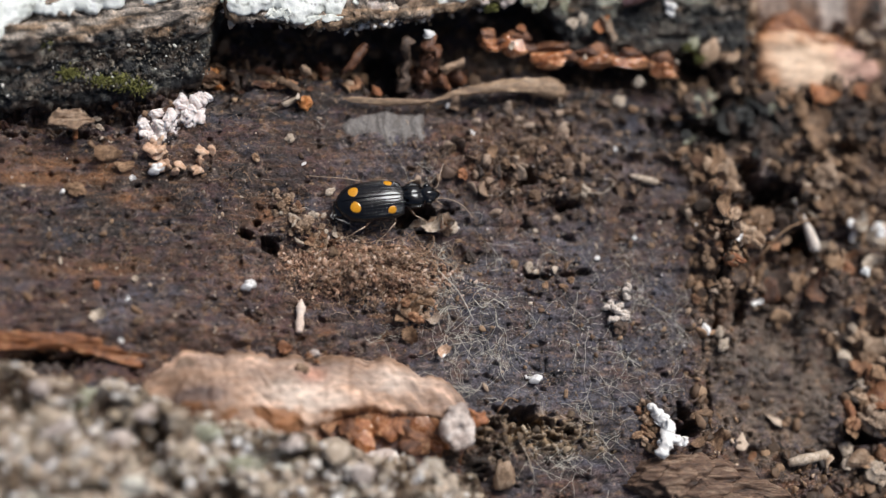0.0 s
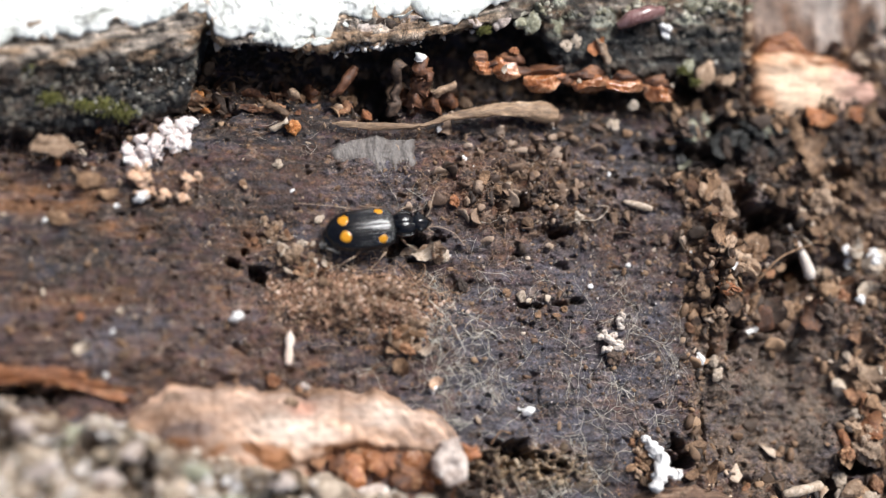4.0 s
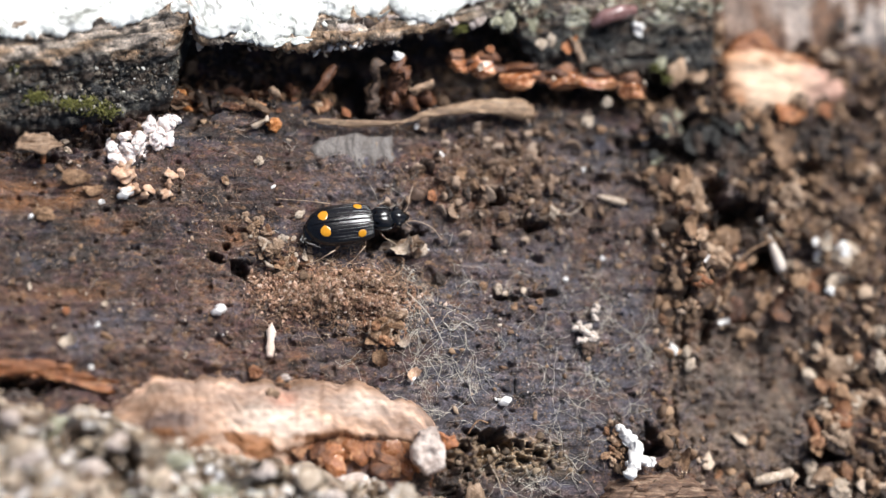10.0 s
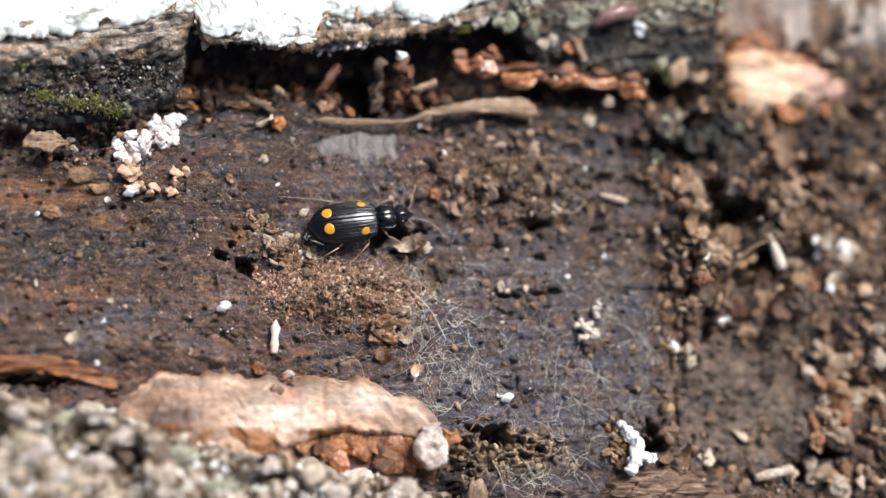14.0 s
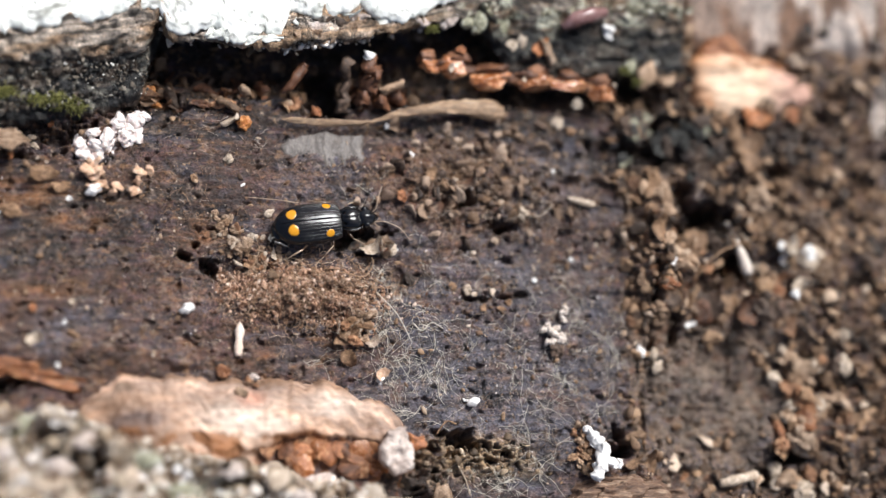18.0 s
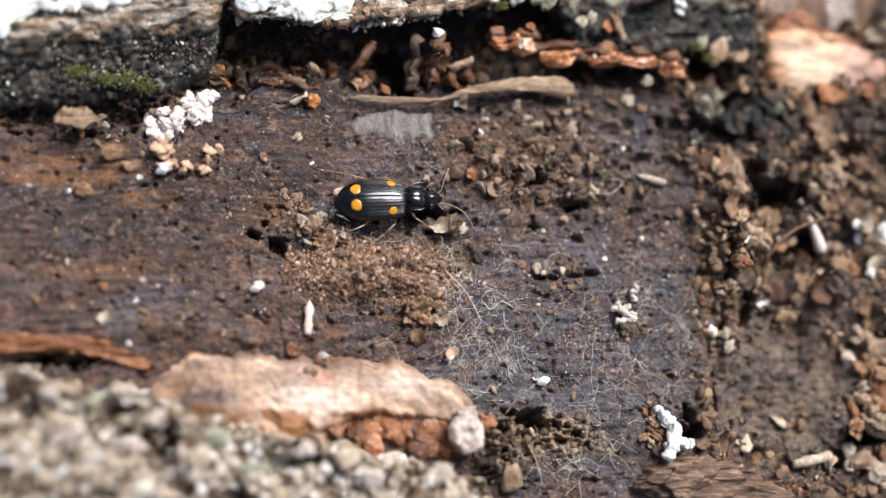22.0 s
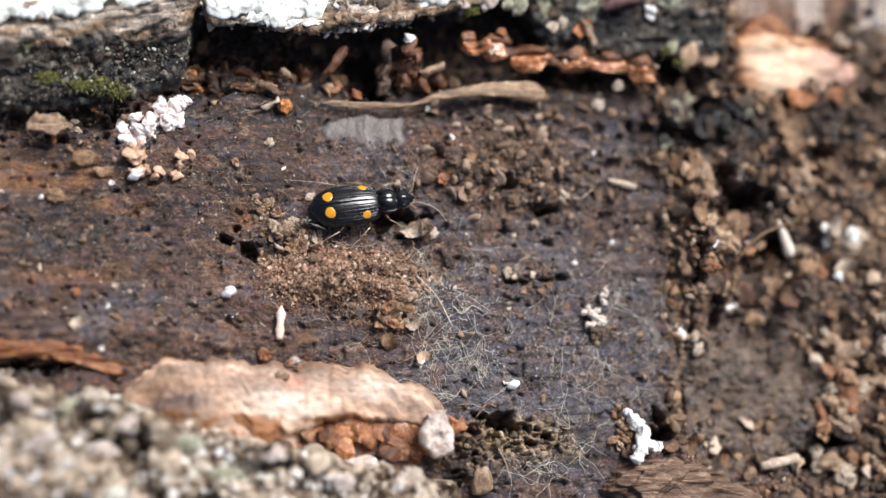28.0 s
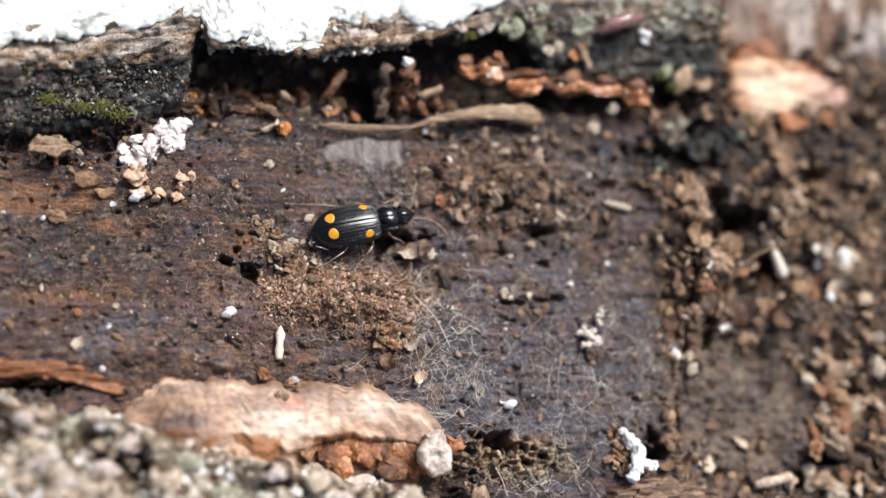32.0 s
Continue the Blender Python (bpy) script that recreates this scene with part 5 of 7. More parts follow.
for x, y, size, material, label in (
        (22.01, 0.02, 0.65, WHITE, "white rounded grain by a hole"), (23.28, -0.35, 1.6, PALE, "large pale crumb in the frass"), (23.26, 0.32, 1.2, WHITE, "white rounded crumb in the frass"), (14.77, -0.58, 0.5, WHITE, "white sliver in the frass"), (16.35, -3.46, 0.6, WHITE, "white grain in the frass"),
        (17.04, -2.67, 1.9, DARK_RED, "reddish brown bark lump in the frass"), (16.31, -2.22, 1.2, CRUMB, "brown crumb in the frass"), (19.50, -2.83, 1.5, DARK_RED, "reddish brown bark lump in the frass"), (13.30, 3.18, 1.2, TAN_CRUMB, "tan crumb in the frass"), (13.89, 3.49, 1.0, TAN_CRUMB, "tan crumb in the frass"),
        (21.55, -9.80, 1.8, TAN_CRUMB, "pale tan wood chunk in the frass"), (20.61, -9.95, 1.3, RUSTY, "rusty crumb in the frass"), (22.23, -8.75, 1.5, ORANGE, "orange bark chip in the frass"), (21.02, -11.79, 1.8, TAN_CRUMB, "pale tan wood chunk in the frass"), (21.73, -12.37, 1.5, PALE, "pale tan wood chunk in the frass"),
        (20.48, -11.15, 1.1, PALE, "pale crumb in the frass"), (22.30, -10.33, 1.3, PALE, "pale crumb in the frass"), (22.29, -11.48, 1.4, RUSTY, "rusty crumb in the frass"), (21.38, -8.58, 1.2, TAN_CRUMB, "tan crumb in the frass"),
        (13.26, -4.98, 0.75, WHITE, "white grain at the frass edge"), (14.01, -5.13, 0.75, PALE, "pale knobbly grain at the frass edge"), (14.16, -5.80, 0.9, PALE, "pale knobbly grain at the frass edge"),
        (14.54, 3.19, 1.5, TAN_CRUMB, "tan crumb in the frass"), (14.86, 2.28, 1.3, TAN_CRUMB, "tan crumb in the frass"), (14.50, 0.62, 1.4, TAN_CRUMB, "tan crumb in the frass"), (16.17, -0.43, 1.3, TAN_CRUMB, "tan crumb in the frass"), (21.08, 3.23, 1.5, TAN_CRUMB, "tan crumb in the frass"), (20.68, 4.00, 1.2, TAN_CRUMB, "tan crumb in the frass"), (21.77, 0.69, 0.75, WHITE, "white rounded grain by a hole"), (22.10, -2.04, 0.8, WHITE, "white rounded grain by a hole"), (23.13, 0.02, 1.9, PALE, "large pale crumb in the frass"), (15.38, -0.58, 1.6, TAN_CRUMB, "tan crumb in the frass"), (14.16, 1.22, 1.3, CRUMB, "tan crumb in the frass"), (14.21, 3.64, 1.6, CRUMB, "tan crumb in the frass"), (13.54, 3.03, 1.2, CRUMB, "tan crumb in the frass"),
        (16.43, 0.71, 0.9, PALE, "pale rounded crumb in the frass"), (20.62, -0.29, 0.9, PALE, "white rounded grain by a hole"), (22.24, 0.63, 1.0, PALE, "pale rounded grain by a hole"),
        (22.48, -1.50, 1.1, PALE, "pale crumb by a hole"), (21.24, -1.80, 1.1, ORANGE, "tan crumb by a hole"), (23.39, -0.44, 1.6, PALE, "large pale crumb in the frass"),
        (20.29, 3.01, 2.0, TAN_CRUMB, "tan crumb above a hole"), (21.79, 3.86, 1.4, CRUMB, "tan crumb in the frass"), (14.52, -1.71, 1.6, ORANGE, "tan crumb in the frass"), (14.21, -2.80, 1.2, TAN_CRUMB, "tan crumb in the frass"),
        (17.35, -2.67, 2.0, DARK_CRUMB, "reddish brown crumb in the frass"), (20.13, -2.84, 1.8, DARK_CRUMB, "reddish brown crumb in the frass"), (16.48, -3.70, 0.7, PALE, "pale grain in the frass"),
        (21.46, -7.86, 1.0, PALE, "pale crumb in the frass"), (21.59, -9.45, 1.9, CRUMB, "rough brown crumb in the frass"), (20.91, -10.01, 1.5, CRUMB, "rough brown crumb in the frass"),
        (22.30, -10.05, 1.6, CRUMB, "rough brown crumb in the frass"), (20.70, -9.15, 1.2, ORANGE, "rust-red crumb in the frass"), (22.28, -7.44, 1.4, CRUMB, "rough brown crumb in the frass"),
        (20.16, -11.28, 1.3, PALE, "pale crumb in the frass"), (20.54, -12.00, 1.2, PALE, "pale crumb in the frass"), (18.32, 7.41, 1.6, CRUMB, "tan crumb below torn bark"), (19.23, 6.95, 1.3, CRUMB, "tan crumb below torn bark"),
        (20.59, 7.76, 1.5, ORANGE, "orange crumb below torn bark"), (22.88, 7.96, 1.4, ORANGE, "orange crumb below torn bark"), (15.67, 6.12, 1.5, DARK_CRUMB, "greenish dark crumb below the ledge"),
        (15.90, 5.19, 1.4, DARK_CRUMB, "greenish dark crumb below the ledge"), (14.43, 6.26, 1.2, DARK_CRUMB, "dark crumb below the ledge"), (10.15, -9.34, 1.3, DARK_CRUMB, "brown crumb beside white mould"),
        (11.49, -9.17, 0.5, WHITE, "white grain beside white mould"), (8.71, -4.92, 1.1, DARK_CRUMB, "dark stub below white mould")):
    crumb("frass_crumb", x, y, size * 0.85, material, label, group="frass crumbs", sink=0.2)


CR = np.random.default_rng(606)
for n, (x, y) in enumerate(((9.75, -9.2), (9.5, -9.6), (9.85, -9.75), (9.45, -10.1), (9.8, -10.4), (9.4, -10.7), (9.7, -11.1), (9.3, -9.2), (9.1, -10.4), (9.55, -8.8))):
    crumb("wood_crumb", x, y, (0.75, 0.6, 0.8, 0.55)[n % 4], (CRUMB, TAN_CRUMB, CRUMB, RUSTY)[n % 4], "knobbly brown crumb beside white mould", group="wood crumbs", sink=0.1, shape=1 + 4 * (n % 2))
crumb("bark_chip", 2.2, -12.1, 1.5, TAN_CRUMB, "upright tan bark chip in dark soil", "chip", shape=8, rz=70)
for n in range(34):
    x, y = 22.6 + CR.normal() * 0.9, -7.0 + CR.normal() * 1.7
    crumb("frass_crumb", x, y, CR.uniform(0.5, 1.3), (TAN_CRUMB, RUSTY, PALE, TAN_CRUMB, FRASS_CRUMB)[n % 5], "pinkish tan crumb heaped beside silty wood", group="frass crumbs", sink=0.2)


# white and pinkish mould heads
NODULES = [crumple(820 + n, depth=0.55, scale=1.5) for n in range(6)]


def mould(label, x, y, heads, material, group=""):
    """A tuft of small rounded heads; each is (dx, dy, height, size)."""
    z = gz(x, y)
    whole = thing("mould_tuft", label, "mould", x, y, z, group)
    for n, (dx, dy, up, size) in enumerate(heads):
        v, f = lump(840 + n % 7, 0.3, 3, (1.35, 0.95, 0.5), 2.4) if material is PEACH else lump(850 + n % 9, 0.28, 3, (1.0, 0.9, 1.1), 0.2) if material is WHITE else NODULES[n % 6]
        if material is PEACH:
            v = v + 0.2 * np.stack([layers(v[:, 0] * 2.2 + q + n, v[:, 1] * 2.2 + v[:, 2] * 2, 3, 30 + q) for q in range(3)], -1)
        if material in (MOULD, TUFT):
            v = v * (1.4, 0.8, 0.85)
        part("head", mesh("head", v @ turned(np.random.default_rng(n)) * size + (dx, dy, up), f, material), whole)
    return whole


def tuft_heads(rng, count, spine, wide, tall, size):
    """Heads crowded along a line of (x, y)."""
    out = []
    spine = np.asarray(spine, float)
    for n in range(count):
        t = rng.uniform(0, len(spine) - 1)
        k = min(int(t), len(spine) - 2)
        p = spine[k] + (spine[k + 1] - spine[k]) * (t - k) + rng.normal(size=2) * wide * 0.5
        out.append((p[0], p[1], rng.uniform(0.0, tall), size * rng.uniform(0.7, 1.35)))
    return out


TR = np.random.default_rng(21)
mould("pinkish white coral-like mould tuft below the bark", -13.84, 5.36, tuft_heads(TR, 26, [(-1.25, -0.65), (-0.4, 0.0), (0.4, 0.5), (1.0, 0.9)], 0.62, 0.7, 0.46) + tuft_heads(TR, 40, [(-1.3, -0.65), (-0.4, 0.1), (0.4, 0.55), (1.1, 1.0)], 0.75, 1.15, 0.27)
      + [(1.25, 1.3, 1.0, 0.34), (1.5, 1.5, 1.0, 0.3), (0.5, 1.3, 0.9, 0.34), (1.75, 1.6, 1.0, 0.25), (0.55, 1.5, 1.0, 0.25)], MOULD)
mould("peach mould lumps with a white centre", -14.44, 3.35, tuft_heads(TR, 13, [(-0.2, 1.0), (-0.3, 0.3), (0.3, -0.2), (0.9, -0.3)], 0.42, 0.45, 0.38), PEACH)
mould("white lump on peach mould", -14.55, 2.96, [(0, 0, 0.55, 0.28), (0.12, 0.12, 0.6, 0.22), (-0.1, 0.15, 0.5, 0.2)], WHITE)
mould("stack of three peach lumps on dark wood", -12.46, 3.43, [(-0.08, -0.4, 0.2, 0.40), (0.02, 0.05, 0.3, 0.33), (0.18, 0.5, 0.25, 0.38)], PEACH)
mould("small white mould tuft on dark stalk", 8.46, -4.34, [(-0.45, 0.45, 0.3, 0.2), (-0.2, 0.4, 0.4, 0.24), (0.05, 0.2, 0.45, 0.22), (0.3, 0.1, 0.4, 0.22), (0.35, -0.1, 0.35, 0.24), (-0.05, -0.15, 0.3, 0.2), (-0.35, -0.2, 0.25, 0.15),
      (0.15, 0.5, 0.4, 0.18), (-0.3, 0.65, 0.3, 0.18)], TUFT)
mould("small white mould tuft on dark wood", 9.02, -3.02, [(0, 0, 0.3, 0.2), (0.1, 0.2, 0.35, 0.18), (-0.05, -0.25, 0.25, 0.13), (0.05, -0.4, 0.15, 0.14)], TUFT)
def white_branch():
    """A smooth white fungus body: one stem with a side branch and a few knobs."""
    whole = thing("mould_tuft", "bright white branching mould by a wood splinter", "mould")
    for k, (points, radii) in enumerate((([(9.89, -9.08, 0.5), (10.21, -9.53, 0.5), (10.52, -10.00, 0.6), (10.46, -10.62, 0.8), (10.14, -11.15, 1.2), (9.83, -11.63, 1.5)], (0.2, 0.3, 0.3, 0.33, 0.36, 0.26)),
                                         ([(10.46, -10.62, 0.8), (10.90, -10.81, 0.9), (11.37, -10.82, 0.9)], (0.36, 0.3, 0.2)), ([(10.29, -9.64, 0.4), (9.96, -9.84, 0.3)], (0.26, 0.2)))):
        p = curve_through(points, 12)
        v, f = tube(p, np.interp(np.linspace(0, 1, len(p)), np.linspace(0, 1, len(radii)), radii) * np.sin(np.linspace(0.35, np.pi - 0.35, len(p))) ** 0.3, 20)
        v = v + 0.13 * np.stack([layers(v[:, 0] / 0.27 + q, v[:, 1] / 0.27 + v[:, 2] / 0.5, 3, 60 + q) for q in range(3)], -1)
        part("branch", mesh("branch", v, f, WHITE), whole)
    for n, (x, y, z, r) in enumerate(((9.9, -9.06, 0.42, 0.2), (10.5, -9.6, 0.45, 0.2), (11.3, -10.78, 0.8, 0.2), (10.2, -10.9, 0.9, 0.24))):
        part("nodule", mesh("nodule", NODULES[n % 6][0] * (r * 1.3, r, r) + (x, y, z), NODULES[n % 6][1], WHITE), whole)


white_branch()
mould("white grain on a short stalk", 4.10, -7.54, [(0, 0, 0.25, 0.25), (-0.22, 0.05, 0.22, 0.1), (-0.36, 0.09, 0.2, 0.08), (-0.5, 0.13, 0.2, 0.09)], WHITE)
mould("white grain under a peach cap", -0.63, -6.37, [(0, 0, 0.2, 0.16), (-0.03, -0.2, 0.12, 0.07)], WHITE)
mould("white cube-like grain on dark wood", -10.08, -2.84, [(0, 0, 0.25, 0.27), (0.1, 0.08, 0.28, 0.22), (-0.05, 0.15, 0.25, 0.16)], WHITE)


def rod(name, label, a, b, radii, material, lift=0.12, group="", category="splinter", sides=8):
    """A slender piece lying on the wood from a to b, bulged by `radii`."""
    p = curve_through([(a[0], a[1], gz(*a) + lift), ((a[0] + b[0]) / 2, (a[1] + b[1]) / 2, max(gz((a[0] + b[0]) / 2, (a[1] + b[1]) / 2), (gz(*a) + gz(*b)) / 2) + lift), (b[0], b[1], gz(*b) + lift)], 6)
    r = np.interp(np.linspace(0, 1, len(p)), np.linspace(0, 1, len(radii)), radii)
    v, f = tube(p, r * (1 + 0.04 * np.sin(np.arange(len(p)) * 2.3)), sides)
    return tagged(part(name, mesh(name, v, f, material)), label, category, group)


rod("larva_case", "white rod-shaped larva case on dark wood", (-7.48, -3.42), (-7.63, -5.16), (0.02, 0.13, 0.25, 0.23, 0.17, 0.2, 0.23, 0.2, 0.17), CREAM, 0.2, category="larva case", sides=14)
rod("pellet", "pale rice-like pellet on dark wood", (9.64, 3.09), (11.13, 2.71), (0.08, 0.17, 0.2, 0.2, 0.16), PALE, 0.15, category="pellet")
PV, PF = tube(curve_through([(18.67, 1.99, 0.0), (18.94, 1.12, 0.2), (19.14, 0.23, 0.4), (19.28, -0.40, 0.5), (19.41, -1.00, 0.5)], 5), np.interp(np.linspace(0, 1, 21), (0, 0.3, 0.55, 0.9, 1), (0.10, 0.13, 0.26, 0.31, 0.2)), 10)
tagged(part("pellet", mesh("pellet", PV, PF, TUFT)), "white elongated pellet hanging over a hole", "pellet")
rod("splinter", "pale broken splinter in the frass", (16.90, -11.95), (19.07, -11.53), (0.2, 0.3, 0.25, 0.3), PALE, 0.4)


def long_splinter():
    """A torn tan splinter: thin at one end, broad and broken at the other."""
    line_ = curve_through([(-5.23, 7.00, 0.35), (-3.26, 6.83, 0.4), (-0.95, 6.90, 0.45), (0.77, 7.34, 0.6), (3.11, 7.74, 0.75), (5.18, 7.69, 0.75), (6.33, 7.50, 0.65)], 14)
    t = np.linspace(0, 1, len(line_))
    half = np.interp(t, (0, 0.2, 0.4, 0.55, 0.75, 0.92, 1), (0.05, 0.13, 0.10, 0.26, 0.40, 0.54, 0.3))
    v, f = tube(line_, half, 20)
    v = v.reshape(len(line_) + 2, 20, 3)
    mid = v.mean(1, keepdims=True)
    v = mid + (v - mid) * (1, 1, 0.55) + (0.09 * layers(v[..., 0] / 0.9, v[..., 1] / 0.12 + v[..., 2] / 0.15, 3, 3))[..., None] * (0.3, 0.9, 1)
    tagged(part("splinter", mesh("splinter", v.reshape(-1, 3), f, surface("tan_splinter", [(0.3, (0.12, 0.07, 0.04)), (0.5, (0.28, 0.18, 0.11)), (0.7, (0.46, 0.33, 0.22))], 0.8, 0.1, (0.5, 0.8), 0.04, (0.3, 1, 1)))), "long torn tan wood splinter under the ledge", "splinter")


long_splinter()


def slab(name, label, category, outline, z, thick, material, seed, bow=0.0, tilt=(0.0, 0.0), step=0.1, rough=0.06, stretch=(1.2, 0.25), parent=None, tint=None):
    """A flat broken piece: an outline of a few (x, y) corners, roughened, with a top, sides and an underside."""
    pts = np.asarray(outline, float).reshape(-1, 2)
    centre = pts.mean(0)
    ring = np.r_[pts, pts[:1]]
    d = np.r_[0, np.cumsum(np.hypot(*np.diff(ring, axis=0).T))]
    s = np.arange(0, d[-1], step)
    edge = np.stack([np.interp(s, d, ring[:, 0]), np.interp(s, d, ring[:, 1])], -1)
    edge = edge + 0.12 * np.stack([layers(s / 0.5, s * 0 + 1, 3, seed), layers(s / 0.5, s * 0 + 5, 3, seed + 3)], -1)
    rows = []
    for k, (shrink, level) in enumerate([(0.9, 0.0), (1.0, 0.25), (1.0, 0.75), (0.93, 1.0)] + [(q, 1.0) for q in np.linspace(0.85, 0.02, 14)]):
        p = centre + (edge - centre) * shrink
        h = z + thick * (level - 1) + tilt[0] * (p[:, 0] - centre[0]) + tilt[1] * (p[:, 1] - centre[1]) + bow * (1 - shrink**2)
        if level > 0.5:
            h = h + rough * layers(p[:, 0] / stretch[0], p[:, 1] / stretch[1], 4, seed + 7)
        rows.append(np.c_[p, h])
    v = np.array(rows)
    ob = part(name, mesh(name, v.reshape(-1, 3), sheet(v.shape[1], v.shape[0], True), material, tint and tint(*v.reshape(-1, 3).T)), parent)
    return tagged(ob, label) if parent is not None else tagged(ob, label, category)


def crust_flakes():
    """Thin broken plates of lichen crust along the bark's lip."""
    rng = np.random.default_rng(333)
    for n in range(38):
        brown = n % 5 > 1
        x = rng.uniform(-11.2, 2.4) if not brown else rng.uniform(-5.2, -0.9)
        y = LIP(x) + (BACK(x) + rng.uniform(-0.1, 0.25) if not brown else rng.uniform(0.0, 1.2))
        r = rng.uniform(0.22, 0.62)
        a = np.sort(rng.uniform(0, 2 * np.pi, 7))
        ring = np.stack([x + r * 1.35 * rng.uniform(0.6, 1.1, 7) * np.cos(a), y + r * 0.7 * rng.uniform(0.6, 1.1, 7) * np.sin(a)], -1)
        tagged(slab("crust_flake", "loose brown bark flake below the white crust" if brown else "loose chip of white lichen crust at the bark's lip", "flake", ring, 2.28 + rng.uniform(-0.12, 0.12) - 0.15 * brown, rng.uniform(0.06, 0.13),
             (DARK_CRUMB, TAN_CRUMB, GREY_PINK)[n % 3] if brown else CRUST_CHIP, 500 + n, 0.05, (rng.normal() * 0.2, 0.25 + rng.normal() * 0.25), 0.06, 0.06, (0.5, 0.4)), group="crust flakes")


CRUST_CHIP = surface("crust_chip", [(0.3, (0.50, 0.50, 0.43)), (0.5, (0.76, 0.77, 0.71)), (0.7, (0.85, 0.85, 0.82))], 0.6, 0.15, (0.7, 0.95), 0.04, fine_mix=0.3)
crust_flakes()
GREY_WOOD = surface("grey_wood", [(0.3, (0.085, 0.068, 0.058)), (0.5, (0.145, 0.125, 0.113)), (0.7, (0.22, 0.195, 0.178))], 0.7, 0.1, (0.4, 0.7), 0.04, (1.0, 0.5, 1))
ROUGH_WOOD = surface("layered_brown_wood", [(0.3, (0.04, 0.023, 0.016)), (0.5, (0.16, 0.09, 0.056)), (0.7, (0.36, 0.25, 0.17))], 0.5, 0.1, (0.4, 0.8), 0.08, (0.4, 1.6, 1))
TORN_SKIN = surface("fresh_torn_bark", [(0.3, (0.75, 0.7, 0.66)), (0.6, (1.1, 1.1, 1.1))], 1.5, 0.2, (0.5, 0.8), 0.03, (0.8, 1, 1), tint=True, fine_mix=0.2)
SPECKS_ROCK = surface("dark_bark", [(0.3, (0.010, 0.010, 0.009)), (0.5, (0.034, 0.033, 0.031)), (0.72, (0.16, 0.152, 0.138))], 0.3, 0.07, (0.25, 0.7), 0.08)
GREENISH_CRUST = surface("greenish_crust", [(0.3, (0.10, 0.09, 0.05)), (0.5, (0.30, 0.29, 0.20)), (0.7, (0.62, 0.61, 0.52))], 0.4, 0.08, (0.5, 0.9), 0.04)
VIOLET = surface("violet_pupa_skin", [(0.3, (0.10, 0.03, 0.025)), (0.7, (0.33, 0.19, 0.18))], 0.6, 0.1, (0.15, 0.35), 0.01, coat=0.5, fine_mix=0.2)


def torn_tint(x, y, z):
    """Cream where freshly torn, orange round it, dull pink towards the far end."""
    n = 0.5 * layers(x / 0.9, y / 0.5, 3, 141)
    pink = smooth(20.6, 22.4, x + n)[:, None]
    cream = np.clip(1.5 * hump(x + 0.8 * n, y + 0.8 * n, 19.7, 9.3, 2.4, 1.6, -15), 0, 1)[:, None]
    c = np.array([0.44, 0.19, 0.075]) * (1 - pink) + np.array([0.52, 0.31, 0.24]) * pink
    return c * (1 - cream) + np.array([0.76, 0.55, 0.39]) * cream


slab("wood_flake", "grey weathered wood flake on the log", "flake", [-5.24, 5.48, -4.94, 6.13, -3.21, 6.51, -1.05, 6.33, -1.02, 4.85, -2.42, 4.39, -4.41, 4.66], -0.02, 0.5, GREY_WOOD, 31, 0.1, step=0.08, rough=0.07, stretch=(0.3, 1.2))
slab("bark_flake", "brown flake of bark on a rusty stalk", "flake", [-19.75, 4.95, -19.4, 6.0, -18.2, 5.95, -17.4, 5.25, -18.34, 4.8], 1.1, 0.16, TAN_CRUMB, 33, -0.05, (0.08, -0.3), 0.04, 0.13, (0.8, 0.15))
rod("stalk", "short rusty stalk under a bark flake", (-18.45, 4.51), (-18.47, 5.14), (0.12, 0.14, 0.12), ORANGE, 0.5, category="stalk")
slab("lichen_flake", "crumpled grey-pink lichen flake at the bark's end", "flake", [-0.96, -9.68, -0.58, -9.02, 0.25, -8.77, 0.62, -9.71, 0.44, -11.04, -0.27, -11.23, -0.92, -10.61], 1.75, 0.7, GREY_PINK, 35, 0.15, (0.0, -0.15), 0.07, 0.16, (0.4, 0.4))
slab("bark_chip", "orange bark chip beside a lichen flake", "chip", [0.47, -9.12, 1.43, -9.27, 1.31, -9.95, 0.56, -10.06], 1.0, 0.8, ORANGE, 37, 0.1, (0.1, 0), 0.07)
wood_piece = thing("wood_piece", "layered brown wood piece with torn edges", "wood")
WOOD_LAYERS = [([8.25, -12.92, 8.95, -11.94, 10.52, -11.49, 12.13, -11.31, 13.85, -11.86, 15.40, -12.68, 16.94, -13.61, 12.43, -14.69], 0.55, 1.6),
               ([8.50, -12.95, 9.14, -12.08, 10.55, -11.57, 11.96, -11.39, 13.16, -11.75, 14.25, -12.58, 12.36, -14.30], 0.85, 0.4),
               ([8.92, -12.57, 9.60, -11.94, 11.07, -11.55, 12.22, -11.63, 12.60, -12.27, 10.89, -13.72], 1.1, 0.35), ([9.46, -12.87, 10.24, -12.03, 11.41, -11.79, 11.79, -12.40, 10.54, -13.72], 1.3, 0.3)]
for n, (outline, z, thick) in enumerate(WOOD_LAYERS):
    slab("layer", "torn layer of brown wood" if n else "thick base layer of brown wood", "", outline, z, thick, ROUGH_WOOD, 39 + n, 0.12, (0.02, -0.05), 0.06, 0.15, (1.3, 0.2), wood_piece)
slab("bark_strip", "thin rusty strip of inner bark", "bark", [-22.55, -4.95, -19.52, -5.05, -17.48, -5.36, -14.64, -6.39, -15.16, -6.78, -17.73, -6.08, -20.02, -5.72, -22.52, -5.90], 0.32, 0.8, ORANGE, 41, 0.08, (0, 0.06), 0.07, 0.2, (1.6, 0.22))
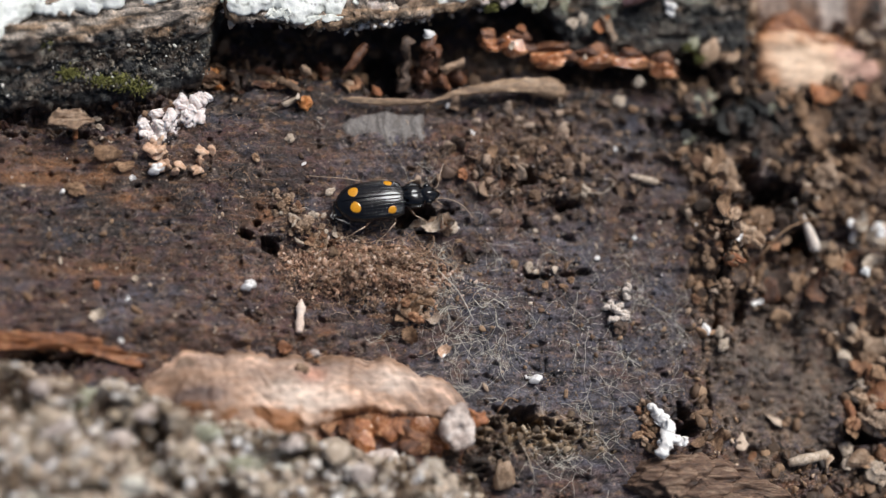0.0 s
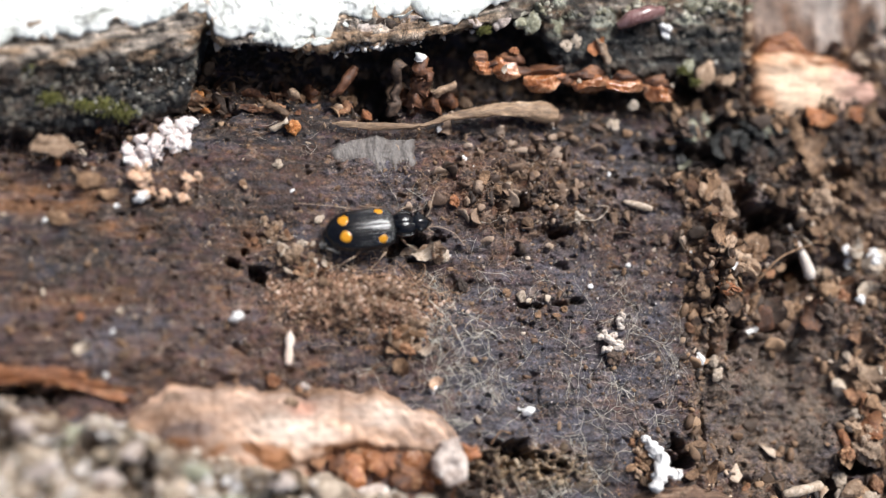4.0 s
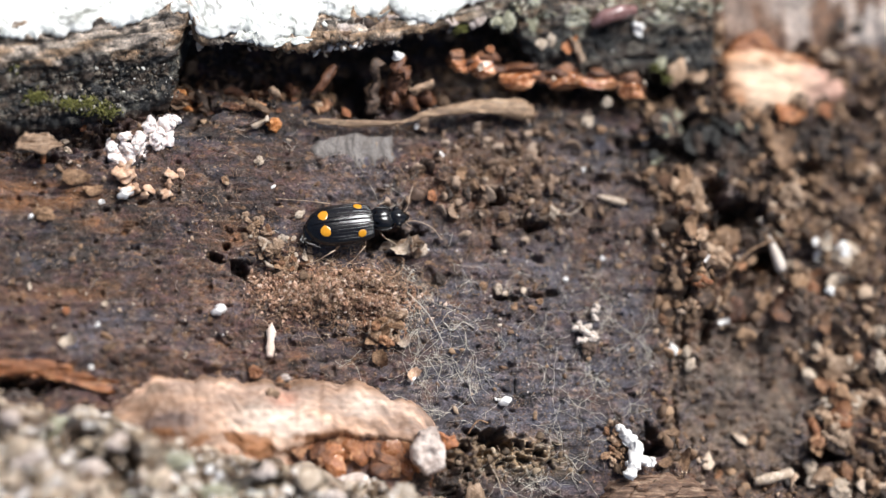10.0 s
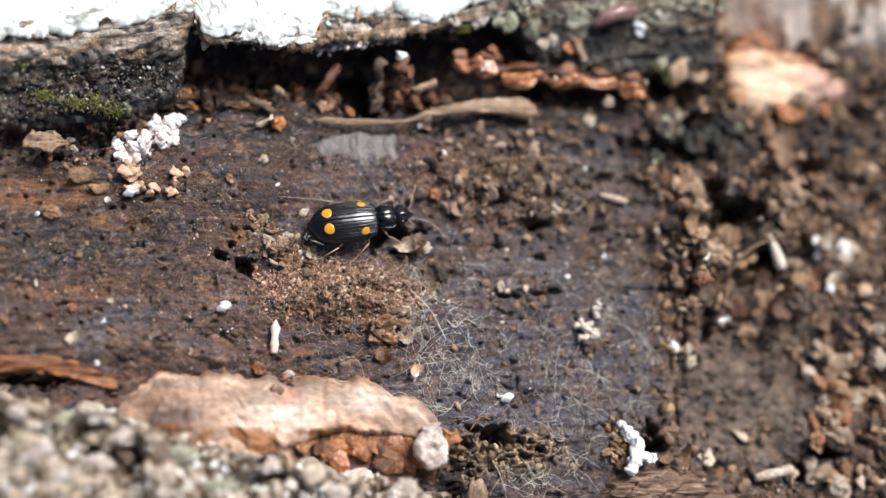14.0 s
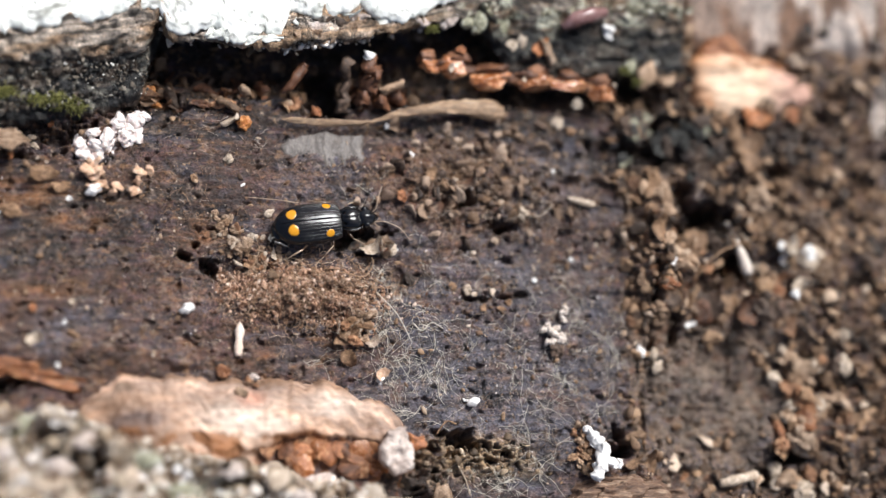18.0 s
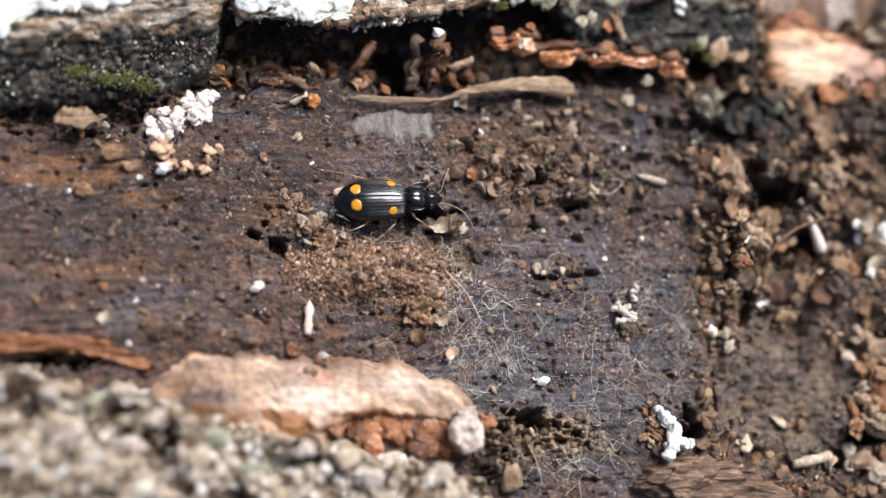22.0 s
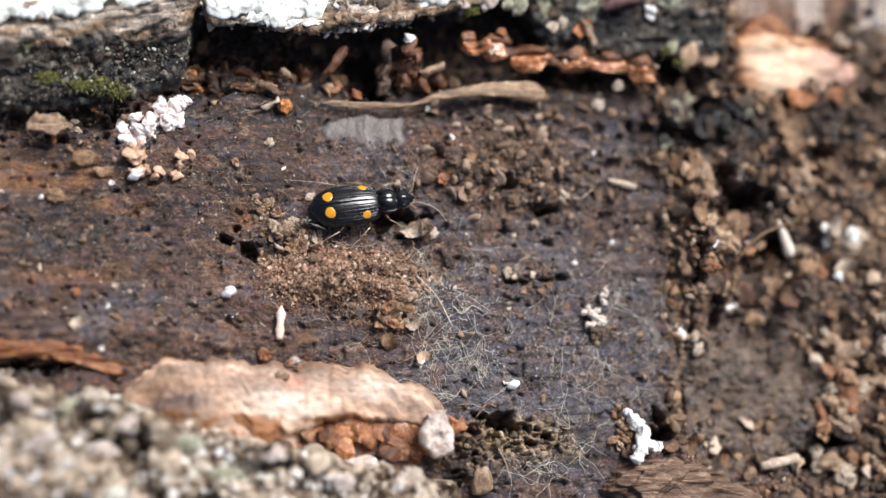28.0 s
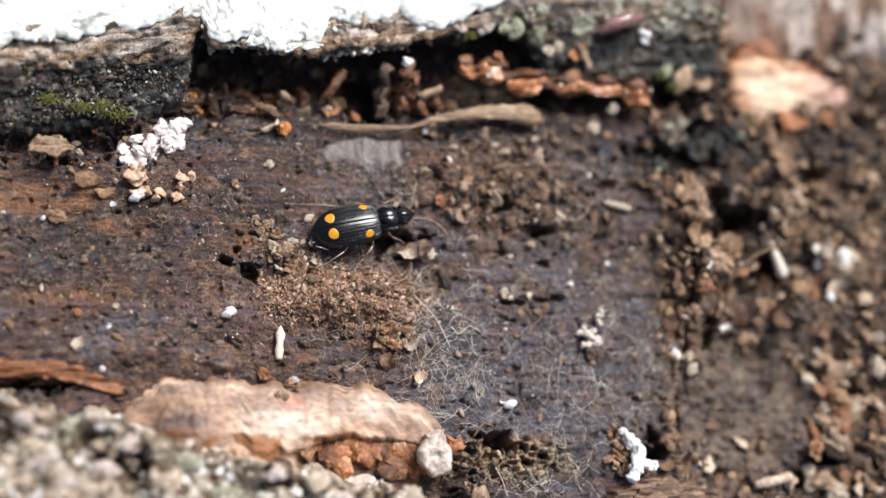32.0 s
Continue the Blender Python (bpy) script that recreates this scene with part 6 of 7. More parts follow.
torn_bark = thing("torn_bark", "bright freshly torn bark with orange rim", "bark")
slab("inner_layer", "bright peach inner bark turning pinkish at one end", "", [17.15, 10.9, 17.9, 11.9, 19.3, 11.75, 20.6, 11.3, 22.4, 10.75, 23.8, 10.1, 24.6, 9.4, 23.9, 8.5, 22.4, 8.2, 21.3, 8.0, 20.2, 7.6, 18.8, 7.7, 17.3, 7.4], 0.45, 2.2, TORN_SKIN, 43, 0.4, (-0.03, 0.12), 0.07, 0.14, (1.6, 0.5), torn_bark, torn_tint)
slab("rim", "rust-orange curled rim", "", [17.47, 11.13, 18.21, 12.21, 19.36, 12.46, 20.38, 11.37, 22.89, 10.63, 21.54, 10.12, 19.34, 10.70], 0.75, 1.4, ORANGE, 45, 0.2, (0, 0.2), 0.08, 0.12, (1.2, 0.25), torn_bark)
slab("dark_edge", "dark violet lower edge", "", [21.08, 8.66, 23.86, 8.87, 23.63, 8.23, 21.18, 8.09], 0.2, 1.2, DARK_RED, 46, 0.1, (0, 0), 0.08, 0.1, (1.2, 0.25), torn_bark)


BAND_BARK = surface("shiny_inner_bark", [(0.28, (0.10, 0.03, 0.012)), (0.45, (0.33, 0.115, 0.038)), (0.68, (0.66, 0.37, 0.21))], 0.7, 0.15, (0.12, 0.4), 0.04, each=0.25, coat=0.6, fine_mix=0.35)


def band_of_inner_bark():
    """Broken orange-brown blocks in a row under the upper plate's edge."""
    rng = np.random.default_rng(301)
    for n, (x, y, long, high) in enumerate(((2.29, 9.81, 1.1, 0.7), (3.61, 9.79, 1.4, 0.85), (5.76, 9.28, 1.9, 0.75), (7.95, 9.10, 1.7, 0.8), (9.85, 9.05, 1.5, 0.75), (11.60, 8.75, 1.6, 0.75))):
        block = thing("bark_block", "broken shiny orange-brown block of inner bark", "bark", x, y, 1.1, "inner bark blocks", rz=rng.uniform(-6, 6))
        for q, (k, dy, dz, m) in enumerate(((1.0, 0.0, 0.0, BAND_BARK), (0.92, 0.5, -0.02, DARK_RED))):
            v, f = lump(900 + 7 * n + q, 0.22, 4, (long * 0.70 * k, high * 0.70, 0.55), 1.2)
            v = v + 0.06 * layers(v[:, 0] / 0.7, v[:, 1] / 0.12 + v[:, 2] * 4, 4, n)[:, None] * (0.3, 0.8, 1)
            part("layer", mesh("layer", v + (0, dy, dz), f, m), block, "dark upper layer" if q else "")
        for q in range(n % 2):
            crumb("bark_grain", x + rng.uniform(-0.7, 0.7), y + rng.normal() * 0.25, rng.uniform(0.2, 0.45), (PALE, TAN_CRUMB)[q], "pale grain on the orange bark band", z=1.5)
    p = curve_through([(1.89, 10.05, 1.0), (3.70, 9.85, 1.0), (5.77, 9.43, 0.95), (7.96, 9.25, 0.95), (9.97, 9.11, 0.95), (12.43, 8.83, 0.85)], 12)
    v, f = tube(p, 0.28, 14)
    v = v + 0.2 * np.stack([layers(v[:, 0] / 0.8 + q, v[:, 1] / 0.3 + v[:, 2] * 2, 4, 70 + q) for q in range(3)], -1) * (0.4, 1, 1)
    tagged(part("bark_strip", mesh("bark_strip", v, f, DARK_RED)), "dark red strip of inner bark under the ledge", "bark")
    rng = np.random.default_rng(302)
    for n in range(34):
        x = rng.uniform(-6.5, -0.7)
        y = -9.55 - 0.1 * (x + 4) - abs(rng.normal()) * 0.6
        size = rng.uniform(0.5, 1.5)
        crumb("bark_block", x, y, size, (ORANGE, BAND_BARK, DARK_RED, ORANGE, RUSTY)[n % 5], "crumbling orange-brown block under the torn bark", "bark", "crumbling bark blocks", z=0.22, squash=0.55, shape=8 + n % 4)
    for n, (x, y, size) in enumerate(((-1.31, 8.48, 1.0), (-0.03, 8.17, 1.4), (-3.76, 8.02, 1.3), (-6.02, 9.02, 1.2), (0.84, 8.46, 1.2))):
        v, f = lump(930 + n, 0.45, 3, (size * 0.42, size * 0.6, size * 0.65), 2.0)
        v = v + 0.1 * layers(v[:, 0] / 0.5, v[:, 1] / 0.2 + v[:, 2] * 3, 3, n)[:, None] * (0.5, 0.6, 1)
        tagged(part("bark_lump", mesh("bark_lump", v, f, DARK_RED), at=pose(x * MM, y * MM, (gz(x, y) + size * 0.45) * MM, 0, 0, RNG.uniform(0, 90))), "dark red-brown bark lump in the hollow", "bark", "bark lumps")


band_of_inner_bark()
LR = np.random.default_rng(717)
for n, (x, y) in enumerate(((-3.9, -11.3), (-10.3, -9.6), (-14.8, -9.4), (-17.5, -8.6), (-19.6, -8.2), (-6.2, -11.4), (-8.4, -10.9), (-12.2, -10.4), (-16.0, -10.6), (-1.6, -12.2), (-5.0, -12.4), (-10.6, -11.8), (-18.8, -10.2))):
    v, f = crumple(1010 + n, (LR.uniform(0.5, 0.9), LR.uniform(0.3, 0.45), 0.16), 3, 0.9, 1.3)
    tagged(part("lichen_flake", mesh("lichen_flake", v, f, (GREY_PINK, PALE, GREY_PINK, GREENISH_CRUST)[n % 4]), at=pose(x * MM, y * MM, (float(crust_z(x, y)) + 0.25) * MM, LR.uniform(-25, 25), LR.uniform(-25, 25), LR.uniform(-40, 40))), "pale curled lichen flake on crumbling outer bark", "flake", "lichen flakes")
crumb("white_grain", 10.42, 8.15, 0.7, PALE, "pale ball below the orange bark band", z=0.5, shape=2)
crumb("white_grain", 11.99, 11.88, 1.0, WHITE, "white lump on the dark bark edge", z=1.75)
crumb("white_grain", 6.73, 10.95, 0.75, PALE, "pale grain on the dark bark edge", z=1.45)
crumb("bark_grain", 3.98, 10.58, 0.6, ORANGE, "orange grain on the dark bark edge", z=1.45)
crumb("bark_grain", 8.25, 10.88, 0.9, ORANGE, "tan curled grain on the dark bark edge", z=1.45)


def stick(name, label, points, radii, material, category, sides=12, rough=0.1):
    """A slender piece along points given with their heights."""
    p = curve_through(points, 6)
    v, f = tube(p, np.interp(np.linspace(0, 1, len(p)), np.linspace(0, 1, len(radii)), radii), sides)
    v = v + rough * np.stack([layers(v[:, 0] / 0.5 + q, v[:, 1] / 0.25 + v[:, 2] * 3, 3, 40 + q) for q in range(3)], -1)
    return tagged(part(name, mesh(name, v, f, material)), label, category)


HR = np.random.default_rng(404)
for x, y, size, shape, turn in ((-11.9, 8.5, 1.05, 3, 35), (-11.5, 8.1, 0.8, 7, -40)):
    crumb("bark_chip", x, y, size, BRIGHT_ORANGE, "bright orange bark chip under the ledge", "chip", "bark chips", sink=0.0, shape=shape, rz=turn)
for n in range(46):
    x, y = HR.uniform(-12.6, 2.2), HR.uniform(7.6, 9.9)
    crumb("bark_chip", x, y, HR.uniform(0.35, 1.05), (DARK_RED, CRUMB, DARK_CRUMB, RUSTY, DARK_RED, ORANGE if n % 18 == 5 else DARK_CRUMB)[n % 6], "torn brown bark chip in the hollow under the ledge", "chip", "bark chips", sink=0.1, shape=(12, 13, 7, 14, 15)[n % 5], tilt=60)
stick("pupa", "shiny violet-brown pupa case on the bark edge", [(9.35, 11.84, 2.2), (9.94, 12.14, 2.5), (10.83, 12.44, 2.6), (11.71, 12.73, 2.4)], (0.2, 0.42, 0.42, 0.3), VIOLET, "pupa", 14, 0.03)
stick("twig", "tan curled chip on the dark bark edge", [(8.32, 11.33, 1.9), (8.59, 10.89, 1.7), (8.99, 10.15, 1.4)], (0.1, 0.24, 0.2), TAN_CRUMB, "chip")
stick("twig", "short brown twig under the bark ledge", [(-5.14, 8.40, 0.3), (-4.59, 8.97, 0.6), (-4.02, 9.81, 0.8)], (0.16, 0.26, 0.2), DARK_RED, "twig")
stick("twig", "pinkish brown twig in the hollow", [(-0.20, 8.46, 0.6), (0.38, 8.74, 0.7), (1.06, 8.94, 0.7)], (0.22, 0.26, 0.2), TAN_CRUMB, "twig")
stick("twig", "tan twig under the ledge", [(-7.33, 8.62, 0.4), (-6.84, 8.16, 0.2)], (0.2, 0.18), TAN_CRUMB, "twig")
stick("twig", "brown twig under the ledge", [(-8.36, 8.02, 0.2), (-7.32, 7.39, 0.1)], (0.2, 0.22), CRUMB, "twig")
stick("twig", "pale twig under the ledge", [(-8.33, 6.62, 0.15), (-7.42, 7.09, 0.2)], (0.12, 0.15), PALE, "twig")
stick("bark_column", "dark grey bark standing in the hollow", [(-2.02, 7.52, -0.3), (-2.00, 8.70, 0.5), (-1.91, 9.92, 1.4)], (0.34, 0.2, 0.26), DARK_CRUMB, "bark", 18, 0.22)
stick("bark_lump", "orange-brown bark lump with white cap in the hollow", [(-1.00, 8.10, 0.0), (-0.77, 8.92, 0.7), (-0.70, 9.44, 1.1), (-0.86, 9.91, 1.4)], (0.4, 0.5, 0.5, 0.3), DARK_RED, "bark", 24, 0.28)
stick("white_grain", "white cap wedged under the bark lip", [(-0.91, 9.87, 1.5), (-0.87, 10.27, 1.7)], (0.26, 0.24), WHITE, "grain", 14, 0.15)
for n, (x, y, h, wide, m) in enumerate(((3.3, 12.15, 2.0, 0.8, GREY_PINK), (1.9, 11.95, 2.0, 0.65, GREY_PINK), (4.93, 12.0, 1.9, 0.8, GREENISH_CRUST), (6.15, 12.3, 1.9, 1.0, GREENISH_CRUST), (7.3, 11.25, 1.5, 0.6, PALE), (4.34, 11.95, 1.9, 0.6, GREENISH_CRUST), (14.29, 9.73, 1.1, 1.1, TAN_CRUMB), (13.36, 10.14, 1.2, 0.6, GREENISH_CRUST), (15.52, 9.60, 1.0, 0.9, TAN_CRUMB))):
    v, f = crumple(980 + n, (wide * 0.75, wide * 0.5, 0.22), 3, 0.6, 1.3)
    tagged(part("lichen_flake", mesh("lichen_flake", v, f, m), at=pose(x * MM, y * MM, h * MM, RNG.uniform(-25, 25), RNG.uniform(-20, 20), RNG.uniform(0, 90))), "curled lichen flake on the dark bark edge", "flake", "lichen flakes")


def moss():
    """Small mossy cushions on the dark bark edge."""
    for k, (x, y, h, size) in enumerate(((-18.77, 7.67, 1.22, 0.7), (-16.26, 7.33, 1.08, 1.0), (-17.32, 7.37, 1.08, 0.6), (-15.33, 7.17, 0.94, 0.7), (-20.19, 9.05, 1.80, 0.6), (13.16, 9.95, 1.37, 0.45), (13.79, 9.40, 1.22, 0.4), (2.43, 11.57, 2.02, 0.4))):
        rng = np.random.default_rng(50 + k)
        whole = thing("moss_cushion", "small yellow-green moss cushion on dark bark", "moss", x, y, h - 0.1, "moss cushions")
        bits = []
        for n in range(int(260 * size)):
            p = rng.normal(size=2) * size * np.array([0.36, 0.17])
            d = rng.normal(size=3) * 0.6 + (0, -0.3, 1)
            d /= np.linalg.norm(d)
            a = np.array([p[0], p[1], -0.35 * p[1] * -1 - 0.1])
            bits.append(tube([a, a + d * 0.13, a + d * 0.26], (0.03, 0.045, 0.012), 4))
        v, f = join(bits)
        part("leaves", mesh("leaves", v, f, MOSS), whole)


moss()


# threads of fungus and fine rootlets
def threads(name, label, material, seed, count, where, box, length, thick, curl=0.5, up=0.05):
    """Short bent threads; `where(x, y)` is how likely one starts there."""
    rng = np.random.default_rng(seed)
    x, y = rng.uniform(box[0], box[1], count * 30), rng.uniform(box[2], box[3], count * 30)
    keep = rng.uniform(size=len(x)) < where(x, y)
    x, y = x[keep][:count], y[keep][:count]
    n = 7
    a = rng.uniform(0, 2 * np.pi, len(x))[:, None] + np.cumsum(rng.normal(size=(len(x), n)) * curl, axis=1)
    step = (length * rng.uniform(0.4, 1.3, len(x)) / n)[:, None]
    px = np.c_[x, x[:, None] + np.cumsum(step * np.cos(a), axis=1)]
    py = np.c_[y, y[:, None] + np.cumsum(step * np.sin(a), axis=1)]
    pz = ground_z(px, py) + up * rng.uniform(0.5, 1.6, px.shape) + 0.02
    v, f = join([tube(np.c_[px[k], py[k], pz[k]], thick * rng.uniform(0.6, 1.3), 3) for k in range(len(x))])
    tagged(part(name, mesh(name, v, f, material)), label, "threads", kind="stuff")


def mycelium(label, seed, count, where, box, length, thick):
    """Branching pale threads that creep over the wood in kinks."""
    rng = np.random.default_rng(seed)
    lines, started = [], 0
    while started < count:
        x, y = rng.uniform(box[0], box[1]), rng.uniform(box[2], box[3])
        if rng.uniform() > where(x, y):
            continue
        started += 1
        tips = [(x, y, rng.uniform(0, 2 * np.pi), length * rng.uniform(0.5, 1.4), 1.0)]
        while tips:
            x, y, a, left, k = tips.pop()
            p, bend = [(x, y)], rng.normal() * 0.04
            while left > 0:
                a += bend + rng.normal() * 0.13 + (rng.uniform() < 0.08) * rng.normal() * 0.6
                x, y, left = x + 0.1 * math.cos(a), y + 0.1 * math.sin(a), left - 0.1
                p.append((x, y))
                if rng.uniform() < 0.13 and k > 0.45:
                    tips.append((x, y, a + rng.choice((-1, 1)) * rng.uniform(0.5, 1.1), left * rng.uniform(0.3, 0.8), k * 0.75))
            if len(p) > 3:
                lines.append((np.array(p), k))
    every = np.concatenate([p for p, _ in lines])
    heights, bits, n = ground_z(every[:, 0], every[:, 1]), [], 0
    for p, k in lines:
        z = heights[n:n + len(p)]
        n += len(p)
        z = 0.5 * z + 0.25 * (np.r_[z[1:], z[-1]] + np.r_[z[0], z[:-1]]) + 0.012 + 0.02 * rng.uniform(size=len(z))
        bits.append(tube(np.c_[p, z], thick * k * np.linspace(1.15, 0.6, len(p)), 3))
    v, f = join(bits)
    tagged(part("fungus_threads", mesh("fungus_threads", v, f, THREAD)), label, "threads", kind="stuff")


FUZZ = speckled([(0.0, (0.04, 0.028, 0.022)), (0.4, (0.13, 0.075, 0.042)), (0.7, (0.23, 0.15, 0.09)), (0.92, (0.34, 0.27, 0.21)), (1.0, (0.55, 0.5, 0.44))], "fuzz")
TAN_FUZZ = speckled([(0.0, (0.14, 0.075, 0.045)), (0.4, (0.36, 0.22, 0.13)), (0.8, (0.52, 0.36, 0.24)), (1.0, (0.66, 0.54, 0.42))], "tan_fuzz")
mycelium("pale branching fungus threads over dark wood", 61, 66, lambda x, y: float((0.9 * hump(x, y, 4.60, -5.44, 6.5, 2.8, -8) + 0.8 * hump(x, y, -2.77, -5.47, 2.6, 0.8) + 0.4 * hump(x, y, 0.44, -2.56, 1.8, 2.4)) * smooth(-0.3, 0.3, noise2(x / 1.1, y / 0.9, 15))), (-8, 13, -11, 2), 3.2, 0.0125)
mycelium("pale branching fungus threads over dark wood", 64, 22, lambda x, y: float(smooth(0.0, 0.5, noise2(x / 1.6, y / 1.2, 16))), (-3, 12.5, -10, 4), 1.6, 0.012)
mycelium("pale fungus threads matted in a pocket", 65, 36, lambda x, y: float(hump(x, y, 6.2, -11.2, 4.0, 1.8)), (0, 12, -14, -8.5), 2.0, 0.0125)
threads("fungus_threads", "pale fungus threads over the wood", FUZZ, 62, 60, lambda x, y: (hump(x, y, -13.31, 0.31, 6.5, 2.6) + 0.5 * hump(x, y, 3.44, -10.70, 3.2, 1.2)), (-24, 8, -12, 5), 1.0, 0.009, 0.5)
threads("wood_fuzz", "short curled fibres felting the decayed wood", FUZZ, 66, 3600, lambda x, y: (0.25 + 0.75 * smooth(-0.3, 0.5, layers(x / 2.1, y / 1.3, 2, 131))) * (x < 12.8), (-24, 13, -11.5, 7.5), 0.65, 0.0095, 0.6, 0.05)
threads("wood_fuzz", "tan fibres matted over the dust heap", TAN_FUZZ, 67, 520, lambda x, y: (hump(x, y, -3.9, -2.2, 4.2, 2.0)), (-10, 2, -7, 1.5), 0.8, 0.014, 0.9, 0.12)
CL = np.random.default_rng(88)
for n in range(84):
    cx, cy, wide, high = ((-7.32, 0.31, 1.3, 0.9), (-6.37, -0.54, 0.9, 0.6), (-8.54, 1.45, 0.8, 0.6), (-1.87, -3.81, 0.8, 0.7))[n % 4]
    crumb("wood_crumb", cx + wide * 0.6 * CL.normal(), cy + high * 0.6 * CL.normal(), CL.uniform(0.2, 0.55), (TAN_CRUMB, CRUMB, TAN_CRUMB, RUSTY, PALE)[n % 5], "brown wood crumb in a loose cluster", group="wood crumbs", sink=0.1)
for n in range(12):
    crumb("wood_crumb", -1.86 + 0.4 * CL.normal(), -4.02 + 0.55 * CL.normal(), CL.uniform(0.4, 0.95), (TAN_CRUMB, GLASSY, RUSTY, CRUMB)[n % 4], "pinkish tan torn crumb clumped at the heap's foot", group="wood crumbs", sink=-0.2, shape=(0, 12, 3, 14)[n % 4], tilt=50)
for n in range(5):
    crumb("bark_nub", -6.98 + 0.22 * CL.normal(), -6.47 + 0.3 * CL.normal(), CL.uniform(0.3, 0.6), (GREY_PINK, RUSTY, TAN_CRUMB)[n % 3], "grey torn nub on the edge of tan bark", "bark", "bark nubs", z=0.62, shape=(0, 5, 12)[n % 3], tilt=40)
for n in range(11):
    crumb("wood_flake", -0.55 + 0.45 * CL.normal(), 0.60 + 0.34 * CL.normal(), CL.uniform(0.5, 1.0), (PALE, GLASSY, TAN_CRUMB, GLASSY)[n % 4], "translucent torn tan flake by the beetle's head", "flake", "torn flakes", sink=-0.3, shape=12 + n % 4, tilt=65)
threads("rootlets", "fine brown rootlets over the wood", BROWN_THREAD, 63, 380, lambda x, y: (hump(x, y, -3.76, -1.68, 3.2, 1.4) + 0.12 * hump(x, y, -11.69, 1.44, 5, 2) + 0.25 * hump(x, y, 3.10, 4.45, 4, 2)), (-20, 12, -8, 9), 0.9, 0.014, 0.9, 0.1)


def root(label, points, r, material, lift=0.08):
    p = curve_through([(x, y, gz(x, y) + lift + h) for x, y, h in points], 6)
    v, f = tube(p, r, 5)
    tagged(part("rootlet", mesh("rootlet", v, f, material)), label, "rootlet", "rootlets")


root("curled tan rootlet below the beetle", [(-3.42, -1.54, 0.1), (-2.62, -1.17, 0.2), (-1.49, -1.26, 0.2), (-0.90, -0.78, 0.3), (-0.82, -0.20, 0.4), (-1.44, -0.03, 0.4), (-1.97, -0.40, 0.3)], 0.027, BROWN_THREAD)
root("thin pale rootlet beside a pale grain", [(5.34, 2.32, 0.1), (6.06, 1.94, 0.1), (7.10, 2.00, 0.2), (8.15, 2.10, 0.2), (8.80, 2.76, 0.2), (8.05, 2.84, 0.1)], 0.03, PALE)
root("thin pale rootlet over the wood", [(1.11, -3.56, 0.1), (1.52, -3.98, 0.1), (2.11, -3.56, 0.1), (3.08, -4.14, 0.1)], 0.022, THREAD)
root("thin pale rootlet over the wood", [(-0.67, -1.98, 0.05), (0.28, -3.12, 0.1), (0.98, -4.54, 0.1)], 0.022, THREAD)
root("pale rootlet in a pocket of frass", [(3.02, -10.69, 0.1), (3.40, -11.38, 0.2), (3.64, -12.20, 0.2)], 0.04, PALE)
root("curled rootlet over a hole", [(2.06, -9.16, 0.2), (2.57, -8.53, 0.3), (3.13, -8.63, 0.3)], 0.04, CRUMB)
root("pale rootlet leading to a hanging pellet", [(18.54, 2.60, 0.6), (19.02, 1.69, 0.6), (19.56, 0.78, 0.6)], 0.06, PALE)
root("pale rootlet leading to a hanging pellet", [(16.24, -1.33, 0.4), (17.60, 0.02, 0.5), (19.40, 0.78, 0.6)], 0.06, CRUMB)
root("thin rootlet in the hollow under the ledge", [(-10.85, 9.13, 0.3), (-9.95, 9.89, 0.5), (-9.11, 9.47, 0.5), (-8.68, 10.07, 0.6)], 0.025, CRUMB)


DARK_AT = (15.55, 6.58)
DR = np.random.default_rng(55)
for n in range(70):
    x, y = DARK_AT[0] + DR.normal() * 1.25, DARK_AT[1] + DR.normal() * 0.75
    crumb("bark_lump", x, y, 0.4 + 1.1 * DR.uniform() ** 2, (SPECKS_ROCK, DARK_CRUMB, SPECKS_ROCK, GREENISH_CRUST if n % 12 == 3 else SPECKS_ROCK)[n % 4], "dark lichen-specked bark crumb beside the frass", "bark", "dark bark crumbs", sink=0.3)


# specks and lichen grains on the plates
def on_upper_edge(x, y):
    out = np.zeros_like(x)
    for k in range(len(x)):
        d = y[k] - LIP(float(x[k]))
        p = blend(float(x[k]), STATIONS, SHAPES)[2:10]
        out[k] = np.interp(-d, -p[:, 0], p[:, 1])
    return out


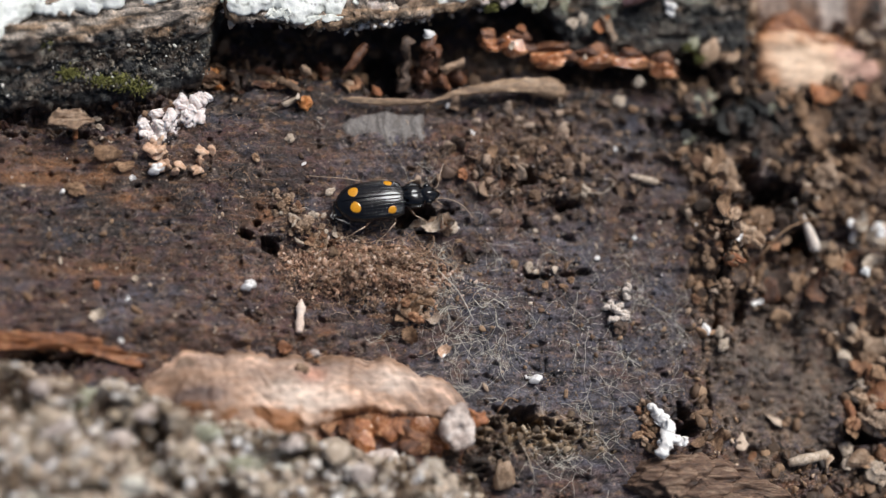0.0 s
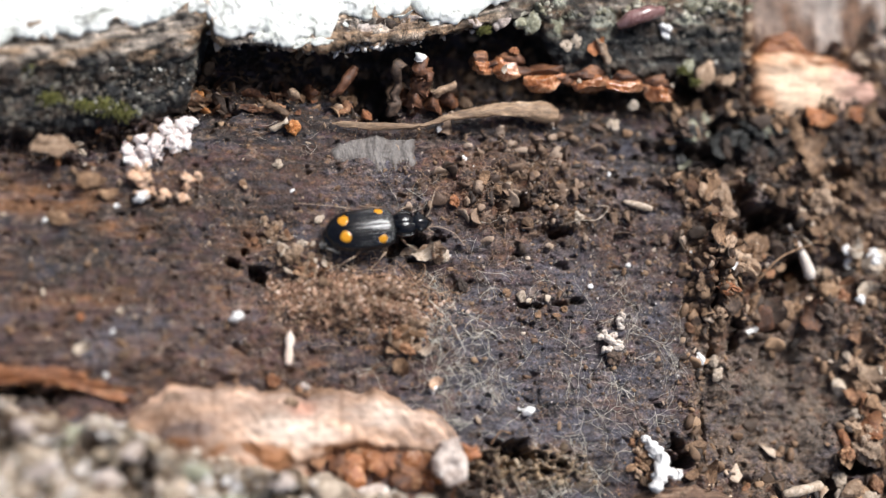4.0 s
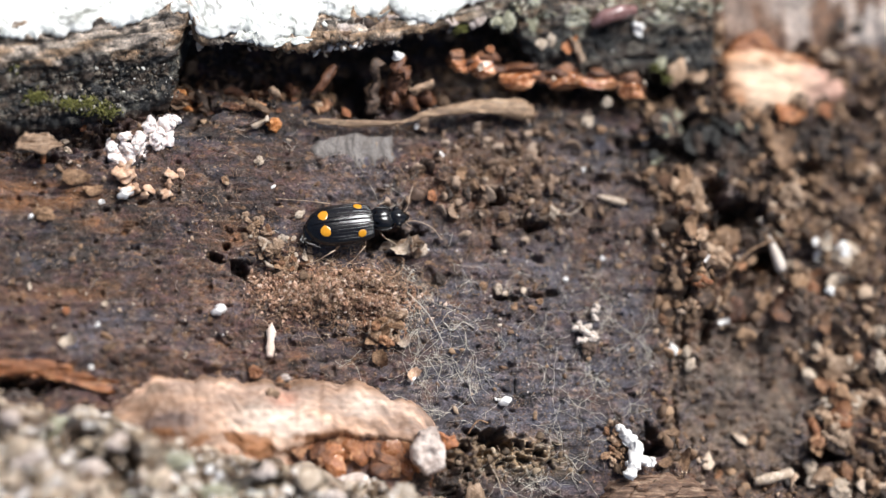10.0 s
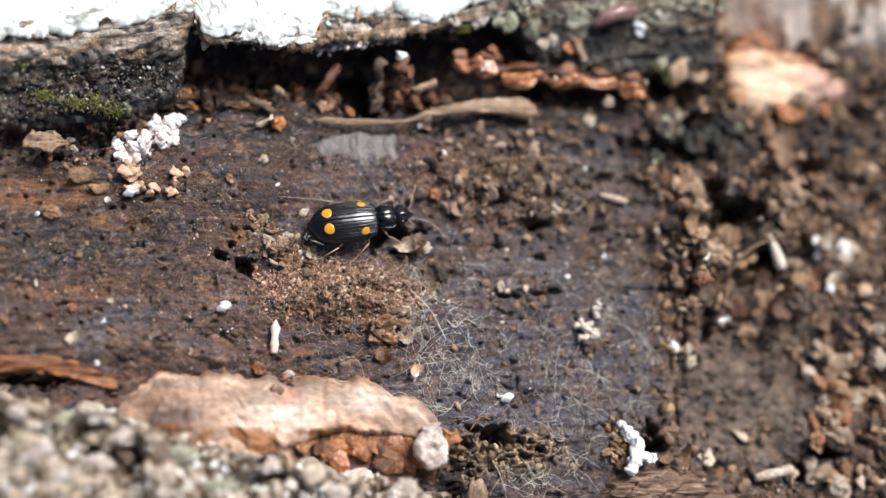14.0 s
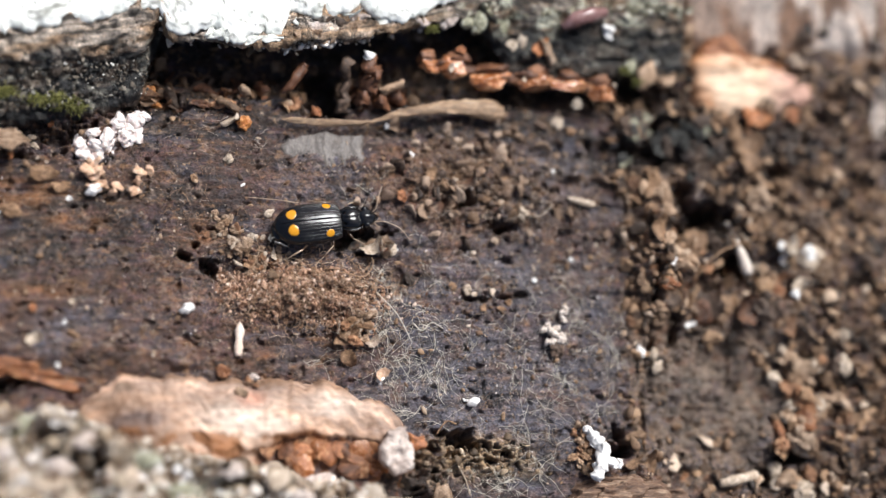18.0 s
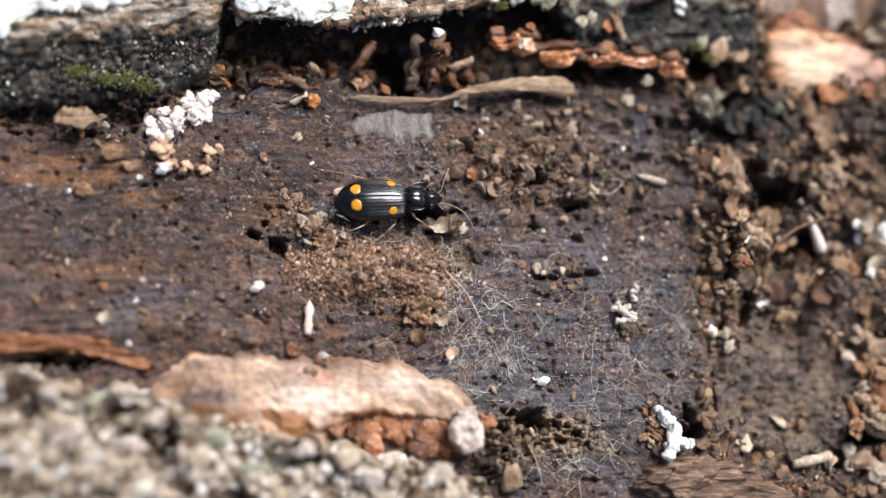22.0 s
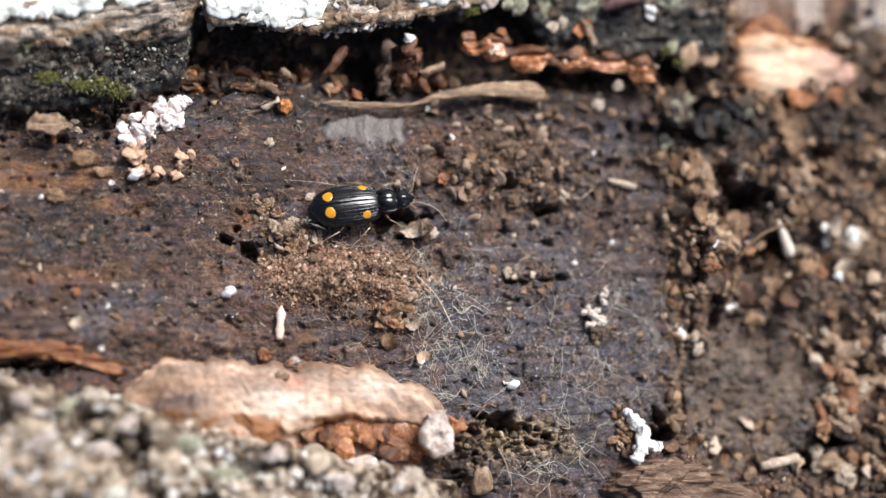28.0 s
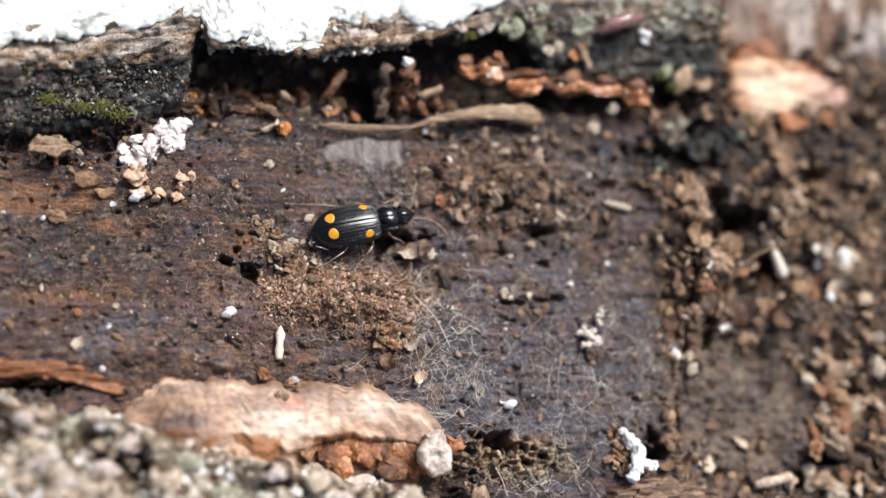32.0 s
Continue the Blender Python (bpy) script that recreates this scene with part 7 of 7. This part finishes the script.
field("lichen_grains", 3000, lambda x, y: (crust_z(x, y) > 0.9) * (0.5 + 0.5 * noise2(x / 1.3, y, 3)), (0.15, 0.9), LICHEN, "grey and beige lichen grains crusting the bark", seed=72, level=1, box=(-26, 2.5, -16, -6.5), surface_z=crust_z)
lip_at = np.vectorize(LIP)
GREENISH = speckled([(0.0, (0.05, 0.05, 0.035)), (0.35, (0.12, 0.108, 0.068)), (0.7, (0.29, 0.265, 0.18)), (1.0, (0.64, 0.6, 0.5))], "greenish_lichen", (0.5, 0.9))
field("lichen_grains", 300, lambda x, y: (np.abs(y - lip_at(x) - 0.28) < 0.3 + 0.25 * noise2(x / 0.8, y, 4)) * 1.0, (0.15, 0.55), GREENISH, "greenish grey lichen grains along the bark lip", seed=73, box=(2.5, 16.8, 8, 14.5), surface_z=on_upper_edge)
field("lichen_grains", 130, lambda x, y: (np.abs(y - lip_at(x) - 0.2) < 0.28) * 1.0, (0.15, 0.5), LICHEN, "pale lichen grains along the bark lip", seed=74, box=(-11.5, 3, 8, 14.5), surface_z=on_upper_edge)
field("bark_specks", 2300, lambda x, y: (np.abs(y - lip_at(x) + 1.6) < 1.9) * ((x < -11.9) | (x > 7.6)) * np.where(x < -11.9, 0.9 * (y - lip_at(x) < -0.9), 0.2), (0.06, 0.33), SPECKS, "pale and dark specks crusting the bark edge", seed=71, box=(-26, 16.3, 4, 14), surface_z=on_upper_edge, level=1)
field("lichen_grains", 220, lambda x, y: hump(x, y, XC, YC + 0.5, 2.6, 0.8), (0.15, 0.6), LICHEN, "pale lichen grains on the broken crust", seed=75, box=(XC - 4, XC + 4, YC - 1, YC + 3), surface_z=on_upper_edge)


def motions():
    """The beetle stays on its spot, then backs off a little, turns and creeps forward again."""
    z0, roll = 0.25, -7.0
    rows = [(0.0, -3.24, 1.365, 7.2), (14.5, -3.24, 1.365, 7.3), (16.5, -3.29, 1.350, 7.0), (19.0, -3.38, 1.350, 6.8), (19.5, -3.57, 1.390, 6.0), (20.0, -3.61, 1.390, 4.0), (21.0, -3.57, 1.390, 4.2),
            (22.0, -3.59, 1.395, 1.8), (23.0, -3.60, 1.390, 2.0), (24.0, -3.57, 1.400, 3.7), (24.5, -3.55, 1.480, 6.6), (26.5, -3.51, 1.460, 7.3), (28.5, -3.51, 1.440, 7.8), (30.0, -3.42, 1.520, 9.4), (31.0, -3.37, 1.530, 10.0), (32.0, -3.34, 1.550, 11.3)]
    walk(BEETLE, [(t, pose(x * MM, y * MM, z0 * MM, roll, 0, yaw)) for t, x, y, yaw in rows])


motions()
